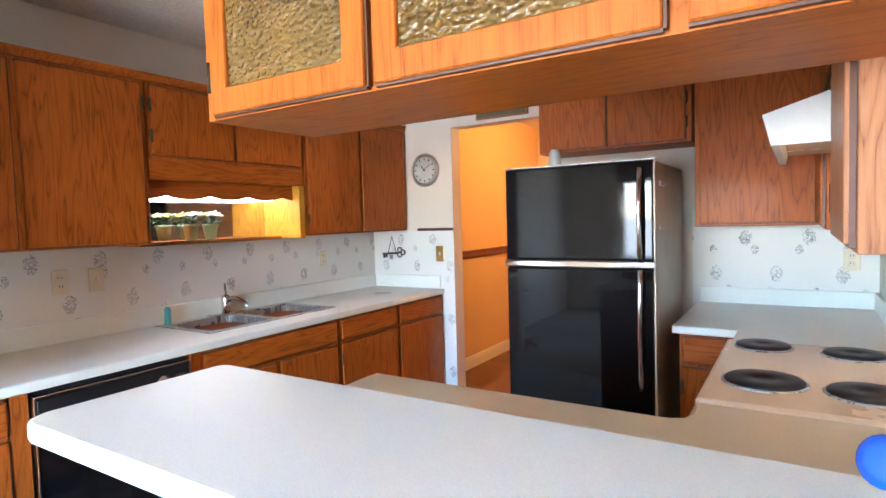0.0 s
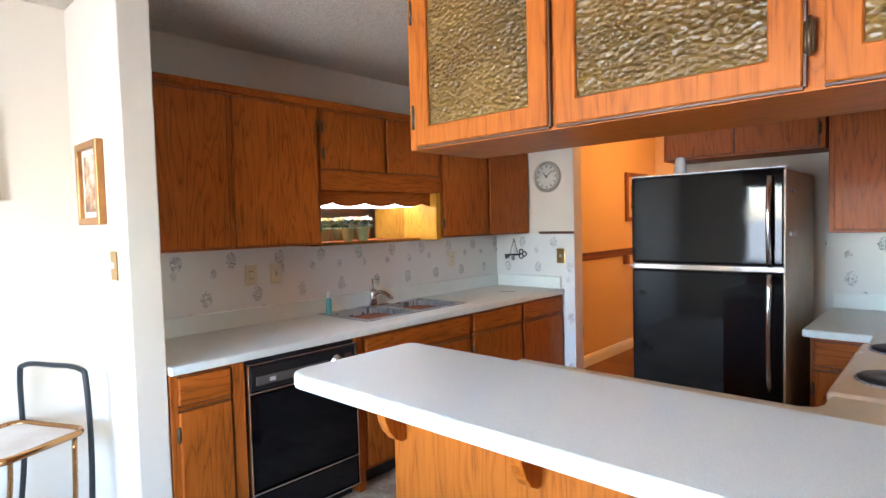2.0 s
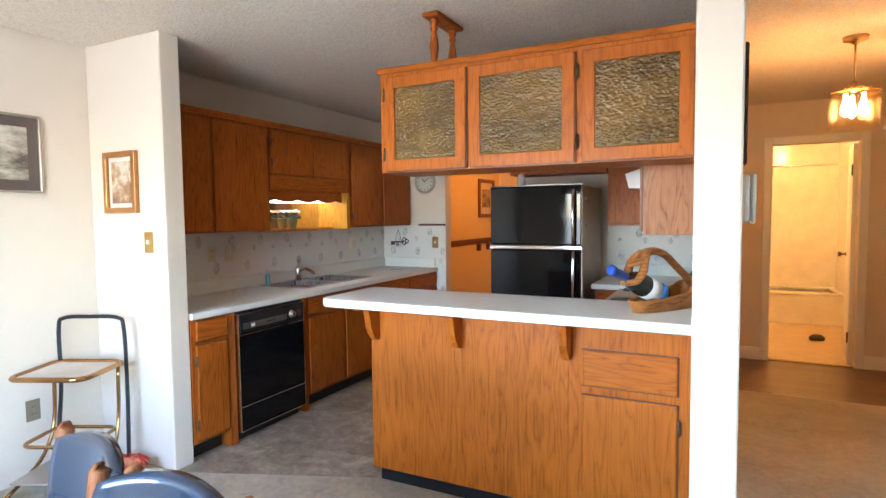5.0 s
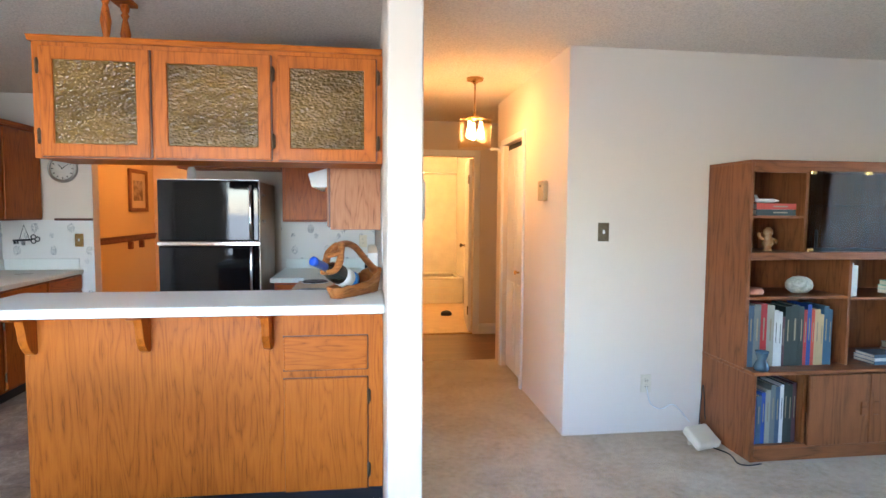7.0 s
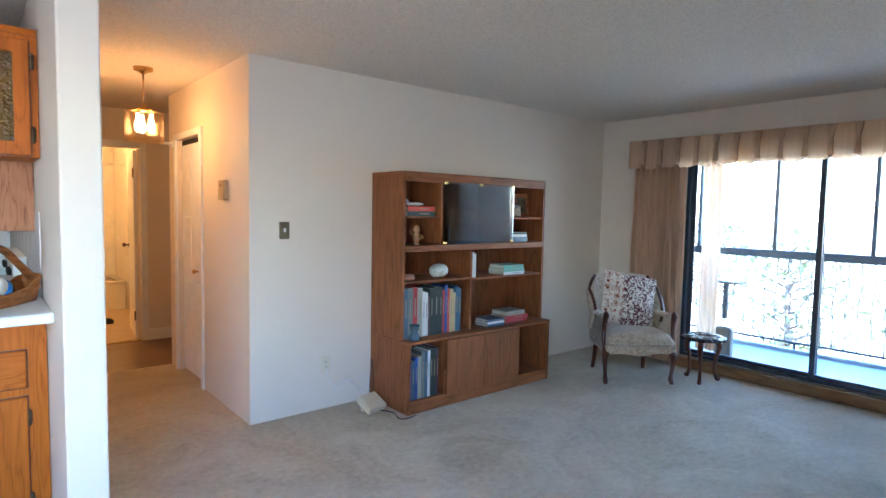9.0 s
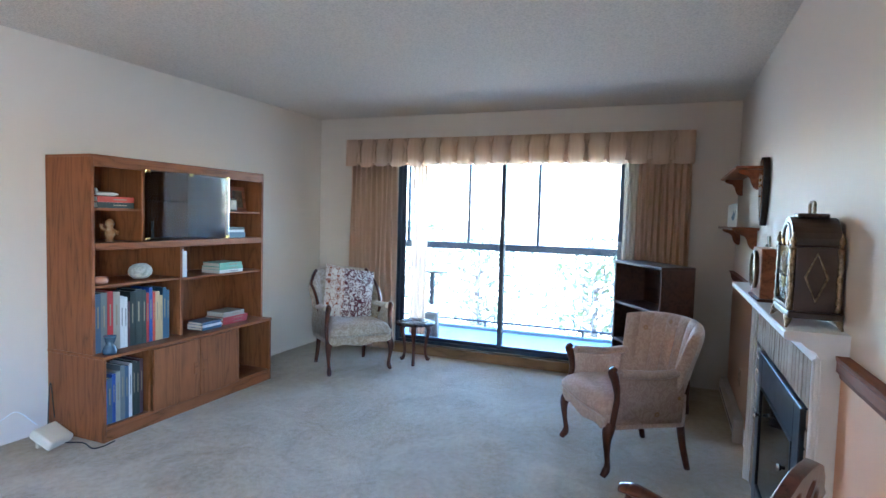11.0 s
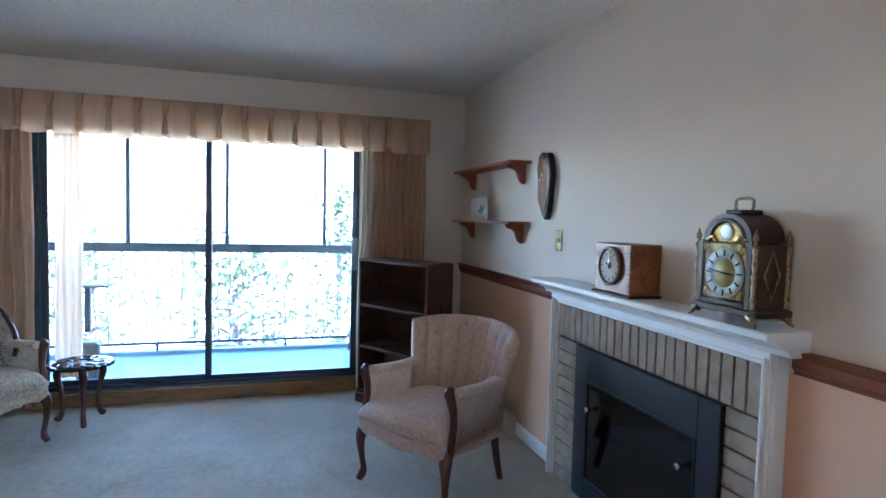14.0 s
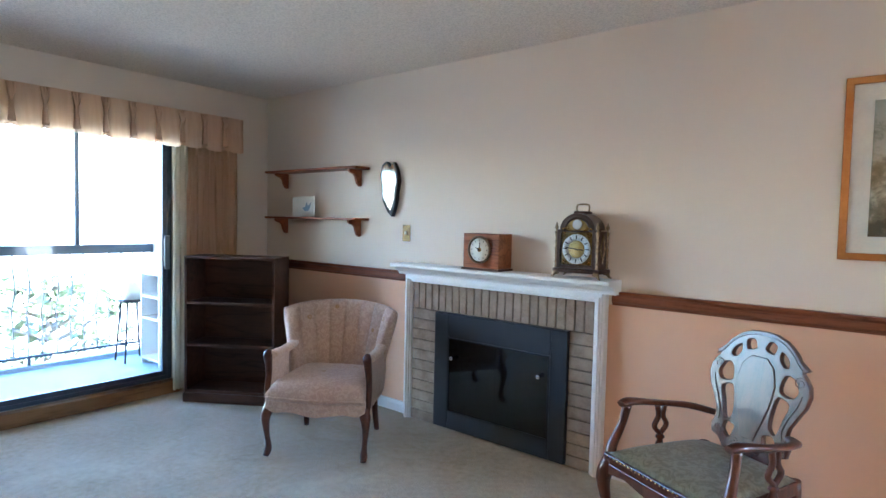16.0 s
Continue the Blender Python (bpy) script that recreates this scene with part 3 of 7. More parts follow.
for k, (x0, x1, y0, y1, z0, z1) in enumerate(((WX, WX + 0.004, 1.635, 4.68, 0.9, 1.56), (WX, -1.04, 4.676, 4.68, 0.0, 1.31), (0.60, 1.478, 4.676, 4.68, 0.85, 1.40), (1.474, 1.478, 2.05, 4.68, 0.85, 1.40))):
    built(f"wallpaper_{k + 1}", B(x0, x1, y0, y1, z0, z1), paper_mat, "off-white wallpaper with small grey sprigs", "wallpaper")

# ---- kitchen ----
def hinge(parent, x, y, z, material=bronze):
    bm = B(x - 0.009, x + 0.009, y - 0.004, y + 0.002, z - 0.028, z + 0.028, 0.002)
    lathe(bm, [(0.0045, -0.034), (0.0045, 0.034)], pose(x, y - 0.004, z), 8)
    return part("hinge", bm, material, parent, "small antiqued metal hinge")


def front(kind, parent, x0, x1, z0, z1, material, y=-0.019, hinges=""):
    """A lipped slab door or drawer front before the face frame."""
    ob = part(kind, B(x0, x1, y, 0.0, z0, z1, 0.006, 2), material, parent)
    part("lip", box(box(B(x0 - 0.004, x1 + 0.004, y + 0.008, -0.001, z0 - 0.004, z0 + 0.004), x0 - 0.004, x1 + 0.004, y + 0.008, -0.001, z1 - 0.004, z1 + 0.004), x1 - 0.003, x1 + 0.005, y + 0.008, -0.001, z0, z1), oak_edge, ob)
    if hinges:
        x = x0 - 0.006 if hinges == "l" else x1 + 0.006
        for z in (z0 + 0.09, z1 - 0.09):
            hinge(ob, x, y + 0.006, z)
    return ob


def cabinet(name, m, w, d, z0, z1, fronts, label, mats=(oak_v, oak_h), toe=True, group="kitchen cabinets"):
    """fronts: (kind, x0, x1, z0, z1, hinge side)."""
    ob = thing(name, m, label, "cabinet", group)
    part("body", B(0, w, 0, d, z0 + (0.10 if toe else 0), z1, 0.002), mats[0], ob)
    if toe:
        part("toe_kick", B(0.0, w, 0.07, d, z0, z0 + 0.10), black_satin, ob, "black recessed toe kick")
    for kind, x0, x1, a, b, h in fronts:
        front(kind, ob, x0, x1, a, b, mats[1] if kind == "drawer" else mats[0], hinges=h)
    return ob


CZ = 0.868          # worktop height
SINK = lambda y, z=0.0: pose(-1.155, y, z, 0, 0, 90)   # faces +X, local x runs along +Y
cabinet("base_cabinet", SINK(1.64), 0.255, 0.63, 0, 0.83, [("drawer", 0.03, 0.25, 0.70, 0.815, ""), ("door", 0.03, 0.25, 0.12, 0.675, "l")], "oak base cabinet with one drawer beside the dishwasher")
single("end_panel", B(0, 0.055, -0.012, 0.62, 0, 0.83, 0.003), oak_v, SINK(1.90), "oak filler panel beside the dishwasher", "panel")
single("end_panel", B(0, 0.045, -0.012, 0.62, 0, 0.83, 0.003), oak_v, SINK(2.575), "oak filler panel beside the dishwasher", "panel")
cabinet("sink_cabinet", SINK(2.625), 0.90, 0.63, 0, 0.83, [("drawer", 0.02, 0.88, 0.70, 0.815, ""), ("door", 0.02, 0.43, 0.12, 0.675, ""), ("door", 0.46, 0.88, 0.12, 0.675, "")], "oak sink cabinet with a false drawer front")
cabinet("base_cabinet", SINK(3.53), 1.14, 0.63, 0, 0.83, [("drawer", 0.02, 0.55, 0.70, 0.815, ""), ("drawer", 0.59, 1.12, 0.70, 0.815, ""), ("door", 0.02, 0.55, 0.12, 0.675, "l"), ("door", 0.59, 1.12, 0.12, 0.675, "")], "oak base cabinet with two drawers and two doors")


def dishwasher(m):
    ob = thing("dishwasher", m, "black built-in dishwasher with a chrome dial", "dishwasher")
    w = 0.61
    part("body", B(0.005, w - 0.005, 0.0, 0.58, 0.10, 0.825), black_satin, ob)
    part("door", B(0.012, w - 0.012, -0.03, 0, 0.235, 0.665, 0.004), black_gloss, ob)
    part("lower_panel", B(0.012, w - 0.012, -0.03, 0, 0.075, 0.215, 0.004), black_gloss, ob)
    part("toe_kick", B(0.012, w - 0.012, 0.03, 0.5, 0.0, 0.075), black_satin, ob)
    pan = part("control_panel", B(0.012, w - 0.012, -0.034, 0, 0.69, 0.80, 0.005), black_satin, ob)
    part("plate", B(0.04, 0.43, -0.037, -0.034, 0.712, 0.752, 0.001), plain("grey_control_plate", (0.20, 0.18, 0.155), rough=0.35, metal=0.6), pan, "grey metal control plate")
    part("latch", B(0.105, 0.135, -0.042, -0.036, 0.722, 0.740, 0.002), white_plastic, pan, "white slide latch")
    knob = bmesh.new()
    lathe(knob, [(0.030, 0), (0.030, 0.004), (0.024, 0.006), (0.022, 0.022), (0.019, 0.024), (0, 0.024)], pose(0.478, -0.034, 0.742, 90), 24)
    part("dial", knob, chrome, pan, "round chrome dial")
    part("button", B(0.53, 0.575, -0.037, -0.034, 0.715, 0.765, 0.001), plain("red_lit_button", (0.10, 0.05, 0.04)), pan)
    bars = bmesh.new()
    for k in range(7):
        box(bars, 0.245 + k * 0.011, 0.252 + k * 0.011, -0.0385, -0.037, 0.727, 0.736)
    part("lettering", bars, ink, pan, "small unreadable lettering")
    for name, z in (("trim_strip", 0.222), ("trim_strip", 0.678), ("trim_strip", 0.068), ("trim_strip", 0.808)):
        part(name, B(0.004, w - 0.004, -0.036, -0.0, z - 0.004, z + 0.004, 0.002), chrome, ob, "thin chrome trim strip")
    for x in (0.004, w - 0.010):
        part("trim_strip", B(x, x + 0.006, -0.034, 0, 0.07, 0.81, 0.001), chrome, ob, "thin chrome trim strip")
    return ob


dishwasher(SINK(1.958))

# worktop round the sink
top = thing("countertop", pose(0, 0, 0), "white laminate countertop with a low backsplash", "countertop")
ctb = bmesh.new()
prism(ctb, [(-1.80, 1.64), (-1.132, 1.64), (-1.132, 4.678), (-1.80, 4.678), (-1.80, 3.645), (-1.30, 3.645), (-1.30, 2.795), (-1.735, 2.795), (-1.735, 3.640), (-1.80, 3.640)], pose(0, 0, 0.83), CZ - 0.83, 0.006)
part("slab", ctb, white_top, top)
part("backsplash", box(B(-1.796, -1.776, 1.64, 4.676, CZ - 0.004, 0.965, 0.005), -1.776, -1.16, 4.656, 4.676, CZ - 0.004, 0.965, 0.005), white_top, top)

sink = thing("kitchen_sink", pose(-1.52, 3.22, CZ), "stainless steel double-bowl kitchen sink", "sink")
rim = bmesh.new()
for x0, x1, y0, y1 in ((-0.235, -0.175, -0.44, 0.44), (0.195, 0.235, -0.44, 0.44), (-0.175, 0.195, -0.44, -0.40), (-0.175, 0.195, 0.40, 0.44), (-0.175, 0.195, -0.022, 0.022)):
    box(rim, x0, x1, y0, y1, -0.003, 0.004)
part("rim", rim, steel, sink)
for y0, y1 in ((-0.40, -0.022), (0.022, 0.40)):
    def bowl_skin(u, v):
        # a rounded rectangle that narrows and rounds off towards the bottom
        a = u * 2 * math.pi
        k = 1 - 0.16 * v ** 3 if v < 0.8 else (1 - 0.16 * v ** 3) * (1 - (v - 0.8) / 0.2) ** 0.5
        c_, s_ = math.cos(a), math.sin(a)
        q = (abs(c_) ** 5 + abs(s_) ** 5) ** -0.2
        return Vector((0.01 + 0.192 * q * c_ * k, (y0 + y1) / 2 + 0.193 * q * s_ * k, 0.001 - 0.162 * min(1.0, v / 0.8) ** 0.8))
    b = grid_sheet(bmesh.new(), 48, 15, bowl_skin)
    bmesh.ops.remove_doubles(b, verts=b.verts[:], dist=0.0005)
    part("bowl", b, steel, sink)
    part("drain", lathe(bmesh.new(), [(0.042, 0), (0.042, 0.004), (0.03, 0.005), (0.028, 0.001), (0, 0.001)], pose(0.0, (y0 + y1) / 2, -0.160), 20), chrome, sink)
faucet = thing("faucet", pose(-1.725, 3.20, CZ + 0.004), "chrome single-lever kitchen faucet", "faucet")
part("base_plate", B(-0.03, 0.03, -0.11, 0.11, 0, 0.008, 0.003), chrome, faucet)
part("body", lathe(bmesh.new(), [(0.026, 0.008), (0.024, 0.05), (0.026, 0.09), (0.022, 0.11), (0, 0.115)], None, 20), chrome, faucet)
part("spout", tube(bmesh.new(), smooth_line([(0.01, 0, 0.075), (0.05, 0.01, 0.095), (0.10, 0.02, 0.088), (0.145, 0.03, 0.062), (0.152, 0.032, 0.05)]), [0.014, 0.013, 0.012, 0.012, 0.013], 12), chrome, faucet)
part("lever", tube(bmesh.new(), smooth_line([(0, 0, 0.11), (0.004, -0.004, 0.145), (0.012, -0.012, 0.185)]), [0.012, 0.009, 0.007], 10), chrome, faucet)
soap = thing("soap_bottle", pose(-1.715, 2.83, CZ), "slim bottle of turquoise soap with a white cap", "bottle")
part("bottle", lathe(bmesh.new(), [(0.016, 0), (0.017, 0.01), (0.017, 0.085), (0.010, 0.10)], None, 16), plain("turquoise_soap", (0.10, 0.42, 0.45), rough=0.15, bump=0), soap)
part("cap", lathe(bmesh.new(), [(0.010, 0.10), (0.011, 0.13), (0.006, 0.135), (0, 0.14)], None, 16), white_plastic, soap)
single("paper_slip", B(-0.06, 0.06, -0.02, 0.02, 0, 0.002), plain("grey_slip", (0.50, 0.48, 0.42)), pose(-1.42, 4.30, CZ, 0, 0, 25), "thin grey slip lying on the countertop", "paper")

# wall cabinets over the sink
UP = lambda y: pose(-1.465, y, 0, 0, 0, 90)
U0, U1 = 1.312, 2.08
cabinet("wall_cabinet", UP(1.64), 0.98, 0.33, U0, U1, [("door", 0.02, 0.435, U0 + 0.012, 2.06, ""), ("door", 0.465, 0.955, U0 + 0.012, 2.06, "r")], "two-door oak wall cabinet", toe=False)
cabinet("wall_cabinet", UP(2.625), 0.985, 0.33, 1.715, U1, [("door", 0.02, 0.47, 1.735, 2.06, "l"), ("door", 0.495, 0.955, 1.735, 2.06, "")], "short two-door oak wall cabinet over the sink niche", toe=False)
cabinet("wall_cabinet", UP(3.615), 1.06, 0.33, U0, U1, [("door", 0.02, 0.50, U0 + 0.012, 2.06, "l"), ("door", 0.535, 1.04, U0 + 0.012, 2.06, "")], "two-door oak wall cabinet in the kitchen corner", toe=False)
strip("cabinet_crown", pose(-1.465, 1.64, U1, 0, 0, 90), 3.035, [(0.02, 0), (-0.014, 0), (-0.020, 0.02), (-0.030, 0.032), (0.02, 0.032)], oak_h, "narrow oak crown strip over the wall cabinets")

niche = thing("sink_niche", pose(-1.465, 2.625, 0, 0, 0, 90), "oak sink niche with a scalloped valance, a mirror and a shelf", "niche")
part("rail", B(0, 0.985, 0.0, 0.02, 1.62, 1.715, 0.002), oak_h, niche)
pts = [(0.0, 0.0), (0.985, 0.0)] + [(0.985 - k * 0.985 / 60, -0.10 - 0.022 * abs(math.cos(k * math.pi / 15)) ** 0.8 + 0.012) for k in range(61)]
part("scalloped_valance", prism(bmesh.new(), pts, pose(0, 0.075, 1.64, 90), 0.018), oak_h, niche)
part("niche_mirror", B(0.0, 0.94, 0.322, 0.328, 1.315, 1.62), plain("dim_mirror", (0.62, 0.60, 0.58), (0.60, 0.58, 0.56), rough=0.06, metal=1.0, bump=0.0), niche, "mirror at the back of the niche")
# golden oak whose colour also carries the bright light of the niche
part("niche_cheek", B(0.940, 0.985, 0.0, 0.328, 1.30, 1.62, 0.003), wood("lit_golden_oak", (0.42, 0.18, 0.012), (0.66, 0.32, 0.030), "z"), niche, "golden oak cheek panel, coloured as brightly lit")
part("shelf", B(0.0, 0.90, 0.13, 0.328, 1.300, 1.315, 0.003), oak_h, niche)
part("shelf_edge", B(0.0, 0.90, 0.122, 0.130, 1.298, 1.318, 0.002), brass, niche, "brass edge strip")
part("light_fixture", B(0.02, 0.92, 0.17, 0.30, 1.585, 1.62, 0.004), hood_white, niche)
part("light_diffuser", B(0.03, 0.91, 0.18, 0.29, 1.535, 1.585, 0.012, 2), glow("fluorescent_diffuser", (1.0, 0.96, 0.88), 0.30), niche, "lit white light diffuser")


def flower_pot(m, k):
    rnd = random.Random(k)
    ob = thing("flower_pot", m, "small green pot of white and yellow silk flowers", "plant", "flower pots on the sink niche shelf")
    part("pot", lathe(bmesh.new(), [(0.028, 0), (0.040, 0.075), (0.044, 0.078), (0.044, 0.088), (0.038, 0.088), (0.036, 0.07), (0, 0.07)], None, 18), plain("sage_green_pot", (0.33, 0.42, 0.20), rough=0.5), ob)
    lv, fl, ye = bmesh.new(), bmesh.new(), bmesh.new()
    for i in range(26):
        a, r, z = rnd.uniform(0, 6.28), rnd.uniform(0.01, 0.055), rnd.uniform(0.085, 0.135)
        mm = pose(r * math.cos(a), r * math.sin(a), z, rnd.uniform(-50, 50), rnd.uniform(-50, 50), math.degrees(a))
        prism(lv, [(-0.022, 0), (0, 0.010), (0.026, 0), (0, -0.010)], mm, 0.0015)
    for i in range(9):
        a, r = i * 2.4, 0.012 + 0.042 * (i / 9) ** 0.5
        tgt = ye if i % 3 == 1 else fl
        for q in range(5):
            mm = pose(r * math.cos(a), r * math.sin(a), 0.135 + 0.012 * rnd.random(), 15, 20, math.degrees(a)) @ pose(0, 0, 0, 0, 0, q * 72) @ pose(0.011, 0, 0, 0, -25, 0)
            prism(tgt, [(-0.010, 0), (0, 0.009), (0.013, 0.004), (0.013, -0.004), (0, -0.009)], mm, 0.0015)
    part("leaves", lv, plain("dark_silk_leaf", (0.05, 0.11, 0.04), rough=0.5), ob)
    part("white_flowers", fl, plain("white_silk_petal", (0.78, 0.77, 0.70), rough=0.6), ob)
    part("yellow_flowers", ye, plain("yellow_silk_petal", (0.78, 0.60, 0.16), rough=0.6), ob)
    return ob


flower_pot(pose(-1.66, 2.955, 1.315), 1)
flower_pot(pose(-1.66, 3.075, 1.315, 0, 0, 50), 2)


def outlet(m, label="ivory duplex outlet plate", slots=True, material=ivory):
    """A wall plate; its back lies at local y = 0, its face looks to -y."""
    ob = thing("outlet" if slots else "light_switch", m, label, "outlet" if slots else "switch")
    part("plate", B(-0.036, 0.036, -0.006, 0, -0.058, 0.058, 0.003, 2), material, ob)
    if slots:
        for z in (-0.02, 0.02):
            s = part("socket", B(-0.016, 0.016, -0.009, -0.005, z - 0.014, z + 0.014, 0.004), material, ob)
            part("slot", box(B(-0.008, -0.005, -0.0095, -0.0088, z - 0.004, z + 0.006), 0.005, 0.008, -0.0095, -0.0088, z - 0.004, z + 0.006), ink, s)
    else:
        part("toggle", B(-0.006, 0.006, -0.018, -0.005, -0.010, 0.014, 0.002), white_plastic, ob)
    return ob


W = lambda y, z: pose(WX + 0.004, y, z, 0, 0, 90)
outlet(W(2.36, 1.148)), outlet(W(2.52, 1.145), "ivory switch plate on the wallpaper", False), outlet(W(4.08, 1.13))
outlet(pose(-1.16, 4.676, 1.13), "dark brass switch plate on the wallpaper", False, brass)
outlet(pose(1.36, 4.676, 1.12))
outlet(pose(WX, 1.135, 0.375, 0, 0, 90), "brown-framed duplex outlet low on the wall", True, plain("bronze_plate", (0.22, 0.17, 0.11), rough=0.4))
outlet(pose(-1.295, 1.51, 1.28), "brass dimmer plate on the short wall", False, brass)
outlet(pose(2.858, NY, 1.289), "brass double switch plate on white wall", False, plain("tarnished_plate", (0.26, 0.21, 0.13), (0.16, 0.12, 0.07), scale=60, rough=0.4, metal=0.6, bump=0.4))
outlet(pose(3.17, NY, 0.32))
outlet(pose(4.79, SY, 1.285, 0, 0, 180), "ornate brass switch plate over the mantel", False, plain("aged_brass", (0.22, 0.15, 0.06), (0.08, 0.05, 0.02), scale=70, rough=0.45, metal=0.7))
outlet(pose(5.68, SY + 0.003, 0.33, 0, 0, 180), "peach outlet plate on the peach wall", True, plain("peach_plate", (0.62, 0.38, 0.24)))

clock = thing("wall_clock", pose(-1.275, 4.68, 1.765), "round silver wall clock with a cream face", "clock")
part("rim", lathe(bmesh.new(), [(0.124, 0), (0.126, 0.012), (0.115, 0.028), (0.102, 0.030), (0.098, 0.018), (0.098, 0)], pose(0, 0, 0, 90), 40), plain("champagne_metal", (0.55, 0.50, 0.42), rough=0.3, metal=0.9, bump=0.02), clock)
face = part("face", lathe(bmesh.new(), [(0.098, 0.008), (0.098, 0.014), (0, 0.014)], pose(0, 0, 0, 90), 40), cream_paper, clock)
for k in range(12):
    part("hour_mark", box(bmesh.new(), -0.003, 0.003, -0.0165, -0.014, 0.074, 0.090), ink, face).matrix_local = pose(0, 0, 0, 0, k * 30, 0)
part("hour_hand", box(bmesh.new(), -0.003, 0.003, -0.019, -0.0165, -0.008, 0.045), ink, face).matrix_local = pose(0, 0, 0, 0, -40, 0)
part("minute_hand", box(bmesh.new(), -0.002, 0.002, -0.021, -0.019, -0.01, 0.068), ink, face).matrix_local = pose(0, 0, 0, 0, 52, 0)

keys = thing("key_rack", pose(-1.60, 4.676, 1.14), "black wrought-iron key-shaped wall hanging", "wall ornament")
part("shaft", tube(bmesh.new(), [(-0.10, -0.012, -0.012), (0.05, -0.012, -0.006)], 0.008, 8), black_satin, keys)
bow = bmesh.new()
for a in (0, 120, 240):
    c = Vector((0.078 + 0.022 * math.cos(radians(a)), -0.012, 0.022 * math.sin(radians(a))))
    tube(bow, [c + Vector((0.020 * math.cos(k * 0.785), 0, 0.020 * math.sin(k * 0.785))) for k in range(8)], 0.005, 6, closed=True)
part("bow", bow, black_satin, keys)
part("bit", box(B(-0.095, -0.080, -0.016, -0.008, -0.045, -0.01), -0.070, -0.058, -0.016, -0.008, -0.04, -0.01), black_satin, keys)
part("hanger", tube(bmesh.new(), [(-0.05, -0.006, 0), (-0.01, -0.006, 0.125), (0.03, -0.006, 0)], 0.003, 6), black_satin, keys)
part("tag", B(-0.03, 0.0, -0.02, -0.010, -0.055, -0.02, 0.003), plain("pewter", (0.3, 0.3, 0.29), metal=0.7, rough=0.4), keys)
sign = thing("door_plaque", pose(-0.62, 4.68, 2.105), "narrow gilt plaque over the doorway", "plaque")
part("frame", B(-0.20, 0.20, -0.02, 0, -0.02, 0.035, 0.004), gold_leaf, sign)
part("panel", B(-0.185, 0.185, -0.022, -0.02, -0.008, 0.024), plain("olive_panel", (0.12, 0.10, 0.05)), sign)

# peninsula with the raised bar
peninsula = cabinet("peninsula_cabinet", pose(-0.072, 1.873, 0), 1.548, 0.72, 0, 0.83, [("drawer", 1.095, 1.475, 0.675, 0.832, ""), ("door", 1.095, 1.475, 0.10, 0.635, "r")], "honey oak peninsula with a raised white breakfast bar", (honey_v, honey_h))
part("bar_panel", B(-0.072, 1.476, 1.875, 1.995, 0.83, 0.984, 0.002), honey_v, peninsula).matrix_local = pose(0.072, -1.873, 0)
part("front_panel", B(0.0, 1.03, -0.005, 0.0, 0.10, 1.110 - 0.127, 0.002), honey_v, peninsula, "plain veneered oak front panel")
part("face_frame", box(box(box(B(1.031, 1.094, -0.005, 0.0, 0.10, 0.983), 1.476, 1.547, -0.005, 0.0, 0.10, 0.983), 1.094, 1.476, -0.005, 0.0, 0.833, 0.983), 1.094, 1.476, -0.005, 0.0, 0.636, 0.674), honey_v, peninsula)
lc = bmesh.new()
prism(lc, [(-0.11, 1.996), (1.476, 1.996), (1.476, 2.762), (0.895, 2.762), (0.895, 2.66), (0.88, 2.62), (0.84, 2.60), (-0.11, 2.60)], pose(0, 0, 0.83), CZ - 0.83, 0.008)
single("lower_countertop", lc, warm_lit_top, pose(0, 0, 0), "laminate worktop behind the raised bar, coloured cream as warmly lit", "countertop")
single("end_panel", B(0.92, 1.474, 2.600, 2.755, 0.0, 0.829, 0.003), oak_v, pose(0, 0, 0), "oak filler panel beside the range", "panel")
bar = bmesh.new()
R = 0.06
pts = [(1.477, 1.565), (1.477, 2.04)] + [(-0.168 + 0.03 * (1 - math.cos(a)), 2.04 - 0.03 * (1 - math.sin(a))) for a in (math.pi / 2, math.pi / 4, 0)] + [(-0.168 + R - R * math.cos(a), 1.565 + R - R * math.sin(a)) for a in np.linspace(0, math.pi / 2, 7)]
prism(bar, pts, pose(0, 0, 0.985), 0.040, 0.008)
part("bar_top", bar, white_top, peninsula, "white laminate bar top with rounded corners").matrix_local = pose(0.072, -1.873, 0)


def bracket(m, material, group, label, s=1.0):
    p = [(0, 0), (0.20, 0), (0.20, -0.022), (0.165, -0.034), (0.13, -0.030), (0.105, -0.045), (0.092, -0.085), (0.085, -0.130), (0.068, -0.165), (0.045, -0.192), (0.020, -0.205), (0, -0.20)]
    return single("bar_bracket", prism(bmesh.new(), [(u * s, v * s) for u, v in p], m.to_3x3().to_4x4() @ Matrix(((0, 0, 1, -0.018), (-1, 0, 0, 0), (0, 1, 0, 0), (0, 0, 0, 1))), 0.036, 0.003), material, Matrix.Translation(m.translation), label, "bracket", group)


for x in (-0.035, 0.43, 0.955):
    bracket(pose(x, 1.873, 0.984), honey_v, "bar brackets", "scrolled oak bracket under the bar")


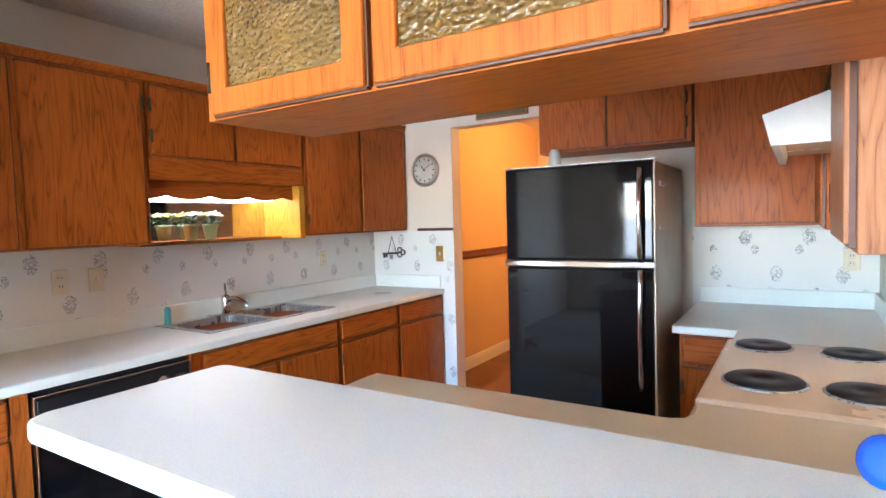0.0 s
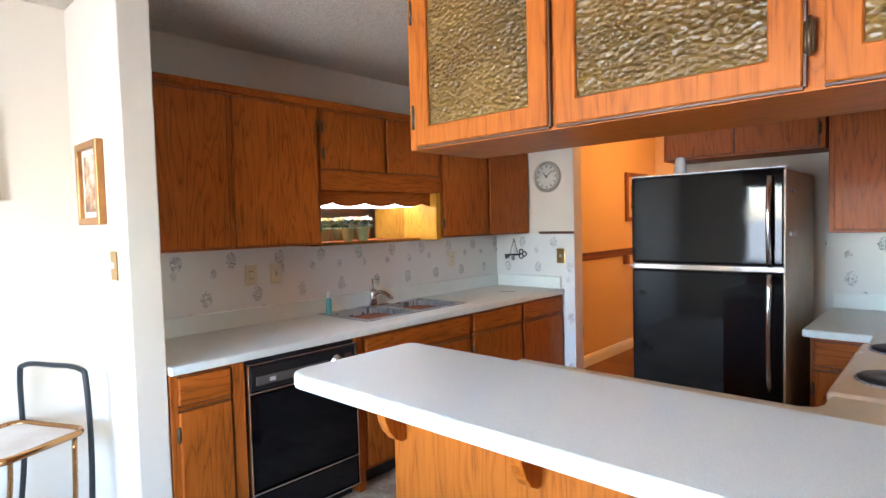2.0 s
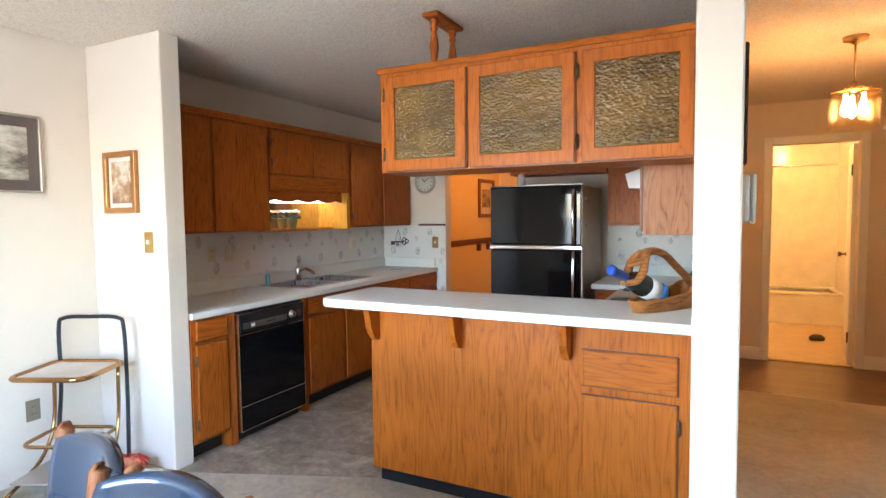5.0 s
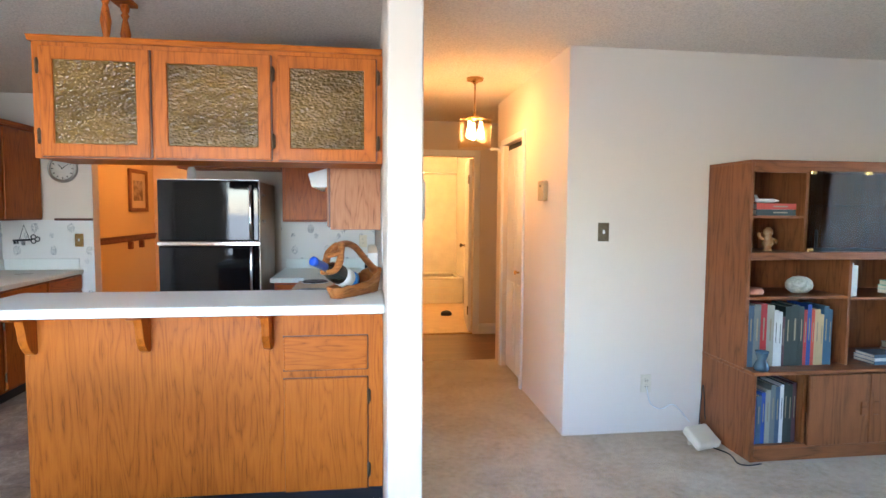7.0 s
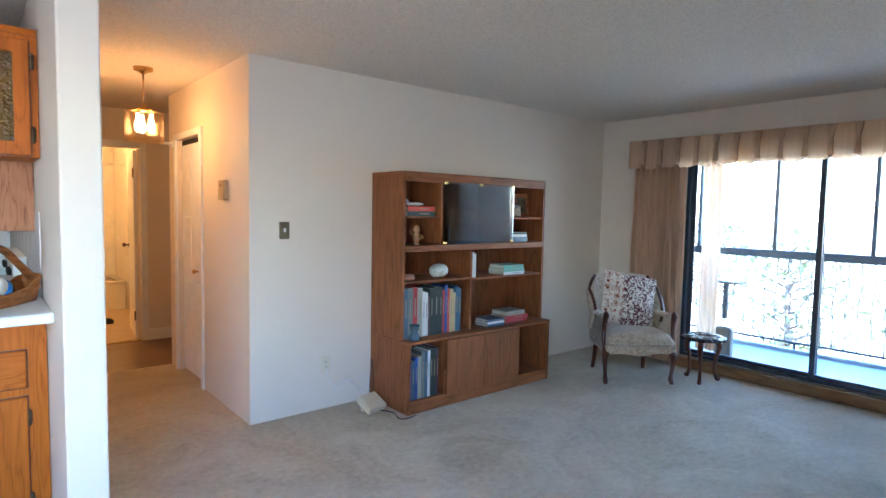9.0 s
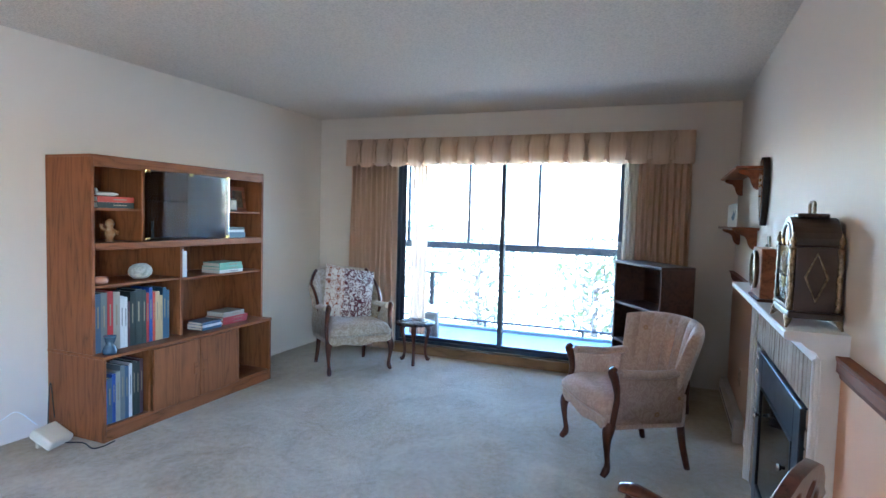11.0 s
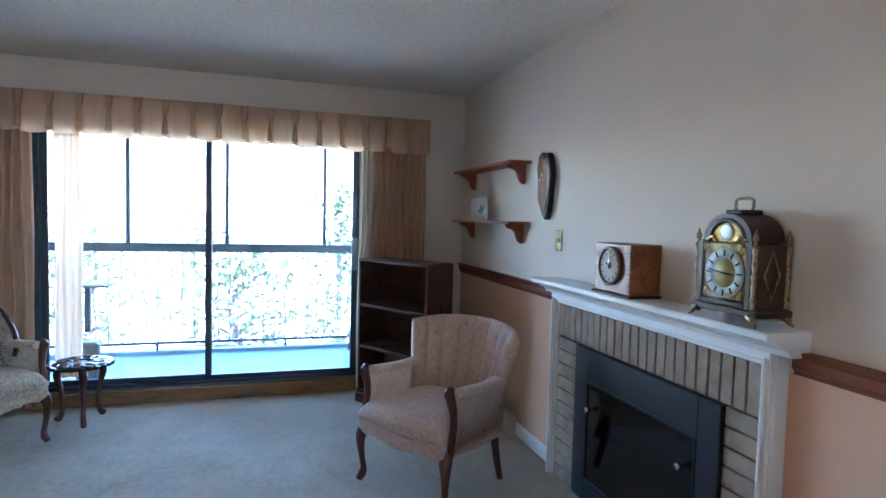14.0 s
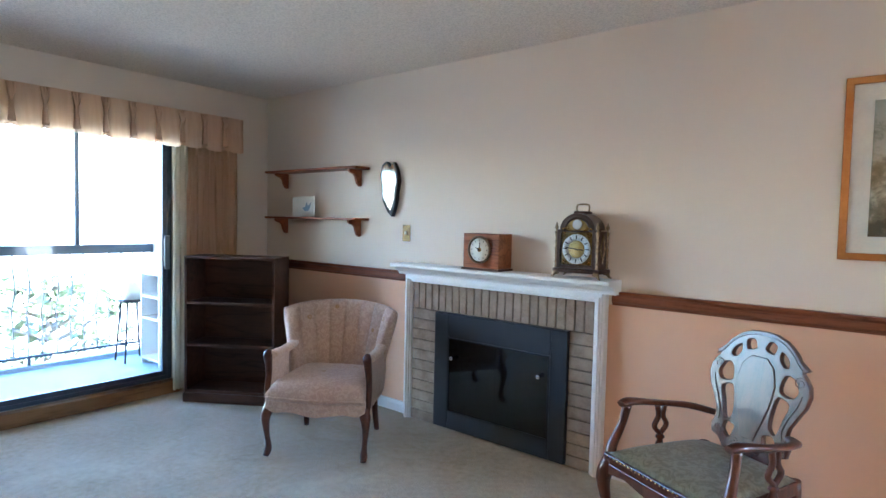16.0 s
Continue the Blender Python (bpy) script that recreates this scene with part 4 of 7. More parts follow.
def glazed_cabinet(m):
    """The hanging cabinet over the bar, with three glazed doors."""
    ob = thing("hanging_cabinet", m, "honey oak hanging cabinet with three amber glass doors", "cabinet")
    w, h, d = 1.505, 0.50, 0.335
    for name, q in (("bottom_board", (0, w, 0.02, d, 0, 0.018)), ("top_board", (0, w, 0.02, d, h - 0.018, h)), ("side_panel", (0, 0.018, 0.02, d, 0.018, h - 0.018)), ("side_panel", (w - 0.018, w, 0.02, d, 0.018, h - 0.018)), ("back_panel", (0.018, w - 0.018, d - 0.008, d, 0.018, h - 0.018))):
        part(name, B(*q), honey_h, ob)
    part("inner_shelf", B(0.018, w - 0.018, 0.05, d - 0.01, 0.24, 0.256), honey_h, ob)
    f = B(0, w, 0, 0.02, 0, 0.022)
    box(f, 0, w, 0, 0.02, h - 0.03, h)
    for x0, x1 in ((0, 0.045), (0.47, 0.51), (0.99, 1.04), (w - 0.045, w)):
        box(f, x0, x1, 0, 0.02, 0.022, h - 0.03)
    part("face_frame", f, honey_v, ob)
    c = bmesh.new()
    prism(c, [(0, 0), (-0.012, 0), (-0.020, 0.014), (-0.028, 0.022), (0.32, 0.022), (0.32, 0)], pose(-0.01, 0, h) @ Matrix(((0, 0, 1, 0), (1, 0, 0, 0), (0, 1, 0, 0), (0, 0, 0, 1))), w + 0.008)
    part("crown", c, honey_h, ob)
    for x0, x1, side in ((0.035, 0.482, "l"), (0.502, 1.000, "r"), (1.032, 1.475, "r")):
        z0, z1, s = 0.008, 0.478, 0.055
        fr = ring(bmesh.new(), x0, x1, z0, z1, s, -0.019, 0)
        dr = part("glass_door", fr, honey_v, ob)
        part("pane", B(x0 + s - 0.004, x1 - s + 0.004, -0.011, -0.006, z0 + s - 0.004, z1 - s + 0.004), amber_glass, dr, "hammered amber glass pane").visible_shadow = False
        part("lip", box(B(x0, x1, -0.012, -0.001, z0 - 0.005, z0 + 0.001), x1 - 0.001, x1 + 0.005, -0.012, -0.001, z0, z1), oak_edge, dr)
        for z in (z0 + 0.085, z1 - 0.085):
            hinge(dr, x0 - 0.008 if side == "l" else x1 + 0.010, -0.012, z)
    return ob


glazed_cabinet(pose(-0.030, 1.933, 1.632))
post = thing("ceiling_bracket", pose(0.245, 2.11, 2.154), "oak ceiling bracket with two turned spindles", "bracket")
part("top_board", B(-0.045, 0.045, -0.15, 0.15, H - 2.154 - 0.022, H - 2.154 - 0.001, 0.004), oak_h, post)
for y in (-0.105, 0.105):
    part("spindle", lathe(bmesh.new(), [(0.020, 0), (0.020, 0.02), (0.013, 0.03), (0.017, 0.05), (0.024, 0.10), (0.016, 0.15), (0.011, 0.17), (0.020, 0.19), (0.013, 0.20), (0.020, 0.215), (0.020, H - 2.154 - 0.022)], pose(0, y, 0), 18), oak_v, post)

# refrigerator
fr = thing("refrigerator", pose(-0.20, 3.834, 0), "black-fronted top-freezer refrigerator with taupe sides", "refrigerator")
part("body", B(0.0, 0.76, 0.065, 0.74, 0.03, 1.635, 0.006), fridge_side, fr)
part("freezer_door", B(0.0, 0.76, 0.0, 0.06, 1.165, 1.64, 0.012, 2), black_gloss, fr, "glossy black freezer door")
part("fridge_door", B(0.0, 0.76, 0.0, 0.06, 0.09, 1.128, 0.012, 2), black_gloss, fr, "glossy black refrigerator door")
part("divider_trim", B(-0.004, 0.764, -0.012, 0.06, 1.130, 1.163, 0.005), chrome, fr, "bright chrome strip between the doors")
for z0, z1, bend in ((1.17, 1.60, 1), (0.55, 1.125, -1)):
    zs = np.linspace(z0, z1, 9)
    part("handle", tube(bmesh.new(), [(0.70, -0.018 - 0.028 * math.sin((z - z0) / (z1 - z0) * math.pi), z) for z in zs], [0.015, 0.012, 0.011, 0.012, 0.015], 12), chrome, fr, "curved chrome and black handle")
part("top_trim", B(0.0, 0.76, 0.0, 0.064, 1.640, 1.646), steel, fr)
part("edge_trim", B(0.757, 0.765, 0.0, 0.064, 0.09, 1.63), fridge_side, fr)
for x, z in ((0.764, 1.53), (0.764, 1.32)):
    part("hinge_cover", B(0.760, 0.775, 0.10, 0.20, z - 0.012, z + 0.012, 0.004), steel, fr)
part("base_grille", B(0.02, 0.74, 0.03, 0.06, 0.02, 0.085), black_satin, fr)
cup = thing("white_cup", pose(-0.02, 4.10, 1.64), "white ribbed tumbler on top of the refrigerator", "cup")
part("cup_body", lathe(bmesh.new(), [(0.040, 0), (0.032, 0.075), (0.030, 0.095), (0.022, 0.115), (0.018, 0.118), (0, 0.118)], None, 20), white_plastic, cup)

# wall and base cabinets round the range
cabinet("wall_cabinet", pose(-0.215, 4.36, 0), 0.86, 0.30, 1.765, U1 + 0.03, [("door", 0.02, 0.41, 1.78, 2.09, ""), ("door", 0.44, 0.83, 1.78, 2.09, "r")], "short oak wall cabinet over the refrigerator", toe=False)
cabinet("wall_cabinet", pose(0.66, 4.36, 0), 0.61, 0.30, 1.31, U1 + 0.03, [("door", 0.025, 0.585, 1.325, 2.09, "r")], "single-door oak wall cabinet beside the range", toe=False)
cabinet("wall_cabinet", pose(1.21, 4.34, 0, 0, 0, -90), 0.76, 0.265, 1.31, U1 + 0.03, [("door", 0.02, 0.74, 1.325, 2.09, "")], "oak wall cabinet on the range wall", toe=False)
cabinet("wall_cabinet", pose(1.21, 3.57, 0, 0, 0, -90), 0.76, 0.265, 1.78, U1 + 0.03, [("door", 0.02, 0.37, 1.795, 2.09, ""), ("door", 0.39, 0.74, 1.795, 2.09, "")], "short oak wall cabinet over the range hood", toe=False)
cabinet("wall_cabinet", pose(1.21, 2.79, 0, 0, 0, -90), 0.51, 0.265, 1.31, U1 + 0.03, [("door", 0.02, 0.49, 1.325, 2.09, "l")], "oak wall cabinet at the end of the range wall", (wood("weathered_oak_end", (0.24, 0.085, 0.032), (0.43, 0.19, 0.085), "z"), oak_h), toe=False)
hood = thing("range_hood", pose(0, 0, 0), "white under-cabinet range hood", "range hood")
part("shell", prism(bmesh.new(), [(1.065, 1.555), (1.045, 1.635), (1.24, 1.695), (1.474, 1.765), (1.474, 1.555), (1.44, 1.555), (1.44, 1.70), (1.10, 1.62), (1.085, 1.555)], pose(0, 3.56, 0, 90), 0.76), hood_white, hood)
# almond here puts the warm light under the hood into the colour
part("underside", B(1.09, 1.44, 2.81, 3.55, 1.585, 1.595), almond, hood)
part("end_cap", prism(bmesh.new(), [(1.065, 1.555), (1.045, 1.635), (1.24, 1.695), (1.474, 1.765), (1.474, 1.555)], pose(0, 2.80, 0, 90), 0.006), hood_white, hood)
part("hood_lamp", B(1.30, 1.40, 2.95, 3.05, 1.578, 1.584, 0.002), glow("hood_lamp_glow", (1.0, 0.72, 0.36), 1.0), hood, "small lit hood lamp")
cabinet("base_cabinet", pose(0.66, 3.87, 0), 0.815, 0.80, 0, 0.83, [("drawer", 0.02, 0.23, 0.70, 0.815, ""), ("door", 0.02, 0.23, 0.12, 0.675, "l")], "oak base cabinet beside the range")
small = bmesh.new()
prism(small, [(0.63, 3.85), (0.90, 3.85), (0.90, 3.625), (1.477, 3.625), (1.477, 4.675), (0.63, 4.675)], pose(0, 0, 0.83), 0.038, 0.006)
st = thing("corner_countertop", pose(0, 0, 0), "white laminate corner countertop with a low backsplash", "countertop")
part("slab", small, white_top, st)
part("backsplash", box(B(0.64, 1.47, 4.655, 4.675, CZ - 0.004, 0.955, 0.004), 1.452, 1.472, 3.63, 4.655, CZ - 0.004, 0.955, 0.004), white_top, st)
rg = thing("electric_range", pose(0.905, 3.61, 0, 0, 0, -90), "almond electric range with four black solid burners", "stove")
part("body", B(0, 0.84, 0.02, 0.56, 0, 0.84, 0.004), almond, rg)
part("oven_door", B(0.02, 0.82, -0.012, 0.02, 0.22, 0.72, 0.008), almond, rg)
part("storage_drawer", B(0.02, 0.82, -0.010, 0.02, 0.05, 0.20, 0.006), almond, rg)
part("cooktop", B(-0.004, 0.844, -0.022, 0.50, 0.84, 0.876, 0.012, 2), almond, rg)
part("oven_handle", tube(bmesh.new(), smooth_line([(0.06, -0.012, 0.70), (0.08, -0.06, 0.72), (0.42, -0.065, 0.725), (0.76, -0.06, 0.72), (0.78, -0.012, 0.70)]), 0.014, 10), almond, rg)
part("towel", grid_sheet(bmesh.new(), 10, 14, lambda u, v: Vector((0.60 + 0.16 * u + 0.004 * math.sin(v * 9), -0.082 - 0.010 * math.sin(u * 12 + v) + (0.034 if v > 0.9 else 0), 0.40 + 0.345 * v)), 0.004), damask("grey_towel", (0.55, 0.48, 0.42), (0.42, 0.36, 0.32), 40), rg, "grey towel over the oven handle")
guard = part("backguard", B(0.0, 0.84, 0.50, 0.565, 0.84, 1.15, 0.010, 2), hood_white, rg, "white raised control panel")
for x in (0.12, 0.24, 0.60, 0.72):
    part("knob", lathe(bmesh.new(), [(0.020, 0), (0.018, 0.02), (0, 0.02)], pose(x, 0.50, 1.06, 90), 16), black_satin, guard)
for x, y, r in ((0.10, 0.11, 0.092), (0.60, 0.135, 0.108), (0.13, 0.385, 0.092), (0.62, 0.385, 0.098)):
    bn = part("burner", lathe(bmesh.new(), [(r, 0.876), (r, 0.884), (r - 0.006, 0.889), (r * 0.3, 0.889), (r * 0.26, 0.886), (0, 0.886)], pose(x, y, 0), 32), black_satin, rg, "black solid plate burner")
    part("burner_ring", lathe(bmesh.new(), [(r + 0.008, 0.874), (r + 0.008, 0.880), (r, 0.881)], pose(x, y, 0), 32), steel, bn)

# wine bottle in its carved basket
WINE = pose(1.343, 1.876, 1.025, 0, 0, 58)
wb = thing("wine_basket", WINE @ Matrix.Diagonal((1.28, 1.15, 1.0, 1)), "carved wooden bottle basket with an arched handle", "wine holder")


def hull(u, v, inset=0.0):
    """A carved boat: blunt prow at -x, taller rounded stern at +x."""
    a = u * 2 * math.pi
    c_, s_ = math.cos(a), math.sin(a)
    k = 0.86 + 0.14 * v
    wide = (0.050 + 0.010 * c_) * (1 + 0.05 * math.sin(a * 7) * v)
    rise = 0.056 + 0.058 * max(0.0, c_) ** 1.3 - 0.006 * max(0.0, -c_)
    return Vector(((0.150 - inset) * k * math.copysign(abs(c_) ** 0.75, c_), (wide - inset) * k * math.copysign(abs(s_) ** 0.6, s_), rise * v + inset * (1 - v) + 0.003 * math.sin(a * 11) * v))


b = shell(40, 8, hull, lambda u, v: hull(u, v, 0.012))
bmesh.ops.remove_doubles(b, verts=b.verts[:], dist=1e-4)
body = part("hull", b, basket_wood, wb)
part("basket_base", prism(bmesh.new(), [(hull(k / 40, 0).x * 0.99, hull(k / 40, 0).y * 0.99) for k in range(40)], pose(0, 0, 0.0), 0.012), basket_wood, body)
part("carved_groove", tube(bmesh.new(), smooth_line([(-0.13, -0.047, 0.030), (-0.08, -0.053, 0.042), (-0.03, -0.055, 0.026), (0.03, -0.060, 0.040), (0.09, -0.060, 0.060)]), 0.004, 6), basket_wood, body)
red_wood = wood("reddish_carved_handle", (0.16, 0.045, 0.012), (0.36, 0.13, 0.035), "x", rings=6)
part("arch_handle", tube(bmesh.new(), smooth_line([(0.150, 0, 0.085), (0.115, 0, 0.120), (0.065, 0, 0.165), (0.010, 0, 0.215), (-0.040, 0, 0.236), (-0.085, 0, 0.232), (-0.118, 0, 0.205)]), [0.024, 0.017, 0.015, 0.016, 0.019, 0.021, 0.016], 12, 0.8), red_wood, wb, "reddish carved arched handle")
for sy in (-1, 1):
    part("neck_fork", tube(bmesh.new(), smooth_line([(-0.090, sy * 0.010, 0.238), (-0.118, sy * 0.027, 0.205), (-0.130, sy * 0.031, 0.165), (-0.150, sy * 0.024, 0.130), (-0.176, sy * 0.006, 0.122)]), [0.012, 0.013, 0.014, 0.014, 0.012], 10), basket_wood, wb, "pale carved fork that holds the bottle neck")
part("fork_knot", tube(bmesh.new(), smooth_line([(-0.118, -0.026, 0.206), (-0.146, -0.018, 0.198), (-0.166, 0.0, 0.190)]), [0.013, 0.012, 0.009], 8), basket_wood, wb)
wine = thing("wine_bottle", WINE @ pose(-0.015, 0, 0.060, 0, -68, 0) @ Matrix.Scale(1.19, 4), "dark wine bottle with a blue capsule and a white label", "bottle")
part("glass", lathe(bmesh.new(), [(0.030, -0.005), (0.037, 0.004), (0.037, 0.130), (0.032, 0.152), (0.016, 0.182), (0.0140, 0.20)], None, 24), plain("dark_bottle_glass", (0.012, 0.015, 0.012), rough=0.08, bump=0), wine)
part("capsule", lathe(bmesh.new(), [(0.0152, 0.188), (0.0150, 0.246), (0.0168, 0.249), (0.0168, 0.264), (0.010, 0.267), (0, 0.267)], None, 20), plain("blue_capsule", (0.012, 0.07, 0.42), rough=0.3, bump=0), wine)
part("label", lathe(bmesh.new(), [(0.0365, 0.040), (0.0375, 0.0405), (0.0375, 0.094), (0.0365, 0.0945)], None, 24), white_plastic, wine, "white paper label")
part("label_band", lathe(bmesh.new(), [(0.0365, 0.010), (0.0376, 0.0105), (0.0376, 0.0400), (0.0365, 0.0402)], None, 24), plain("blue_label", (0.02, 0.16, 0.45), rough=0.5), wine, "blue label band")

# ---- living room: fireplace ----
def wood_leg(parent, pts, rs, material=mahogany, name="leg"):
    return part(name, tube(bmesh.new(), smooth_line(pts, 5), rs, 12), material, parent, "dark polished wooden leg")


fp = thing("fireplace", pose(4.0075, SY, 0, 0, 0, 180), "fireplace with a white mantelpiece, beige brick and a black insert", "fireplace")
# local x runs to -X, y points into the wall; half width 0.735
part("backing", B(-0.70, 0.70, -0.030, 0.0, 0.0, 1.0), mortar, fp, "dark mortar bed")
for x0, x1 in ((-0.737, -0.672), (0.655, 0.715)):
    pil = B(x0, x1, -0.055, 0, 0, 0.985, 0.004)
    box(pil, x0 + 0.012, x1 - 0.012, -0.066, -0.05, 0.0, 0.985, 0.004), box(pil, x0 + 0.024, x1 - 0.024, -0.074, -0.06, 0.0, 0.985, 0.004)
    part("pilaster", pil, trim_white, fp)
fz = B(-0.737, 0.715, -0.056, 0, 0.955, 1.045, 0.004)
box(fz, -0.725, 0.703, -0.068, -0.05, 0.972, 1.045, 0.004)
part("frieze", fz, trim_white, fp)
mt = bmesh.new()
prism(mt, [(0, 0), (-0.075, 0), (-0.085, 0.018), (-0.110, 0.030), (-0.125, 0.045), (-0.165, 0.050), (-0.172, 0.056), (-0.172, 0.072), (-0.166, 0.078), (0, 0.078)], pose(-0.775, 0, 1.005) @ Matrix(((0, 0, 1, 0), (1, 0, 0, 0), (0, 1, 0, 0), (0, 0, 0, 1))), 1.555)
part("mantel_shelf", mt, trim_white, fp)
FX0, FX1 = -0.455, 0.508
ins = B(FX0, FX0 + 0.115, -0.062, 0.0, 0.012, 0.773, 0.003)
box(ins, FX1 - 0.105, FX1, -0.062, 0.0, 0.012, 0.773, 0.003), box(ins, FX0 + 0.115, FX1 - 0.105, -0.062, 0, 0.618, 0.773, 0.003), box(ins, FX0 + 0.115, FX1 - 0.105, -0.062, 0, 0.012, 0.125, 0.003)
part("insert_frame", ins, plain("black_stove_enamel", (0.018, 0.021, 0.028), rough=0.38, bump=0.1), fp, "black metal insert frame")
for x0, x1 in ((-0.34, 0.0305), (0.0315, 0.403)):
    dr = box(B(x0, x1, -0.066, -0.054, 0.125, 0.134), x0, x1, -0.066, -0.054, 0.609, 0.618)
    box(dr, *((x0, x0 + 0.009) if x0 < -0.1 else (x1 - 0.009, x1)), -0.066, -0.054, 0.134, 0.609)
    d = part("glass_door", dr, black_satin, fp)
    part("door_pane", B(max(x0, -0.332), min(x1, 0.395), -0.060, -0.057, 0.133, 0.610), plain("dark_fire_glass", (0.010, 0.011, 0.013), rough=0.06, bump=0), d, "dark reflecting glass pane")
    kx = x0 + 0.048 if x0 < -0.1 else x1 - 0.062
    part("knob", lathe(bmesh.new(), [(0.006, 0), (0.006, 0.012), (0.013, 0.016), (0.013, 0.028), (0, 0.030)], pose(kx, -0.066, 0.49, 90), 14), chrome, d, "small bright knob")
bricks = []
bw = (0.655 + 0.672) / 23
for k in range(23):
    bricks.append((-0.672 + k * bw + 0.003, -0.672 + (k + 1) * bw - 0.003, 0.779, 0.955))
for k in range(11):
    z = 0.005 + k * 0.0703
    bricks.append((-0.670, FX0 - 0.004, z, z + 0.0645))
    bricks.append((FX1 + 0.004, 0.653, z, z + 0.0645))
rnd = random.Random(4)
for x0, x1, z0, z1 in bricks:
    part("brick", B(x0, x1, -0.044 - rnd.uniform(0, 0.004), -0.02, z0, z1, 0.003), brick_mat, fp)

bx = thing("mantel_clock", pose(4.045, SY + 0.076, 1.083, 0, 0, 180), "square wooden mantel clock with a round dial", "clock")
part("case", B(-0.13, 0.13, -0.075, 0.072, 0.012, 0.222, 0.004), clock_wood, bx)
part("plinth", B(-0.14, 0.14, -0.085, 0.074, 0, 0.012, 0.003), walnut, bx)
dl = part("bezel", lathe(bmesh.new(), [(0.082, 0), (0.084, 0.012), (0.074, 0.018), (0.070, 0.010), (0.070, 0)], pose(-0.005, -0.075, 0.125, 90), 32), bronze, bx)
part("dial", lathe(bmesh.new(), [(0.070, 0.004), (0.070, 0.008), (0, 0.008)], pose(-0.005, -0.075, 0.125, 90), 32), plain("glazed_cream_dial", (0.80, 0.77, 0.68), rough=0.15, bump=0.0), dl)
for k in range(12):
    part("hour_mark", box(bmesh.new(), -0.002, 0.002, -0.0095, -0.008, 0.052, 0.062), ink, dl).matrix_local = pose(-0.005, -0.075, 0.125, 0, k * 30, 0)
for a, l in ((-62, 0.030), (5, 0.044)):
    part("clock_hand", box(bmesh.new(), -0.0025, 0.0025, -0.011, -0.0095, -0.006, l), ink, dl).matrix_local = pose(-0.005, -0.075, 0.125, 0, a, 0)
part("dial_centre", lathe(bmesh.new(), [(0.014, 0.008), (0.012, 0.010), (0, 0.011)], pose(-0.005, -0.075, 0.125, 90), 16), brass, dl)

bc = thing("bracket_clock", pose(3.425, SY + 0.080, 1.083, 0, 0, 180), "dark wood bracket clock with bronze mounts and a brass dial", "clock")
part("plinth", B(-0.135, 0.135, -0.075, 0.075, 0.030, 0.052, 0.005, 2), ebonised, bc)
arch = [(-0.118, 0.052), (0.118, 0.052), (0.118, 0.255)] + [(0.082 * math.cos(a), 0.255 + 0.078 * math.sin(a)) for a in np.linspace(0, math.pi, 15)] + [(-0.118, 0.255)]
part("case", prism(bmesh.new(), arch, pose(0, 0.062, 0, 90), 0.120), ebonised, bc)
part("roof", prism(bmesh.new(), [(0.10 * math.cos(a), 0.262 + 0.088 * math.sin(a)) for a in np.linspace(0, math.pi, 15)] + [(-0.075 * math.cos(a), 0.262 + 0.066 * math.sin(a)) for a in np.linspace(0, math.pi, 15)], pose(0, 0.066, 0, 90), 0.132), ebonised, bc)
part("crown_block", B(-0.035, 0.035, -0.045, 0.045, 0.348, 0.362, 0.004), ebonised, bc)
part("handle", tube(bmesh.new(), smooth_line([(-0.032, 0, 0.362), (-0.036, 0, 0.378), (-0.028, 0, 0.398), (0.028, 0, 0.398), (0.036, 0, 0.378), (0.032, 0, 0.362)]), 0.005, 8), old_brass, bc, "folding brass carrying handle")
pl = part("dial_plate", B(-0.088, 0.088, -0.0655, -0.058, 0.075, 0.250), plain("engraved_brass", (0.30, 0.20, 0.07), (0.16, 0.10, 0.035), scale=60, rough=0.35, metal=1.0, bump=0.3), bc, "engraved brass dial plate")
part("chapter_ring", lathe(bmesh.new(), [(0.080, 0), (0.080, 0.004), (0.048, 0.004), (0.048, 0)], pose(0, -0.0655, 0.158, 90), 40), plain("silvered_ring", (0.66, 0.67, 0.67), (0.6, 0.6, 0.6), rough=0.35, metal=0.2), pl, "silvered chapter ring")
for k in range(12):
    part("hour_mark", box(bmesh.new(), -0.003, 0.003, -0.0715, -0.0695, 0.054, 0.074), ink, pl).matrix_local = pose(0, 0, 0.158, 0, k * 30, 0)
for a, l in ((95, 0.040), (-82, 0.066)):
    part("clock_hand", box(bmesh.new(), -0.003, 0.003, -0.0735, -0.0715, -0.012, l), ink, pl).matrix_local = pose(0, 0, 0.158, 0, a, 0)
part("moon_dial", lathe(bmesh.new(), [(0.027, 0), (0.027, 0.0035), (0.020, 0.004), (0, 0.004)], pose(0, -0.0635, 0.290, 90), 24), plain("silvered_disc", (0.66, 0.68, 0.70), rough=0.25, metal=0.3), bc, "small silvered disc in the arch")
for sx in (-1, 1):
    for z in (0.092, 0.235):
        part("spandrel", tube(bmesh.new(), smooth_line([(sx * 0.086, -0.068, z), (sx * 0.070, -0.069, z + 0.012), (sx * 0.074, -0.069, z - 0.012), (sx * 0.058, -0.068, z)]), 0.005, 6), brass, bc, "cast brass spandrel")
    part("spandrel", tube(bmesh.new(), smooth_line([(sx * 0.085, -0.064, 0.262), (sx * 0.055, -0.066, 0.275), (sx * 0.050, -0.066, 0.262), (sx * 0.038, -0.066, 0.258)]), 0.006, 6), brass, bc, "cast brass spandrel")
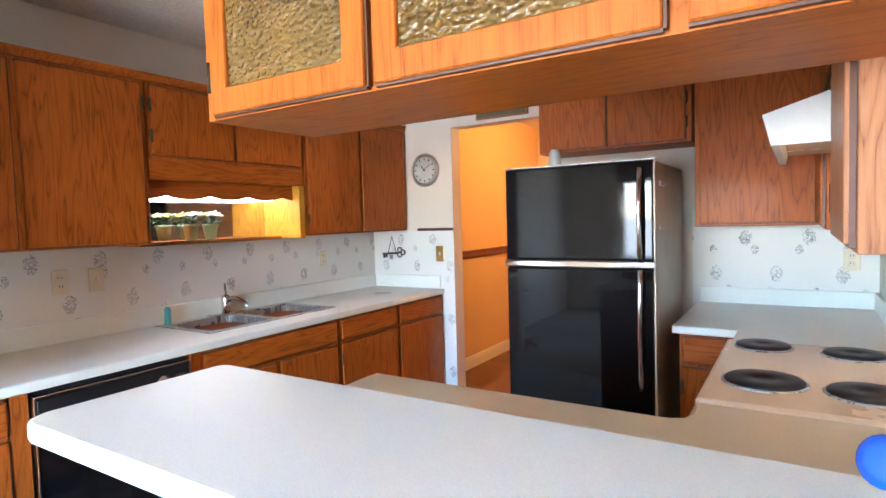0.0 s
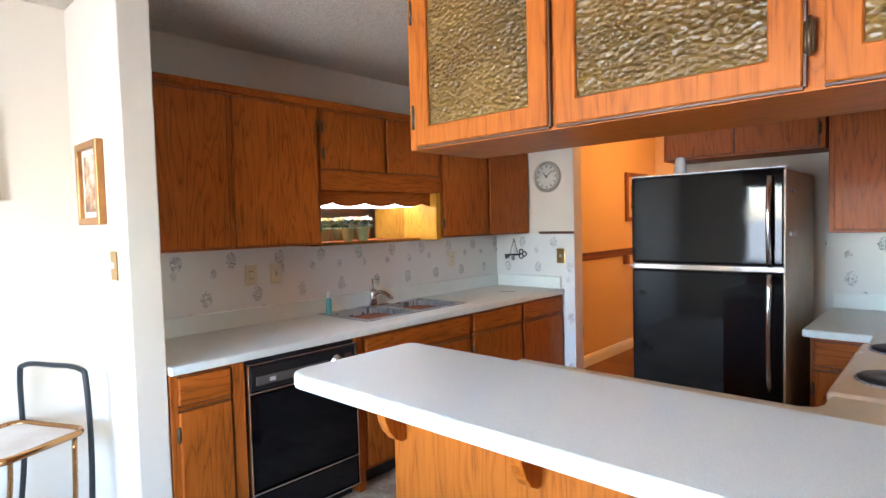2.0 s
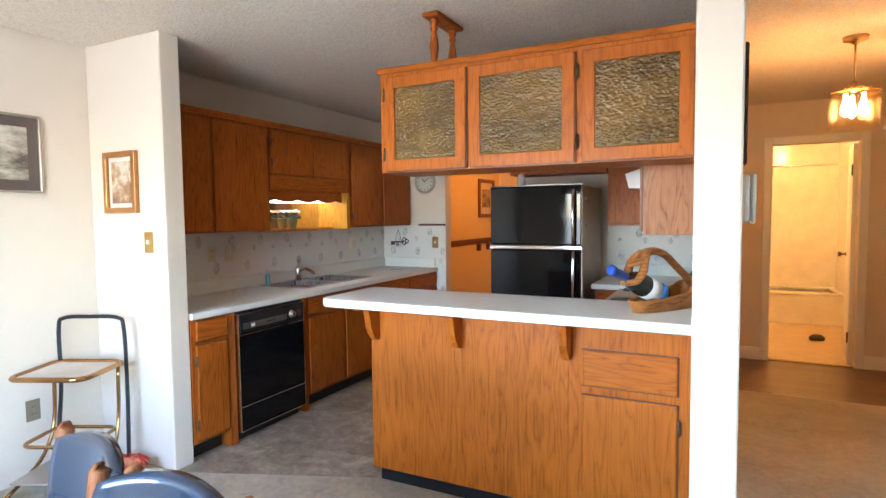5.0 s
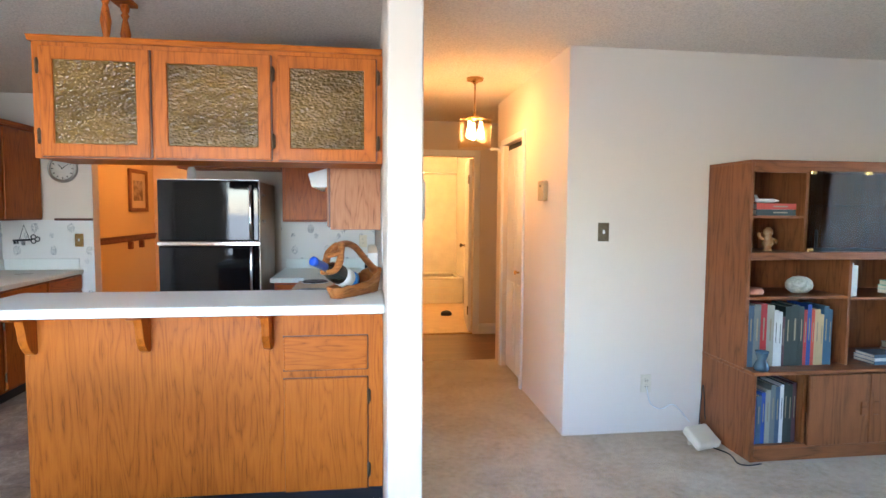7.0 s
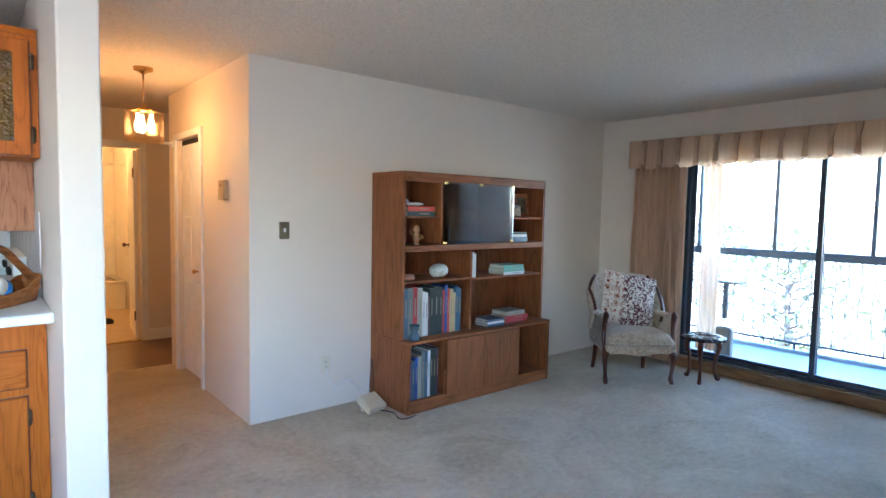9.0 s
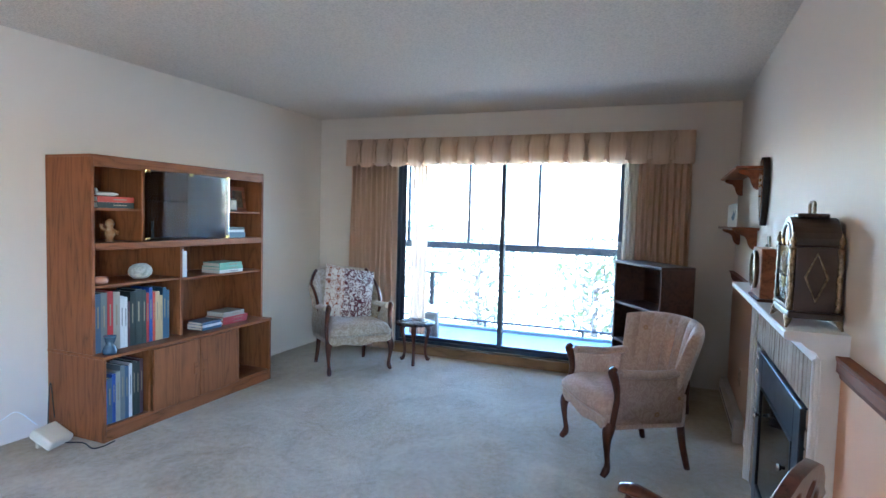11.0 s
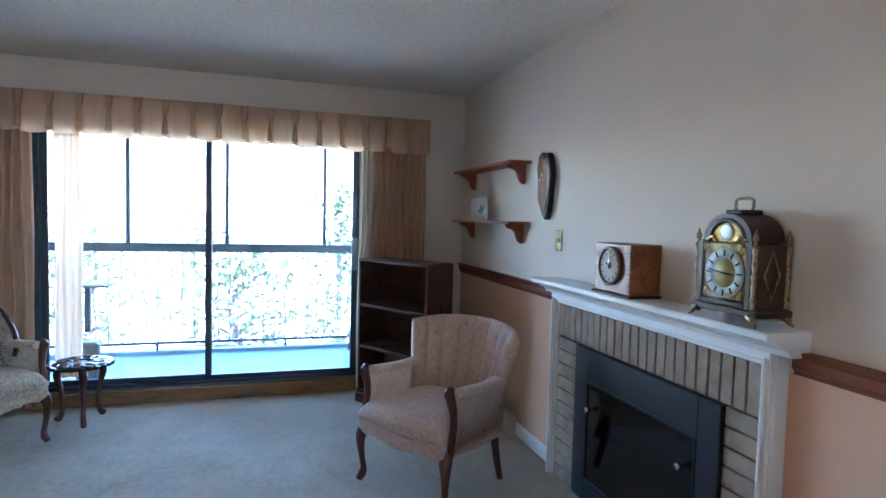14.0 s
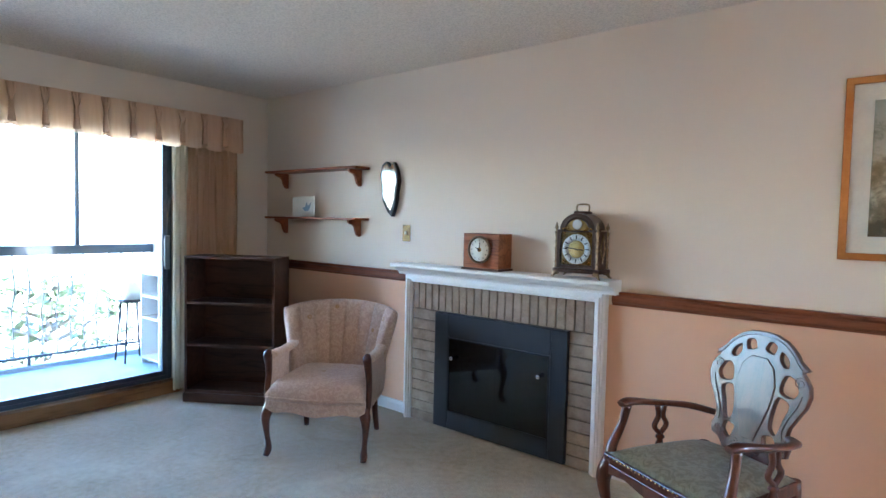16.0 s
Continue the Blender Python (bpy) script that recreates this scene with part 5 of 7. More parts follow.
part("arch_plate", prism(bmesh.new(), [(0.064 * math.cos(a), 0.258 + 0.062 * math.sin(a)) for a in np.linspace(0, math.pi, 15)], pose(0, -0.0605, 0, 90), 0.003), plain("engraved_arch_brass", (0.42, 0.29, 0.10), (0.20, 0.13, 0.045), scale=60, rough=0.35, metal=1.0, bump=0.3), bc, "engraved brass arch plate")
for x0, x1, z0, z1 in ((-0.112, -0.090, 0.054, 0.262), (0.090, 0.112, 0.054, 0.262), (-0.090, 0.090, 0.054, 0.074)):
    part("door_rail", B(x0, x1, -0.0755, -0.060, z0, z1, 0.003), ebonised, bc)
for sx in (-1, 1):
    part("side_fret", tube(bmesh.new(), [(sx * 0.1195, y, z) for y, z in ((-0.030, 0.16), (0.0, 0.085), (0.030, 0.16), (0.0, 0.235))], 0.004, 6, closed=True), old_brass, bc, "pierced fret on the side of the case")
part("dial_centre", lathe(bmesh.new(), [(0.047, 0.0), (0.047, 0.003), (0, 0.003)], pose(0, -0.0655, 0.158, 90), 32), plain("matted_gilt", (0.62, 0.45, 0.16), (0.5, 0.34, 0.10), scale=80, rough=0.45, metal=0.35), pl, "matted gilt dial centre")
part("front_glass", B(-0.092, 0.092, -0.0775, -0.0760, 0.068, 0.255), clear_glass("clock_glass"), bc, "glass of the dial door")
dfr = bmesh.new()
tube(dfr, [(-0.098, -0.062, 0.060), (-0.098, -0.062, 0.255)] + [(0.072 * -math.cos(a), -0.062, 0.262 + 0.066 * math.sin(a)) for a in np.linspace(0, math.pi, 11)] + [(0.098, -0.062, 0.255), (0.098, -0.062, 0.060)], 0.009, 8)
part("door_frame", dfr, ebonised, bc)
for sx in (-1, 1):
    for y in (-0.068, 0.062):
        part("column", lathe(bmesh.new(), [(0.011, 0.055), (0.006, 0.07), (0.010, 0.085), (0.006, 0.10), (0.008, 0.125), (0.006, 0.14), (0.010, 0.155), (0.005, 0.17), (0.009, 0.19), (0.006, 0.215), (0.009, 0.235), (0.011, 0.25)], pose(sx * 0.118, y, 0), 12), old_brass, bc, "tarnished bronze caryatid column")
        part("finial", lathe(bmesh.new(), [(0.008, 0.25), (0.004, 0.260), (0.010, 0.270), (0.008, 0.282), (0.003, 0.290), (0.004, 0.296), (0, 0.302)], pose(sx * 0.118, y, 0), 12), old_brass, bc)
        part("foot", tube(bmesh.new(), smooth_line([(sx * 0.105, y, 0.032), (sx * 0.122, y * 1.05, 0.026), (sx * 0.130, y * 1.1, 0.012), (sx * 0.142, y * 1.15, 0.004)]), [0.014, 0.012, 0.007, 0.004], 8), old_brass, bc, "scrolled bronze foot")


# ---- wall shelves and ornaments ----
def wall_shelf(x0, x1, z):
    ob = thing("wall_shelf", pose((x0 + x1) / 2, SY, z, 0, 0, 180), "cherry-stained wall shelf on two scrolled brackets", "shelf", "shelves beside the fireplace")
    w = (x1 - x0) / 2
    part("board", B(-w, w, -0.15, 0, -0.018, 0, 0.004), cherry, ob)
    p = [(0, 0), (0.125, 0), (0.125, -0.018), (0.10, -0.03), (0.075, -0.036), (0.058, -0.055), (0.05, -0.085), (0.036, -0.112), (0.014, -0.125), (0, -0.12)]
    for x in (-w + 0.12, w - 0.10):
        part("bracket", prism(bmesh.new(), p, Matrix(((0, 0, 1, x - 0.012), (-1, 0, 0, 0), (0, 1, 0, -0.018), (0, 0, 0, 1))), 0.024, 0.002), cherry, ob)
    return ob


wall_shelf(5.17, 6.30, 1.765)
wall_shelf(5.17, 6.30, 1.385)
card = thing("greeting_card", pose(5.80, SY + 0.085, 1.385, 0, 0, 190), "standing card with a bird drawing", "card")
part("front_leaf", B(-0.075, 0.075, -0.004, 0.0, 0.0, 0.165), cream_paper, card)
part("back_leaf", B(-0.16, -0.075, 0.0, 0.004, 0.0, 0.16), cream_paper, card)
part("drawing", prism(bmesh.new(), [(-0.05, 0.07), (-0.02, 0.085), (-0.005, 0.12), (0.01, 0.09), (0.045, 0.12), (0.03, 0.075), (0.012, 0.05), (-0.02, 0.045)], pose(0, -0.004, 0, 90), 0.001), plain("blue_grey_ink", (0.15, 0.20, 0.24), rough=0.7), card)
slab = thing("slab_clock", pose(4.935, SY, 1.40, 0, 0, 180), "polished burl wood slab with live bark edge hung on the wall", "wall ornament")
outline = [(0.028, 0.0), (0.050, 0.05), (0.068, 0.11), (0.072, 0.17), (0.090, 0.25), (0.072, 0.33), (0.040, 0.385), (0.008, 0.355), (-0.028, 0.392), (-0.070, 0.372), (-0.088, 0.30), (-0.072, 0.22), (-0.066, 0.12), (-0.015, 0.035)]
part("bark_edge", prism(bmesh.new(), outline, pose(0, -0.004, 0, 90), 0.034), plain("dark_bark", (0.020, 0.012, 0.008), rough=0.6, bump=0.6), slab)
part("polished_face", prism(bmesh.new(), [(u * 0.84, 0.045 + v * 0.85) for u, v in outline], pose(0, -0.038, 0, 90), 0.004), wood("lacquered_burl", (0.10, 0.028, 0.010), (0.28, 0.10, 0.035), "z", rough=0.08, rings=10, coat=1.0), slab, "glossy lacquered burl face")
part("clock_numbers", box(box(box(B(-0.02, 0.0, -0.048, -0.042, 0.25, 0.27, 0.004), 0.02, 0.035, -0.048, -0.042, 0.22, 0.235, 0.003), -0.04, -0.025, -0.048, -0.042, 0.22, 0.235, 0.003), 0.0, 0.015, -0.048, -0.042, 0.16, 0.175, 0.003), brass, slab)


def picture(name, m, w, h, frame_mat, fw, label, mats, depth=0.022):
    """A framed picture; its back lies at local y = 0. mats: mount, ground, shapes."""
    ob = thing(name, m, label, "picture")
    f = ring(bmesh.new(), -w / 2, w / 2, -h / 2, h / 2, fw, -depth, 0)
    part("frame", f, frame_mat, ob)
    mount, ground, shapes, border = mats
    part("mount", B(-w / 2 + fw, w / 2 - fw, -0.010, -0.002, -h / 2 + fw, h / 2 - fw), mount, ob)
    part("print", B(-w / 2 + fw + border, w / 2 - fw - border, -0.012, -0.010, -h / 2 + fw + border, h / 2 - fw - border), ground, ob)
    return ob


def landscape(name, skyc, midc, darkc, scale=7.0, upright=1.0):
    """A painted view: pale above, masses of darker tone below."""
    n = Nodes(name)
    v = n.coords((1, 1, upright))
    x, y, z = n.split(n.coords(vary=False))
    f = n.math("ADD", n.noise(v, scale, 6, 0.68, 0.25), n.math("MULTIPLY", z, -0.6))
    n.done(n.ramp(f, (0.38, skyc), (0.52, midc), (0.66, darkc)), 0.25, 0, 0.5)
    return n.mat


silver_frame = plain("silver_gilt_frame", (0.42, 0.36, 0.28), rough=0.35, metal=0.6)
picture("large_picture", pose(WX, 0.87, 1.765, 0, 0, 90), 0.74, 0.415, silver_frame, 0.012, "landscape watercolour in a dark mount behind glass", (plain("charcoal_mount", (0.12, 0.095, 0.085), rough=0.12, bump=0), landscape("watercolour_hills", (0.56, 0.51, 0.42), (0.34, 0.30, 0.24), (0.12, 0.105, 0.085), 5.0, 2.6), None, 0.055))
picture("small_picture", pose(-1.50, 1.51, 1.618), 0.28, 0.345, gold_leaf, 0.03, "small street scene in a gilt wood frame", (cream_paper, landscape("street_scene", (0.60, 0.52, 0.40), (0.42, 0.22, 0.10), (0.20, 0.13, 0.10), 14), None, 0.025), 0.03)
picture("framed_print", pose(2.00, SY, 1.63, 0, 0, 180), 0.58, 0.76, gold_leaf, 0.03, "framed print of dark trees in a gilt frame", (cream_paper, landscape("dark_trees", (0.30, 0.32, 0.28), (0.10, 0.12, 0.09), (0.03, 0.04, 0.03), 9), None, 0.07))
picture("foyer_picture", pose(-1.45, 6.75, 1.64, 0, 0, 90), 0.55, 0.52, wood("brown_frame", (0.12, 0.04, 0.015), (0.26, 0.10, 0.035), "x"), 0.045, "framed print hanging in the foyer", (plain("tan_mount", (0.62, 0.45, 0.25)), landscape("sepia_print", (0.45, 0.33, 0.20), (0.25, 0.16, 0.09), (0.10, 0.06, 0.03), 12), None, 0.09), 0.03)
for y in (6.45, 6.78):
    single("rail_peg", B(-0.03, 0.03, -0.05, 0, -0.09, 0.0, 0.006), rail_wood, pose(-1.45, y, 1.02, 0, 0, 90), "small wooden peg under the foyer chair rail", "peg", "pegs in the foyer")

# electric baseboard heater
ht = thing("baseboard_heater", pose(6.40, SY + 0.015, 0.0, 0, 0, 180), "long beige electric baseboard heater", "heater")
L = 1.10
part("housing", prism(bmesh.new(), [(0, 0.02), (-0.050, 0.02), (-0.055, 0.05), (-0.055, 0.10), (-0.040, 0.14), (0, 0.15)], Matrix(((0, 0, 1, 0), (1, 0, 0, 0), (0, 1, 0, 0), (0, 0, 0, 1))), L, 0.002), plain("beige_heater_enamel", (0.50, 0.40, 0.32), rough=0.4), ht)
part("slot", B(0.06, L - 0.06, -0.0565, -0.054, 0.058, 0.070), ink, ht)
part("end_cap", B(L, L + 0.05, -0.060, 0, 0.0, 0.155, 0.004), plain("beige_heater_enamel", (0.50, 0.40, 0.32), rough=0.4), ht)


# ---- chairs ----
def barrel_chair(m, label, cloth_, channels, h, wings=False):
    """An upholstered chair on cabriole legs. Front is local -y."""
    ob = thing("armchair", m, label, "chair")
    top, span = h - 0.40, radians(66)

    def back(u, v):
        s = 2 * u - 1
        a = s * span
        fl = (0.90 + 0.34 * v ** 1.2) if not wings else 1 + 0.10 * v
        x = 0.285 * fl * math.sin(a) / math.sin(span)
        y = -0.02 + 0.24 * math.cos(a) + (0.10 * v - 0.02 * s * s if not wings else 0.10 * v)
        if wings:
            y -= 0.12 * max(0, abs(s) - 0.62) / 0.38 * math.sin(v * math.pi)
        z = 0.395 + v * (top - 0.045 * s * s) - (0.10 * max(0, abs(s) - 0.7) / 0.3 * v if wings else 0)
        puff = 0.026 * abs(math.sin(s * channels * math.pi / 2)) ** 0.5 * (0.35 + 0.65 * v) * (1 - v ** 14) if channels else 0.03 * (1 - s * s) * math.sin(v * math.pi)
        return Vector((x - puff * math.sin(a), y - puff * math.cos(a), z - (0.012 * v ** 14)))

    def back_outer(u, v):
        s = 2 * u - 1
        a = s * span
        fl = (0.90 + 0.34 * v ** 1.2) if not wings else 1 + 0.10 * v
        y = -0.02 + 0.24 * math.cos(a) + (0.10 * v - 0.02 * s * s if not wings else 0.10 * v)
        if wings:
            y -= 0.12 * max(0, abs(s) - 0.62) / 0.38 * math.sin(v * math.pi)
        th_ = 0.062 * (1 - 0.55 * v ** 10)
        return Vector((0.285 * fl * math.sin(a) / math.sin(span) + th_ * math.sin(a) * 0.75, y + th_ * math.cos(a) + 0.008, back(u, v).z - 0.008 * v))

    bk = part("backrest", shell(96, 16, back, back_outer), cloth_, ob)
    if wings:
        line = [back(0.0, v) + Vector((0, -0.008, 0)) for v in np.linspace(0.25, 1, 7)] + [back(u, 1.0) for u in np.linspace(0.03, 0.16, 4)]
        part("back_frame", tube(bmesh.new(), line, 0.014, 8), mahogany, bk, "carved dark wood edge")
        part("back_frame", tube(bmesh.new(), [Vector((-p.x, p.y, p.z)) for p in line], 0.014, 8), mahogany, bk, "carved dark wood edge")
    def cushion_top(u, v):
        p, q = 2 * u - 1, 2 * v - 1
        rnd_ = ((1 - abs(p) ** 5) * (1 - abs(q) ** 5)) ** 0.45
        return Vector((p * (0.292 - 0.04 * v) * (0.985 + 0.015 * rnd_), -0.312 + 0.52 * v - 0.028 * math.cos(p * 1.5) * (1 - v), 0.375 + 0.085 * rnd_))

    def cushion_bottom(u, v):
        p = 2 * u - 1
        return Vector((p * (0.285 - 0.04 * v), -0.300 + 0.50 * v - 0.026 * math.cos(p * 1.5) * (1 - v), 0.335))

    st = shell(22, 22, cushion_top, cushion_bottom)
    seat = part("seat", st, cloth_, ob)
    part("piping", tube(bmesh.new(), [(x, -0.310 - 0.027 * math.cos(x * 5.2), 0.358) for x in np.linspace(-0.285, 0.285, 12)], 0.005, 6), cloth_, seat)
    ap = [(-0.29, 0.352), (0.29, 0.352), (0.29, 0.285), (0.24, 0.262), (0.17, 0.272), (0.10, 0.262), (0.05, 0.252), (0, 0.246), (-0.05, 0.252), (-0.10, 0.262), (-0.17, 0.272), (-0.24, 0.262), (-0.29, 0.285)]
    part("apron", prism(bmesh.new(), ap, pose(0, -0.268, 0, 90), 0.034, 0.006), cloth_, ob)
    part("side_rails", box(B(-0.29, -0.245, -0.26, 0.18, 0.265, 0.38, 0.012, 2), 0.245, 0.29, -0.26, 0.18, 0.265, 0.38, 0.012, 2), cloth_, ob)
    part("back_rail", B(-0.22, 0.22, 0.17, 0.235, 0.27, 0.43, 0.012, 2), cloth_, ob)
    for sx in (-1, 1):
        a = grid_sheet(bmesh.new(), 12, 8, lambda u, v: Vector((sx * (0.300 + 0.012 * math.sin(v * 3.1)), 0.15 - 0.385 * u, 0.30 + v * (0.285 - 0.02 * math.sin(u * 3.14)))))
        bmesh.ops.solidify(a, geom=a.faces[:], thickness=0.05 * sx)
        bmesh.ops.recalc_face_normals(a, faces=a.faces[:])
        arm = part("arm", a, cloth_, ob)
        part("arm_pad", tube(bmesh.new(), smooth_line([(sx * 0.285, 0.15, 0.578), (sx * 0.288, 0.0, 0.566), (sx * 0.290, -0.22, 0.578)]), 0.034, 10, 0.7), cloth_, arm)
        part("arm_front", tube(bmesh.new(), smooth_line([(sx * 0.295, -0.262, 0.285), (sx * 0.300, -0.250, 0.38), (sx * 0.296, -0.238, 0.46), (sx * 0.292, -0.252, 0.54), (sx * 0.290, -0.268, 0.590), (sx * 0.290, -0.250, 0.612)]), [0.016, 0.017, 0.018, 0.022, 0.026, 0.014], 10), mahogany, arm, "shaped dark wood arm front")
        wood_leg(ob, [(sx * 0.275, -0.262, 0.30), (sx * 0.292, -0.285, 0.235), (sx * 0.288, -0.280, 0.14), (sx * 0.280, -0.272, 0.06), (sx * 0.285, -0.300, 0.012)], [0.032, 0.032, 0.022, 0.016, 0.015, 0.022, 0.016])
        wood_leg(ob, [(sx * 0.225, 0.19, 0.30), (sx * 0.230, 0.21, 0.15), (sx * 0.238, 0.245, 0.0)], [0.024, 0.020, 0.017])
    return ob


barrel_chair(pose(4.765, -0.79, 0, 0, 0, 212.7), "rose-beige damask armchair with a channelled back on cabriole legs", pink_damask, 8, 0.86)
barrel_chair(pose(5.725, 1.735, 0, 0, 0, -38.5), "cream and gold brocade wing chair with a dark wood edge", gold_damask, 0, 0.91, True)
cu = grid_sheet(bmesh.new(), 18, 18, lambda u, v: Vector(((2 * u - 1) * 0.245 * (1 - 0.05 * math.sin(v * math.pi)), -0.062 * (math.sin(u * math.pi) * math.sin(v * math.pi)) ** 0.55, (2 * v - 1) * 0.245 * (1 - 0.05 * math.sin(u * math.pi)))))
grid_sheet(cu, 18, 18, lambda u, v: Vector(((1 - 2 * u) * 0.245 * (1 - 0.05 * math.sin(v * math.pi)), 0.062 * (math.sin(u * math.pi) * math.sin(v * math.pi)) ** 0.55, (2 * v - 1) * 0.245 * (1 - 0.05 * math.sin(u * math.pi)))))
single("cushion", cu, cushion_mat, pose(5.755, 1.765, 0.672, 0, 0, -38.5) @ pose(0, 0, 0, -20, 11, 0), "square printed cushion leaning in the wing chair", "cushion")

tb = thing("carved_stool", pose(6.12, 1.25, 0), "round carved wooden table with a fretted rim on three cabriole legs", "table")
rim = [(0.185 + 0.008 * math.cos(k * 24 * 2 * math.pi / 96)) for k in range(96)]
part("tabletop", prism(bmesh.new(), [(r * math.cos(k * 2 * math.pi / 96), r * math.sin(k * 2 * math.pi / 96)) for k, r in enumerate(rim)], pose(0, 0, 0.37), 0.022, 0.003), plain("glossy_carved_top", (0.035, 0.018, 0.012), rough=0.18, bump=0.0), tb)
cv = bmesh.new()
for k in range(10):
    a = k * 0.628
    tube(cv, [Vector((0.115 * math.cos(a) + 0.045 * math.cos(q), 0.115 * math.sin(a) + 0.045 * math.sin(q), 0.392)) for q in np.linspace(0, 6.0, 12)], 0.008, 6)
    tube(cv, [Vector((0.055 * math.cos(a), 0.055 * math.sin(a), 0.392)), Vector((0.16 * math.cos(a + 0.3), 0.16 * math.sin(a + 0.3), 0.392))], 0.006, 6)
part("relief_carving", cv, plain("glossy_carving", (0.06, 0.028, 0.016), rough=0.15, bump=0), tb, "raised leaf carving on the top")
for a in (200, 320, 80):
    c, s = math.cos(radians(a)), math.sin(radians(a))
    wood_leg(tb, [(0.10 * c, 0.10 * s, 0.37), (0.150 * c, 0.150 * s, 0.31), (0.125 * c, 0.125 * s, 0.20), (0.115 * c, 0.115 * s, 0.09), (0.140 * c, 0.140 * s, 0.015), (0.165 * c, 0.165 * s, 0.022)], [0.024, 0.026, 0.017, 0.013, 0.014, 0.018, 0.010])


def carved_chair(m):
    ob = thing("carved_armchair", m, "carved dark mahogany armchair with a pierced back and brocade seat", "chair")
    gl = wood("lacquered_mahogany", (0.040, 0.014, 0.010), (0.10, 0.034, 0.020), "z", rough=0.30, rings=4, coat=0.55)
    gl.node_tree.nodes["Principled BSDF"].inputs["Coat Roughness"].default_value = 0.22
    tilt = pose(0, 0.215, 0.44, 90 - 8.5) @ Matrix.Diagonal((1.0, 1.04, 1.0, 1.0))   # the back leans
    # the back is one sawn and pierced board: u across, v up
    half = [(0.0, 0.556), (0.05, 0.552), (0.10, 0.530), (0.138, 0.494), (0.160, 0.462), (0.192, 0.436), (0.170, 0.424), (0.188, 0.404), (0.208, 0.372), (0.214, 0.335), (0.204, 0.288), (0.178, 0.236), (0.156, 0.190), (0.150, 0.148), (0.166, 0.105), (0.160, 0.072), (0.128, 0.058), (0.104, 0.028), (0.080, -0.03)]
    holes = [[(0.022, 0.486), (0.036, 0.516), (0.062, 0.506), (0.054, 0.474)], [(0.086, 0.452), (0.090, 0.482), (0.116, 0.462), (0.122, 0.436), (0.104, 0.430)], [(0.108, 0.330), (0.118, 0.385), (0.150, 0.384), (0.168, 0.345), (0.150, 0.318)], [(0.100, 0.285), (0.140, 0.270), (0.128, 0.215), (0.112, 0.160), (0.086, 0.175), (0.086, 0.230)], [(0.066, 0.120), (0.100, 0.130), (0.112, 0.098), (0.084, 0.072)]]
    board = bpy.data.curves.new("pierced_board", "CURVE")
    board.dimensions, board.fill_mode, board.extrude, board.bevel_depth, board.bevel_resolution = "2D", "BOTH", 0.008, 0.004, 1
    loops = [half + [(-u, v) for u, v in half[:0:-1]]] + holes + [[(-u, v) for u, v in q] for q in holes]
    for k, q in enumerate(loops):
        pts = [Vector((*p, 0)) for p in q]
        if k:
            n_ = len(pts)
            mid_ = sum(pts, Vector()) / n_
            pts = [mid_ + (p - mid_) * 1.28 for p in pts]
            pts = [p for j in range(n_) for p in smooth_line([pts[j - 1], pts[j], pts[(j + 1) % n_], pts[(j + 2) % n_]], 4)[4:8]]
        sp = board.splines.new("POLY")
        sp.points.add(len(pts) - 1)
        for p, c in zip(sp.points, pts):
            p.co = (c.x, c.y, 0, 1)
        sp.use_cyclic_u = True
    proto = bpy.data.objects.new("pierced_board", board)
    scene.collection.objects.link(proto)
    made = bpy.data.meshes.new_from_object(proto.evaluated_get(bpy.context.evaluated_depsgraph_get()))
    bpy.data.objects.remove(proto)
    pb = bmesh.new()
    pb.from_mesh(made)
    bpy.data.meshes.remove(made)
    bmesh.ops.transform(pb, matrix=tilt, verts=pb.verts[:])
    backrest = part("backrest", pb, gl, ob, "pierced and carved board back")
    part("splat_relief", prism(bmesh.new(), [(0.030, 0.09), (0.052, 0.17), (0.076, 0.26), (0.084, 0.34), (0.068, 0.41), (0.034, 0.448), (-0.034, 0.448), (-0.068, 0.41), (-0.084, 0.34), (-0.076, 0.26), (-0.052, 0.17), (-0.030, 0.09)], tilt @ pose(0, 0, 0.009), 0.007, 0.003), gl, backrest)
    part("crest_moulding", tube(bmesh.new(), smooth_line([tilt @ Vector((u, v - 0.014, 0.013)) for u, v in [(-a, b) for a, b in half[5:0:-1]] + half[:6]], 4), 0.002, 6), gl, backrest)
    for sx in (-1, 1):
        for cx, cz, r, w_ in ((0.176, 0.380, 0.026, 0.55), (0.134, 0.095, 0.024, -0.55), (0.050, 0.055, 0.026, 0.5)):
            part("carved_scroll", tube(bmesh.new(), [tilt @ Vector((sx * (cx + r * (1 - k / 24) * math.cos(k * w_)), cz + r * (1 - k / 24) * math.sin(k * w_), 0.0125)) for k in range(20)], 0.002, 6), gl, backrest)
        part("leaf_carving", tube(bmesh.new(), smooth_line([tilt @ Vector((sx * u, v, 0.013)) for u, v in ((0.190, 0.33), (0.176, 0.28), (0.150, 0.225), (0.136, 0.17), (0.140, 0.13))], 5), [0.001, 0.003, 0.0025, 0.003, 0.001], 6), gl, backrest)
        part("armrest", tube(bmesh.new(), smooth_line([(sx * 0.165, 0.235, 0.595), (sx * 0.235, 0.16, 0.615), (sx * 0.262, 0.02, 0.638), (sx * 0.258, -0.13, 0.666), (sx * 0.252, -0.185, 0.662)]), [0.020, 0.022, 0.019, 0.020, 0.026, 0.020], 12, 0.7), mahogany, ob)
        part("arm_post", tube(bmesh.new(), smooth_line([(sx * 0.255, -0.15, 0.655), (sx * 0.262, -0.17, 0.56), (sx * 0.275, -0.205, 0.46), (sx * 0.262, -0.215, 0.40)]), [0.018, 0.016, 0.021, 0.026], 10), mahogany, ob)
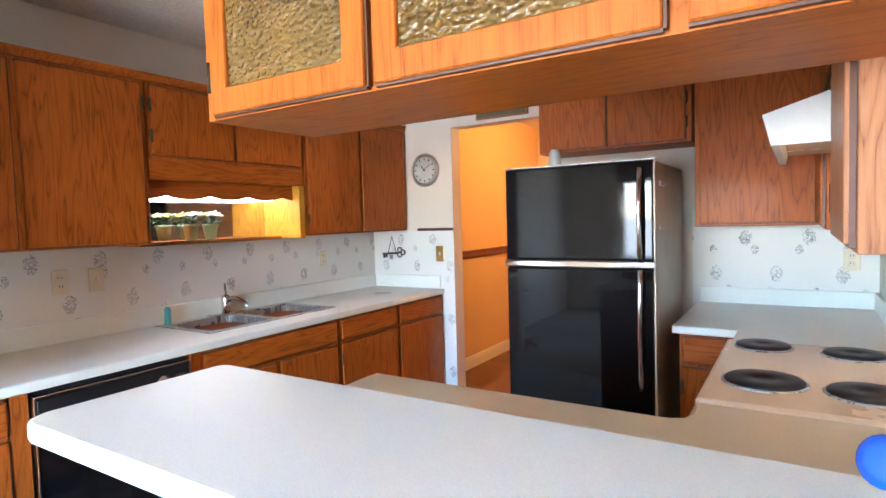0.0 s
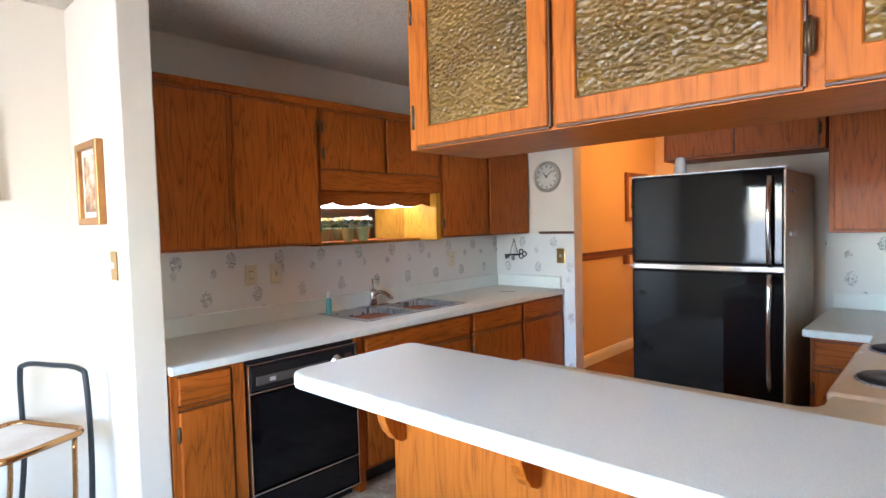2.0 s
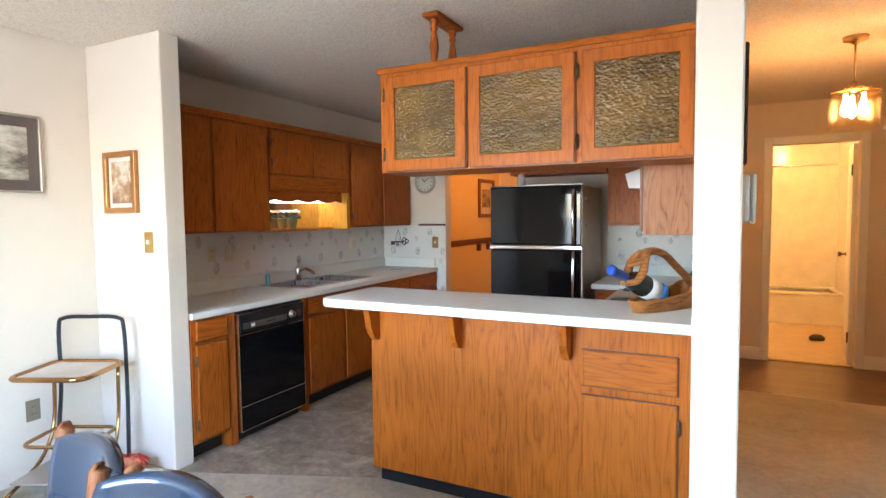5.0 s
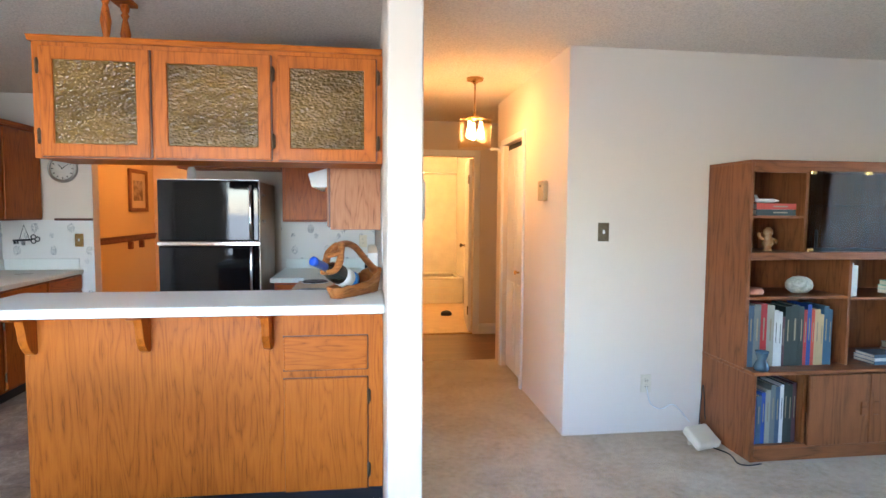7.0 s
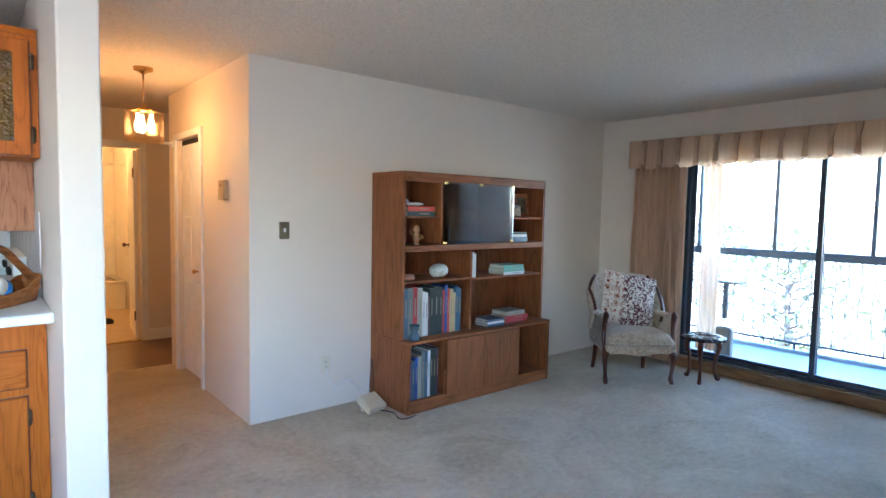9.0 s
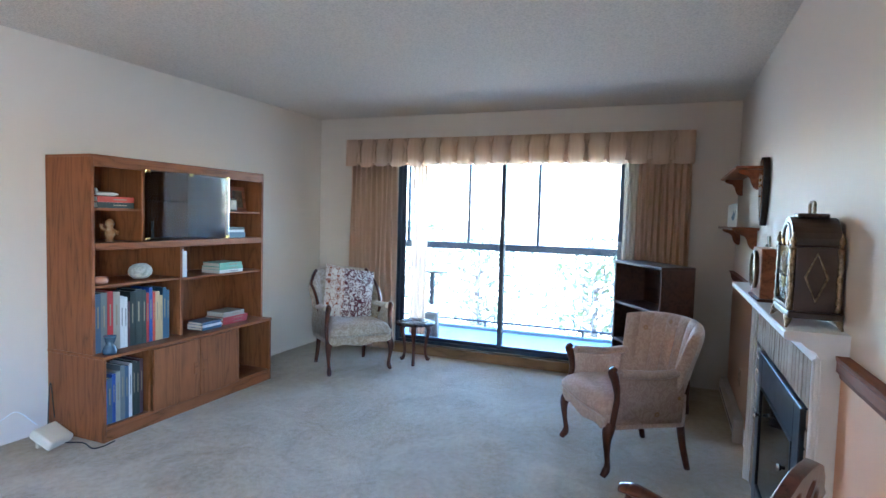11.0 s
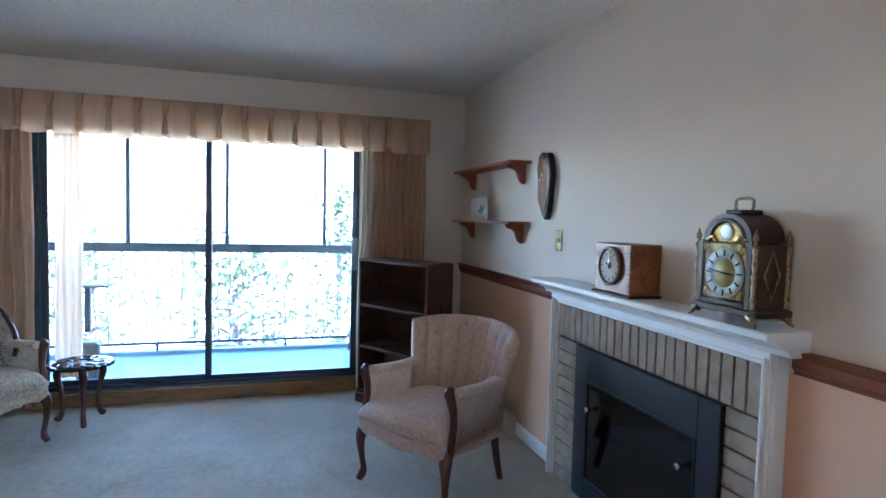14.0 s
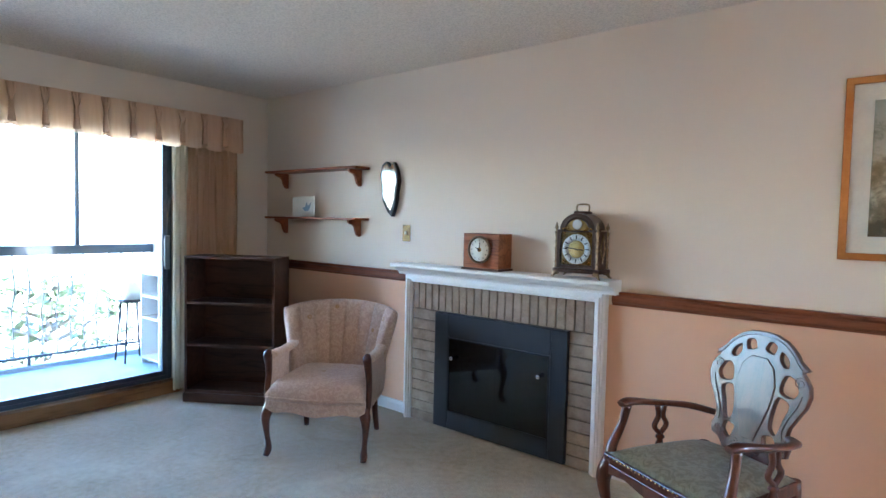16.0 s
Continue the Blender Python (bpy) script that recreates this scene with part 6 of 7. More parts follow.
        vs = part("arm_vase", lathe(bmesh.new(), [(0.018, 0.435), (0.011, 0.46), (0.020, 0.472), (0.011, 0.487)], pose(sx * 0.258, 0.03, 0), 12), mahogany, ob)
        for q in (-1, 1):
            part("arm_loop", tube(bmesh.new(), smooth_line([(sx * 0.258, 0.03, 0.487), (sx * 0.258, 0.03 + q * 0.032, 0.528), (sx * 0.258, 0.03 + q * 0.012, 0.575), (sx * 0.258, 0.03 + q * 0.020, 0.625)]), 0.011, 8), mahogany, vs)
        wood_leg(ob, [(sx * 0.255, -0.215, 0.42), (sx * 0.275, -0.240, 0.32), (sx * 0.262, -0.228, 0.18), (sx * 0.258, -0.225, 0.07), (sx * 0.268, -0.250, 0.012)], [0.034, 0.034, 0.024, 0.017, 0.017, 0.024, 0.017])
        wood_leg(ob, [(sx * 0.20, 0.22, 0.44), (sx * 0.205, 0.235, 0.22), (sx * 0.215, 0.285, 0.0)], [0.022, 0.019, 0.016])
    sr = [(-0.275, -0.245), (0.275, -0.245), (0.215, 0.235), (-0.215, 0.235)]
    part("seat_frame", prism(bmesh.new(), sr, pose(0, 0, 0.385), 0.055, 0.006), mahogany, ob)
    part("front_apron", prism(bmesh.new(), [(-0.25, 0.40), (0.25, 0.40), (0.25, 0.35), (0.15, 0.365), (0.06, 0.345), (0.0, 0.33), (-0.06, 0.345), (-0.15, 0.365), (-0.25, 0.35)], pose(0, -0.225, 0, 90), 0.022, 0.003), mahogany, ob)
    s = grid_sheet(bmesh.new(), 16, 16, lambda u, v: Vector(((2 * u - 1) * (0.262 - 0.055 * v), -0.235 + 0.455 * v, 0.440 + 0.050 * ((1 - (2 * u - 1) ** 4) * (1 - (2 * v - 1) ** 4)) ** 0.6)))
    bmesh.ops.solidify(s, geom=s.faces[:], thickness=0.012)
    seat = part("seat", s, olive_damask, ob, "olive and gold brocade seat")
    nl = bmesh.new()
    for k in range(26):
        lathe(nl, [(0.006, 0), (0.004, 0.004), (0, 0.005)], pose(-0.25 + 0.02 * k, -0.246, 0.432, 90), 6)
    part("nail_heads", nl, brass, seat, "row of brass nail heads")
    return ob


carved_chair(pose(2.65, -0.935, 0, 0, 0, 153.6) @ Matrix.Diagonal((1.035, 1.10, 0.927, 1)))


def dining_chair(m):
    ob = thing("dining_chair", m, "dining chair with a glossy blue-black vinyl backrest and teak uprights", "chair", "dining chairs")
    b = grid_sheet(bmesh.new(), 20, 8, lambda u, v: Vector(((2 * u - 1) * (0.225 - 0.02 * (2 * v - 1) ** 2), 0.235 + 0.05 * math.cos((2 * u - 1) * 1.4) + 0.03 * v, 0.585 + v * (0.215 - 0.035 * (2 * u - 1) ** 2))))
    bmesh.ops.recalc_face_normals(b, faces=b.faces[:])
    bmesh.ops.solidify(b, geom=b.faces[:], thickness=0.035)
    part("backrest", b, leather, ob)
    part("seat", B(-0.22, 0.22, -0.22, 0.21, 0.425, 0.475, 0.02, 3), leather, ob)
    part("seat_frame", B(-0.20, 0.20, -0.20, 0.20, 0.375, 0.426, 0.005), teak_h, ob)
    for sx in (-1, 1):
        part("back_leg", tube(bmesh.new(), smooth_line([(sx * 0.20, 0.26, 0.0), (sx * 0.205, 0.215, 0.30), (sx * 0.210, 0.225, 0.50), (sx * 0.238, 0.262, 0.66), (sx * 0.240, 0.280, 0.768), (sx * 0.238, 0.283, 0.782)]), [0.016, 0.020, 0.020, 0.024, 0.025, 0.012], 12), teak, ob)
        part("front_leg", tube(bmesh.new(), [(sx * 0.195, -0.20, 0), (sx * 0.195, -0.185, 0.40)], [0.014, 0.020], 12), teak, ob)
    return ob


dc = dining_chair(pose(-0.055, 0.12, 0, 0, 0, -12))
copy_thing(dc, pose(0.415, 0.045, 0, 0, 0, 4))

# ---- dark angled shelf unit ----
su = thing("corner_bookcase", pose(6.145, -0.560, 0, 0, 0, 212.7), "empty dark walnut bookcase standing across the corner", "bookcase")
w, d, h = 0.69, 0.27, 1.06
for x in (0, w - 0.02):
    part("side", B(x, x + 0.02, 0, d, 0, h, 0.002), walnut, su)
part("top", B(0.0, w, -0.004, d, h, h + 0.02, 0.002), walnut, su)
part("back", B(0.02, w - 0.02, d - 0.008, d, 0.07, h), walnut, su)
for z in (0.07, 0.415, 0.725):
    part("shelf", B(0.02, w - 0.02, 0.002, d - 0.008, z, z + 0.022, 0.002), walnut, su)
part("plinth", B(-0.008, w + 0.008, -0.012, d, 0.0, 0.07, 0.004), walnut, su)

# ---- wall unit ----
wu = thing("wall_unit", pose(3.55, 2.09, 0), "teak wall unit with open shelves, a glass cabinet and base doors", "bookcase")
W_, BH = 1.51, 0.52
for x in (0, W_ - 0.022):
    part("base_side", B(x, x + 0.022, 0.0, 0.49, 0, BH - 0.02, 0.002), teak, wu)
    part("upper_side", B(x, x + 0.022, 0.09, 0.49, BH, 1.70, 0.002), teak, wu)
part("base_top", B(-0.004, W_ + 0.004, -0.004, 0.49, BH - 0.02, BH, 0.003), teak_h, wu)
part("base_bottom", B(0.022, W_ - 0.022, 0.01, 0.48, 0.07, 0.09), teak_h, wu)
part("plinth", B(0.022, W_ - 0.022, 0.006, 0.04, 0, 0.07), teak_h, wu)
part("back_panel", B(0.022, W_ - 0.022, 0.478, 0.488, 0.07, 1.68), teak, wu)
part("unit_top", B(0, W_, 0.09, 0.49, 1.70, 1.715, 0.002), teak_h, wu)
part("header", B(0.022, W_ - 0.022, 0.092, 0.11, 1.645, 1.70), teak_h, wu)
for x in (0.33, 1.135):
    part("divider", B(x, x + 0.018, 0.02, 0.478, 0.09, BH - 0.02), teak, wu)
    part("divider", B(x + (0.02 if x < 1 else -0.05), x + (0.038 if x < 1 else -0.032), 0.10, 0.478, 1.19, 1.70), teak, wu)
part("middle_shelf", B(0.022, W_ - 0.022, 0.088, 0.478, 1.145, 1.19, 0.003), teak_h, wu)
part("divider", B(0.655, 0.673, 0.095, 0.478, BH, 1.145), teak, wu)
part("shelf", B(0.022, 0.655, 0.10, 0.478, 0.915, 0.932, 0.002), teak_h, wu)
part("shelf", B(0.673, W_ - 0.022, 0.10, 0.478, 0.905, 0.922, 0.002), teak_h, wu)
part("shelf", B(0.022, 0.35, 0.11, 0.478, 1.385, 1.40, 0.002), teak_h, wu)
part("shelf", B(1.103, W_ - 0.022, 0.11, 0.478, 1.385, 1.40, 0.002), teak_h, wu)
part("glass_shelf", B(0.37, 1.085, 0.14, 0.47, 1.455, 1.463), pane_glass, wu)
for x0, x1, kx in ((0.352, 0.738, 0.70), (0.742, 1.131, 0.78)):
    d = part("base_door", B(x0, x1, -0.004, 0.016, 0.082, 0.492, 0.003), teak, wu)
    part("pull", B(kx - 0.018, kx + 0.018, -0.010, -0.002, 0.25, 0.33, 0.003), teak_h, d)
gd = part("glass_door", B(0.36, 1.10, 0.078, 0.084, 1.195, 1.655), smoke_glass, wu, "smoked glass door with bright clips")
gd.visible_shadow = False
for x in (0.375, 0.73, 1.085):
    for z in (1.205, 1.645):
        if x != 0.73 or z > 1.5:
            part("clip", B(x - 0.018, x + 0.018, 0.070, 0.088, z - 0.010, z + 0.010, 0.002), brass, gd)
part("glass_edge", B(1.094, 1.102, 0.076, 0.086, 1.195, 1.655), chrome, gd)
part("lock_pull", tube(bmesh.new(), [(0.405, 0.070, 1.215), (0.405, 0.070, 1.32)], 0.008, 8), black_satin, gd)

PAGES = plain("book_pages", (0.62, 0.56, 0.44), rough=0.8)
COVERS = {}


def cover(c):
    if c not in COVERS:
        COVERS[c] = plain("book_cover", c, rough=0.4, bump=0.05)
    return COVERS[c]


def book(m, w, h, d, c, label, group):
    """Upright book: spine w wide to -y, h high, d deep."""
    ob = thing("book", m, label, "book", group)
    part("cover", box(box(B(0, 0.003, 0, d, 0, h), w - 0.003, w, 0, d, 0, h), 0.003, w - 0.003, 0, 0.004, 0, h), cover(c), ob)
    part("page_block", B(0.003, w - 0.003, 0.004, d - 0.004, 0.003, h - 0.004), PAGES, ob)
    if h > 0.2:
        part("spine_lettering", B(w * 0.40, w * 0.60, -0.0012, 0.0, h * 0.42, h * 0.78), cover((0.26, 0.21, 0.13)) if sum(c) < 1 else cover((0.14, 0.15, 0.14)), ob)
    return ob


NAMED = {(0.05, 0.09, 0.14): "blue", (0.14, 0.15, 0.14): "grey", (0.35, 0.02, 0.02): "red", (0.30, 0.28, 0.22): "beige", (0.60, 0.58, 0.55): "white", (0.08, 0.03, 0.04): "maroon", (0.02, 0.03, 0.025): "black", (0.02, 0.06, 0.25): "royal blue", (0.45, 0.32, 0.15): "tan", (0.03, 0.08, 0.13): "navy", (0.50, 0.05, 0.02): "orange-red", (0.15, 0.35, 0.25): "green"}
C = list(NAMED)


def row(x, y, z, spec, group):
    for w, h, k in spec:
        book(pose(x, y, z), w, h, 0.17, C[k], f"{NAMED[C[k]]} hardback standing in the wall unit", group)
        x += w + 0.0015


row(3.585, 2.20, 0.52, [(0.034, 0.36, 0), (0.042, 0.365, 1), (0.038, 0.37, 2), (0.045, 0.36, 3), (0.026, 0.33, 4), (0.024, 0.32, 4), (0.016, 0.29, 5), (0.036, 0.35, 6), (0.050, 0.36, 6), (0.030, 0.35, 6), (0.020, 0.33, 2), (0.026, 0.36, 7), (0.020, 0.33, 10), (0.034, 0.33, 8), (0.022, 0.30, 8), (0.030, 0.35, 9), (0.022, 0.33, 9)], "books on the long shelf")
row(3.582, 2.13, 0.09, [(0.024, 0.27, 7), (0.030, 0.28, 0), (0.022, 0.30, 7), (0.030, 0.31, 3), (0.030, 0.34, 1), (0.026, 0.33, 0), (0.022, 0.34, 4), (0.026, 0.35, 6), (0.026, 0.34, 6), (0.024, 0.35, 5)], "books in the base cubby")
row(4.235, 2.22, 0.922, [(0.030, 0.20, 4), (0.028, 0.185, 4)], "books beside the divider")
book(pose(4.228, 2.21, 0.52), 0.016, 0.23, 0.17, C[5], "maroon hardback standing in the wall unit", "books beside the divider")


def stack(x, y, z, spec, group):
    for w, h, dd, k in spec:
        book(pose(x, y, z) @ pose(0, 0, h, 0, 90, 0) @ pose(0, 0, 0), h, w, dd, C[k], f"{NAMED[C[k]]} book lying in a stack", group)
        z += h + 0.001


stack(4.59, 2.20, 0.922, [(0.25, 0.024, 0.18, 4), (0.25, 0.024, 0.18, 11), (0.24, 0.030, 0.17, 11)], "stacked books on the right shelf")
stack(4.62, 2.19, 0.52, [(0.26, 0.026, 0.18, 2), (0.27, 0.030, 0.18, 2), (0.23, 0.036, 0.17, 3)], "stacked books on the base top")
stack(4.38, 2.16, 0.52, [(0.19, 0.020, 0.15, 9), (0.19, 0.018, 0.15, 4), (0.18, 0.020, 0.14, 0)], "stacked books by the divider")
stack(3.62, 2.22, 1.40, [(0.25, 0.035, 0.17, 6), (0.25, 0.034, 0.17, 10)], "stacked books in the top cubby")
stack(4.69, 2.22, 1.19, [(0.20, 0.045, 0.15, 0), (0.19, 0.018, 0.15, 4), (0.19, 0.018, 0.15, 6)], "stacked boxes under the cubby shelf")

plane = thing("model_airplane", pose(3.72, 2.27, 1.469, 0, 0, 8), "small white model airplane on the books", "ornament")
part("fuselage", lathe(bmesh.new(), [(0, -0.085), (0.010, -0.075), (0.012, 0.0), (0.011, 0.05), (0.004, 0.085), (0, 0.09)], pose(0, 0, 0.018, 0, 90, 0), 12), white_plastic, plane)
part("wing", prism(bmesh.new(), [(-0.02, -0.08), (0.0, -0.08), (0.025, 0), (0.0, 0.08), (-0.02, 0.08), (-0.01, 0)], pose(0, 0, 0.012), 0.003), white_plastic, plane)
part("tail_fin", prism(bmesh.new(), [(-0.085, 0.02), (-0.055, 0.02), (-0.075, 0.05), (-0.09, 0.05)], pose(0, 0.0015, 0, 90), 0.003), white_plastic, plane)
fig = bmesh.new()
lathe(fig, [(0.030, 0), (0.022, 0.01), (0.020, 0.02), (0.034, 0.045), (0.030, 0.075), (0.018, 0.088), (0.028, 0.105), (0.026, 0.125), (0.012, 0.14), (0, 0.143)], None, 16)
tube(fig, smooth_line([(-0.03, 0, 0.07), (-0.055, 0, 0.085), (-0.06, 0, 0.11)]), 0.009, 8), tube(fig, smooth_line([(0.03, 0, 0.07), (0.055, 0, 0.06), (0.05, 0, 0.04)]), 0.009, 8)
single("figurine", fig, plain("mottled_gold_ceramic", (0.30, 0.12, 0.035), (0.42, 0.26, 0.12), scale=30, rough=0.25), pose(3.76, 2.30, 1.19), "small glazed gold-brown figurine", "ornament")
single("patchwork_egg", lathe(bmesh.new(), [(0.0, 0), (0.035, 0.006), (0.058, 0.03), (0.062, 0.055), (0.055, 0.08), (0.034, 0.10), (0, 0.107)], Matrix.Diagonal((1.35, 0.9, 1, 1)), 24), plain("pieced_silver_shell", (0.62, 0.60, 0.52), (0.25, 0.27, 0.22), scale=38, rough=0.3), pose(3.98, 2.30, 0.932), "silvery pieced ornamental egg", "ornament")
single("rose_stone", lathe(bmesh.new(), [(0, 0), (0.04, 0.005), (0.048, 0.025), (0.035, 0.05), (0, 0.055)], Matrix.Diagonal((1.2, 0.8, 0.9, 1)), 10), plain("pink_mineral", (0.45, 0.20, 0.12), rough=0.4, bump=0.6), pose(3.66, 2.26, 0.932), "small rough lump of rose mineral", "ornament")
fr2 = thing("photo_frame", pose(4.92, 2.32, 1.40, -8), "wooden photo frame leaning in the cubby", "picture frame")
part("frame", box(box(box(B(-0.09, -0.06, -0.008, 0.008, 0, 0.20), 0.06, 0.09, -0.008, 0.008, 0, 0.20), -0.06, 0.06, -0.008, 0.008, 0, 0.03), -0.06, 0.06, -0.008, 0.008, 0.17, 0.20), cherry, fr2)
part("photo", B(-0.06, 0.06, -0.002, 0.004, 0.03, 0.17), plain("dark_photo", (0.05, 0.04, 0.03), (0.18, 0.13, 0.08), scale=20, rough=0.2), fr2)
single("small_box", B(-0.06, 0.06, -0.05, 0.05, 0, 0.10, 0.02, 3), plain("dark_gold_box", (0.12, 0.08, 0.03), (0.25, 0.17, 0.06), scale=25, rough=0.35), pose(4.76, 2.28, 1.40), "rounded dark gold trinket box", "box")
single("glass_candle_jar", lathe(bmesh.new(), [(0.040, 0), (0.042, 0.02), (0.030, 0.05), (0.022, 0.06), (0.034, 0.10), (0.036, 0.11), (0.032, 0.105), (0.018, 0.06), (0, 0.055)], None, 20), plain("blue_glass", (0.05, 0.09, 0.13), rough=0.06, bump=0), pose(3.63, 2.135, 0.52), "small blue glass jar on the base ledge", "ornament")

rt = thing("modem", pose(3.40, 2.34, 0.0, 0, 0, 14), "cream modem propped on the carpet beside the wall unit", "modem")
part("case", B(-0.085, 0.085, -0.075, 0.075, 0.0, 0.055, 0.014, 2), ivory, rt).matrix_local = pose(0.0, 0.0, 0.038, 30)
part("foot", B(-0.05, 0.05, 0.03, 0.05, 0.0, 0.06, 0.004), ivory, rt)
cb = bmesh.new()
tube(cb, smooth_line([(3.17, NY - 0.012, 0.30), (3.19, NY - 0.03, 0.20), (3.26, NY - 0.03, 0.16), (3.34, NY - 0.05, 0.19), (3.38, 2.42, 0.12)]), 0.0035, 6)
single("power_cable", cb, white_plastic, pose(0, 0, 0), "thin white cable from the outlet to the modem", "cable")
cb = bmesh.new()
tube(cb, smooth_line([(3.44, 2.30, 0.012), (3.50, 2.20, 0.006), (3.47, 2.08, 0.006), (3.52, 2.05, 0.006), (3.60, 2.06, 0.006)]), 0.004, 6)
tube(cb, smooth_line([(3.46, 2.45, 0.02), (3.50, 2.50, 0.20), (3.52, 2.51, 0.32), (3.535, 2.50, 0.10)]), 0.0035, 6)
single("modem_cable", cb, black_satin, pose(0, 0, 0), "thin dark cables behind the modem", "cable")
cb = bmesh.new()
tube(cb, smooth_line([(5.08, 2.40, 0.01), (5.16, 2.32, 0.006), (5.30, 2.36, 0.006), (5.28, 2.45, 0.006), (5.16, 2.42, 0.006), (5.10, 2.52, 0.04)]), 0.004, 6)
single("loose_cable", cb, black_satin, pose(0, 0, 0), "loop of black cable on the carpet", "cable")

# ---- balcony door, drapes ----
win = tagged(thing("window_1", pose(0, 0, 0), "dark framed sliding glass balcony door", "window"), kind="structure")
X0, X1, Y0, Y1, Z0, Z1 = 6.452, 6.522, -0.615, 1.625, 0.105, 2.08
part("sill_board", B(6.40, 6.60, -0.66, 1.68, 0.0, 0.095, 0.004), sill_wood, win, "stained wooden sill board")
fr = B(X0, X1, Y0, Y0 + 0.035, Z0, Z1, 0.003)
box(fr, X0, X1, Y1 - 0.035, Y1, Z0, Z1, 0.003), box(fr, X0, X1, Y0 + 0.035, Y1 - 0.035, Z0, Z0 + 0.030, 0.003), box(fr, X0, X1, Y0 + 0.035, Y1 - 0.035, Z1 - 0.05, Z1, 0.003)
part("window_frame", fr, dark_frame, win)
for y0, y1, x in ((Y0 + 0.030, 0.535, 6.458), (0.49, Y1 - 0.030, 6.490)):
    s = B(x, x + 0.026, y0, y0 + 0.038, Z0 + 0.030, Z1 - 0.05, 0.003)
    box(s, x, x + 0.026, y1 - 0.042, y1, Z0 + 0.030, Z1 - 0.05, 0.003), box(s, x, x + 0.026, y0 + 0.038, y1 - 0.042, Z0 + 0.030, Z0 + 0.066, 0.003)
    sash = part("sliding_sash", s, dark_frame, win)
    pg = part("pane", B(x + 0.012, x + 0.018, y0 + 0.04, y1 - 0.04, Z0 + 0.062, Z1 - 0.05), pane_glass, sash)
    pg.visible_shadow = False
    if x < 6.47:
        part("pull_handle", box(B(x - 0.03, x, y0 + 0.004, y0 + 0.030, 0.98, 1.20, 0.004), x - 0.034, x - 0.026, y0 - 0.004, y0 + 0.036, 0.96, 1.22, 0.003), plain("grey_aluminium", (0.22, 0.25, 0.29), rough=0.4, metal=0.5), sash, "grey aluminium pull handle")
for dy, dz in ((0.0, 0.0), (0.055, -0.075), (-0.05, -0.08)):
    bf = bmesh.new()
    for s in (-1, 1):
        prism(bf, [(0, 0.002), (s * 0.022, 0.020), (s * 0.028, 0.006), (s * 0.016, -0.002), (s * 0.020, -0.016), (s * 0.008, -0.016), (0, -0.006)], pose(0, 0, 0, 90, 0, 90), 0.001)
    single("butterfly_decal", bf, plain("teal_decal", (0.10, 0.16, 0.17), rough=0.6), pose(6.464, -0.25 + dy, 1.55 + dz, 12 * dy / 0.05, 0, 0), "small teal butterfly sticker on the glass", "decal", "butterfly stickers")


def drape_sheet(y0, y1, z0, z1, folds, amp, x, material, name, label, seed=0):
    n_ = folds * 10
    rnd_ = random.Random(seed)
    ph = [rnd_.uniform(-0.5, 0.5) for _ in range(folds + 2)]
    def fn(u, v):
        k = u * folds
        a = amp * (0.7 + 0.3 * math.cos(ph[int(k)] * 4))
        return Vector((x + a * math.sin(k * 2 * math.pi + 0.4 * ph[int(k)] * (1 - v)) + 0.008 * math.sin(v * 5 + k), y0 + (y1 - y0) * u + 0.006 * math.sin(v * 7 + k * 2), z0 + (z1 - z0) * v))
    b = grid_sheet(bmesh.new(), n_, 14, fn)
    ob = thing(name, pose(0, 0, 0), label, "curtain")
    cl = part("cloth", b, material, ob)
    part("bottom_hem", grid_sheet(bmesh.new(), n_, 1, lambda u, v: fn(u, v * 0.045) + Vector((-0.003, 0, 0))), material, cl)
    part("heading_tape", grid_sheet(bmesh.new(), n_, 1, lambda u, v: fn(u, 0.965 + v * 0.035) + Vector((-0.003, 0, 0))), material, cl)
    return ob


drape_sheet(1.60, 2.14, 0.03, 1.98, 9, 0.034, 6.385, drape, "drape", "cream pleated drape drawn beside the balcony door", 3)
drape_sheet(-1.12, -0.70, 0.03, 1.98, 8, 0.034, 6.385, drape, "drape", "cream pleated drape drawn beside the balcony door", 5)
drape_sheet(-0.70, -0.585, 0.03, 1.98, 3, 0.020, 6.375, sheer, "drape_edge", "pale lining edge of the drawn drape", 6)
drape_sheet(1.40, 1.58, 0.14, 1.98, 4, 0.014, 6.70, drape, "balcony_curtain", "pale sheer curtain hanging on the balcony", 7)
tube_rod = tube(bmesh.new(), [(6.70, 1.30, 1.98), (6.70, 1.66, 1.98)], 0.008, 8)
single("curtain_rod", tube_rod, dark_frame, pose(0, 0, 0), "thin dark curtain rod on the balcony", "curtain rod")
va = thing("valance", pose(0, 0, 0), "cream pinch-pleated valance with a scalloped hem", "valance")
NP = 19
def pleat(u, v):
    k = u * NP
    f = abs((k % 1.0) - 0.5) * 2            # 1 at the pleat, 0 between
    puff = 0.048 * (1 - f ** 5) * (0.40 + 0.60 * (1 - v) ** 0.7) + 0.012 * math.sin(k * 2.4) * (1 - f) * (1 - v)
    hem = (0.022 + 0.006 * math.sin(int(k) * 2.7)) * (1 - f ** 3) * (1 - v)
    return Vector((6.315 - puff, -1.135 + 3.30 * u, 1.905 + 0.258 * v - hem))
part("pleated_skirt", grid_sheet(bmesh.new(), NP * 14, 10, pleat), valance_mat, va)
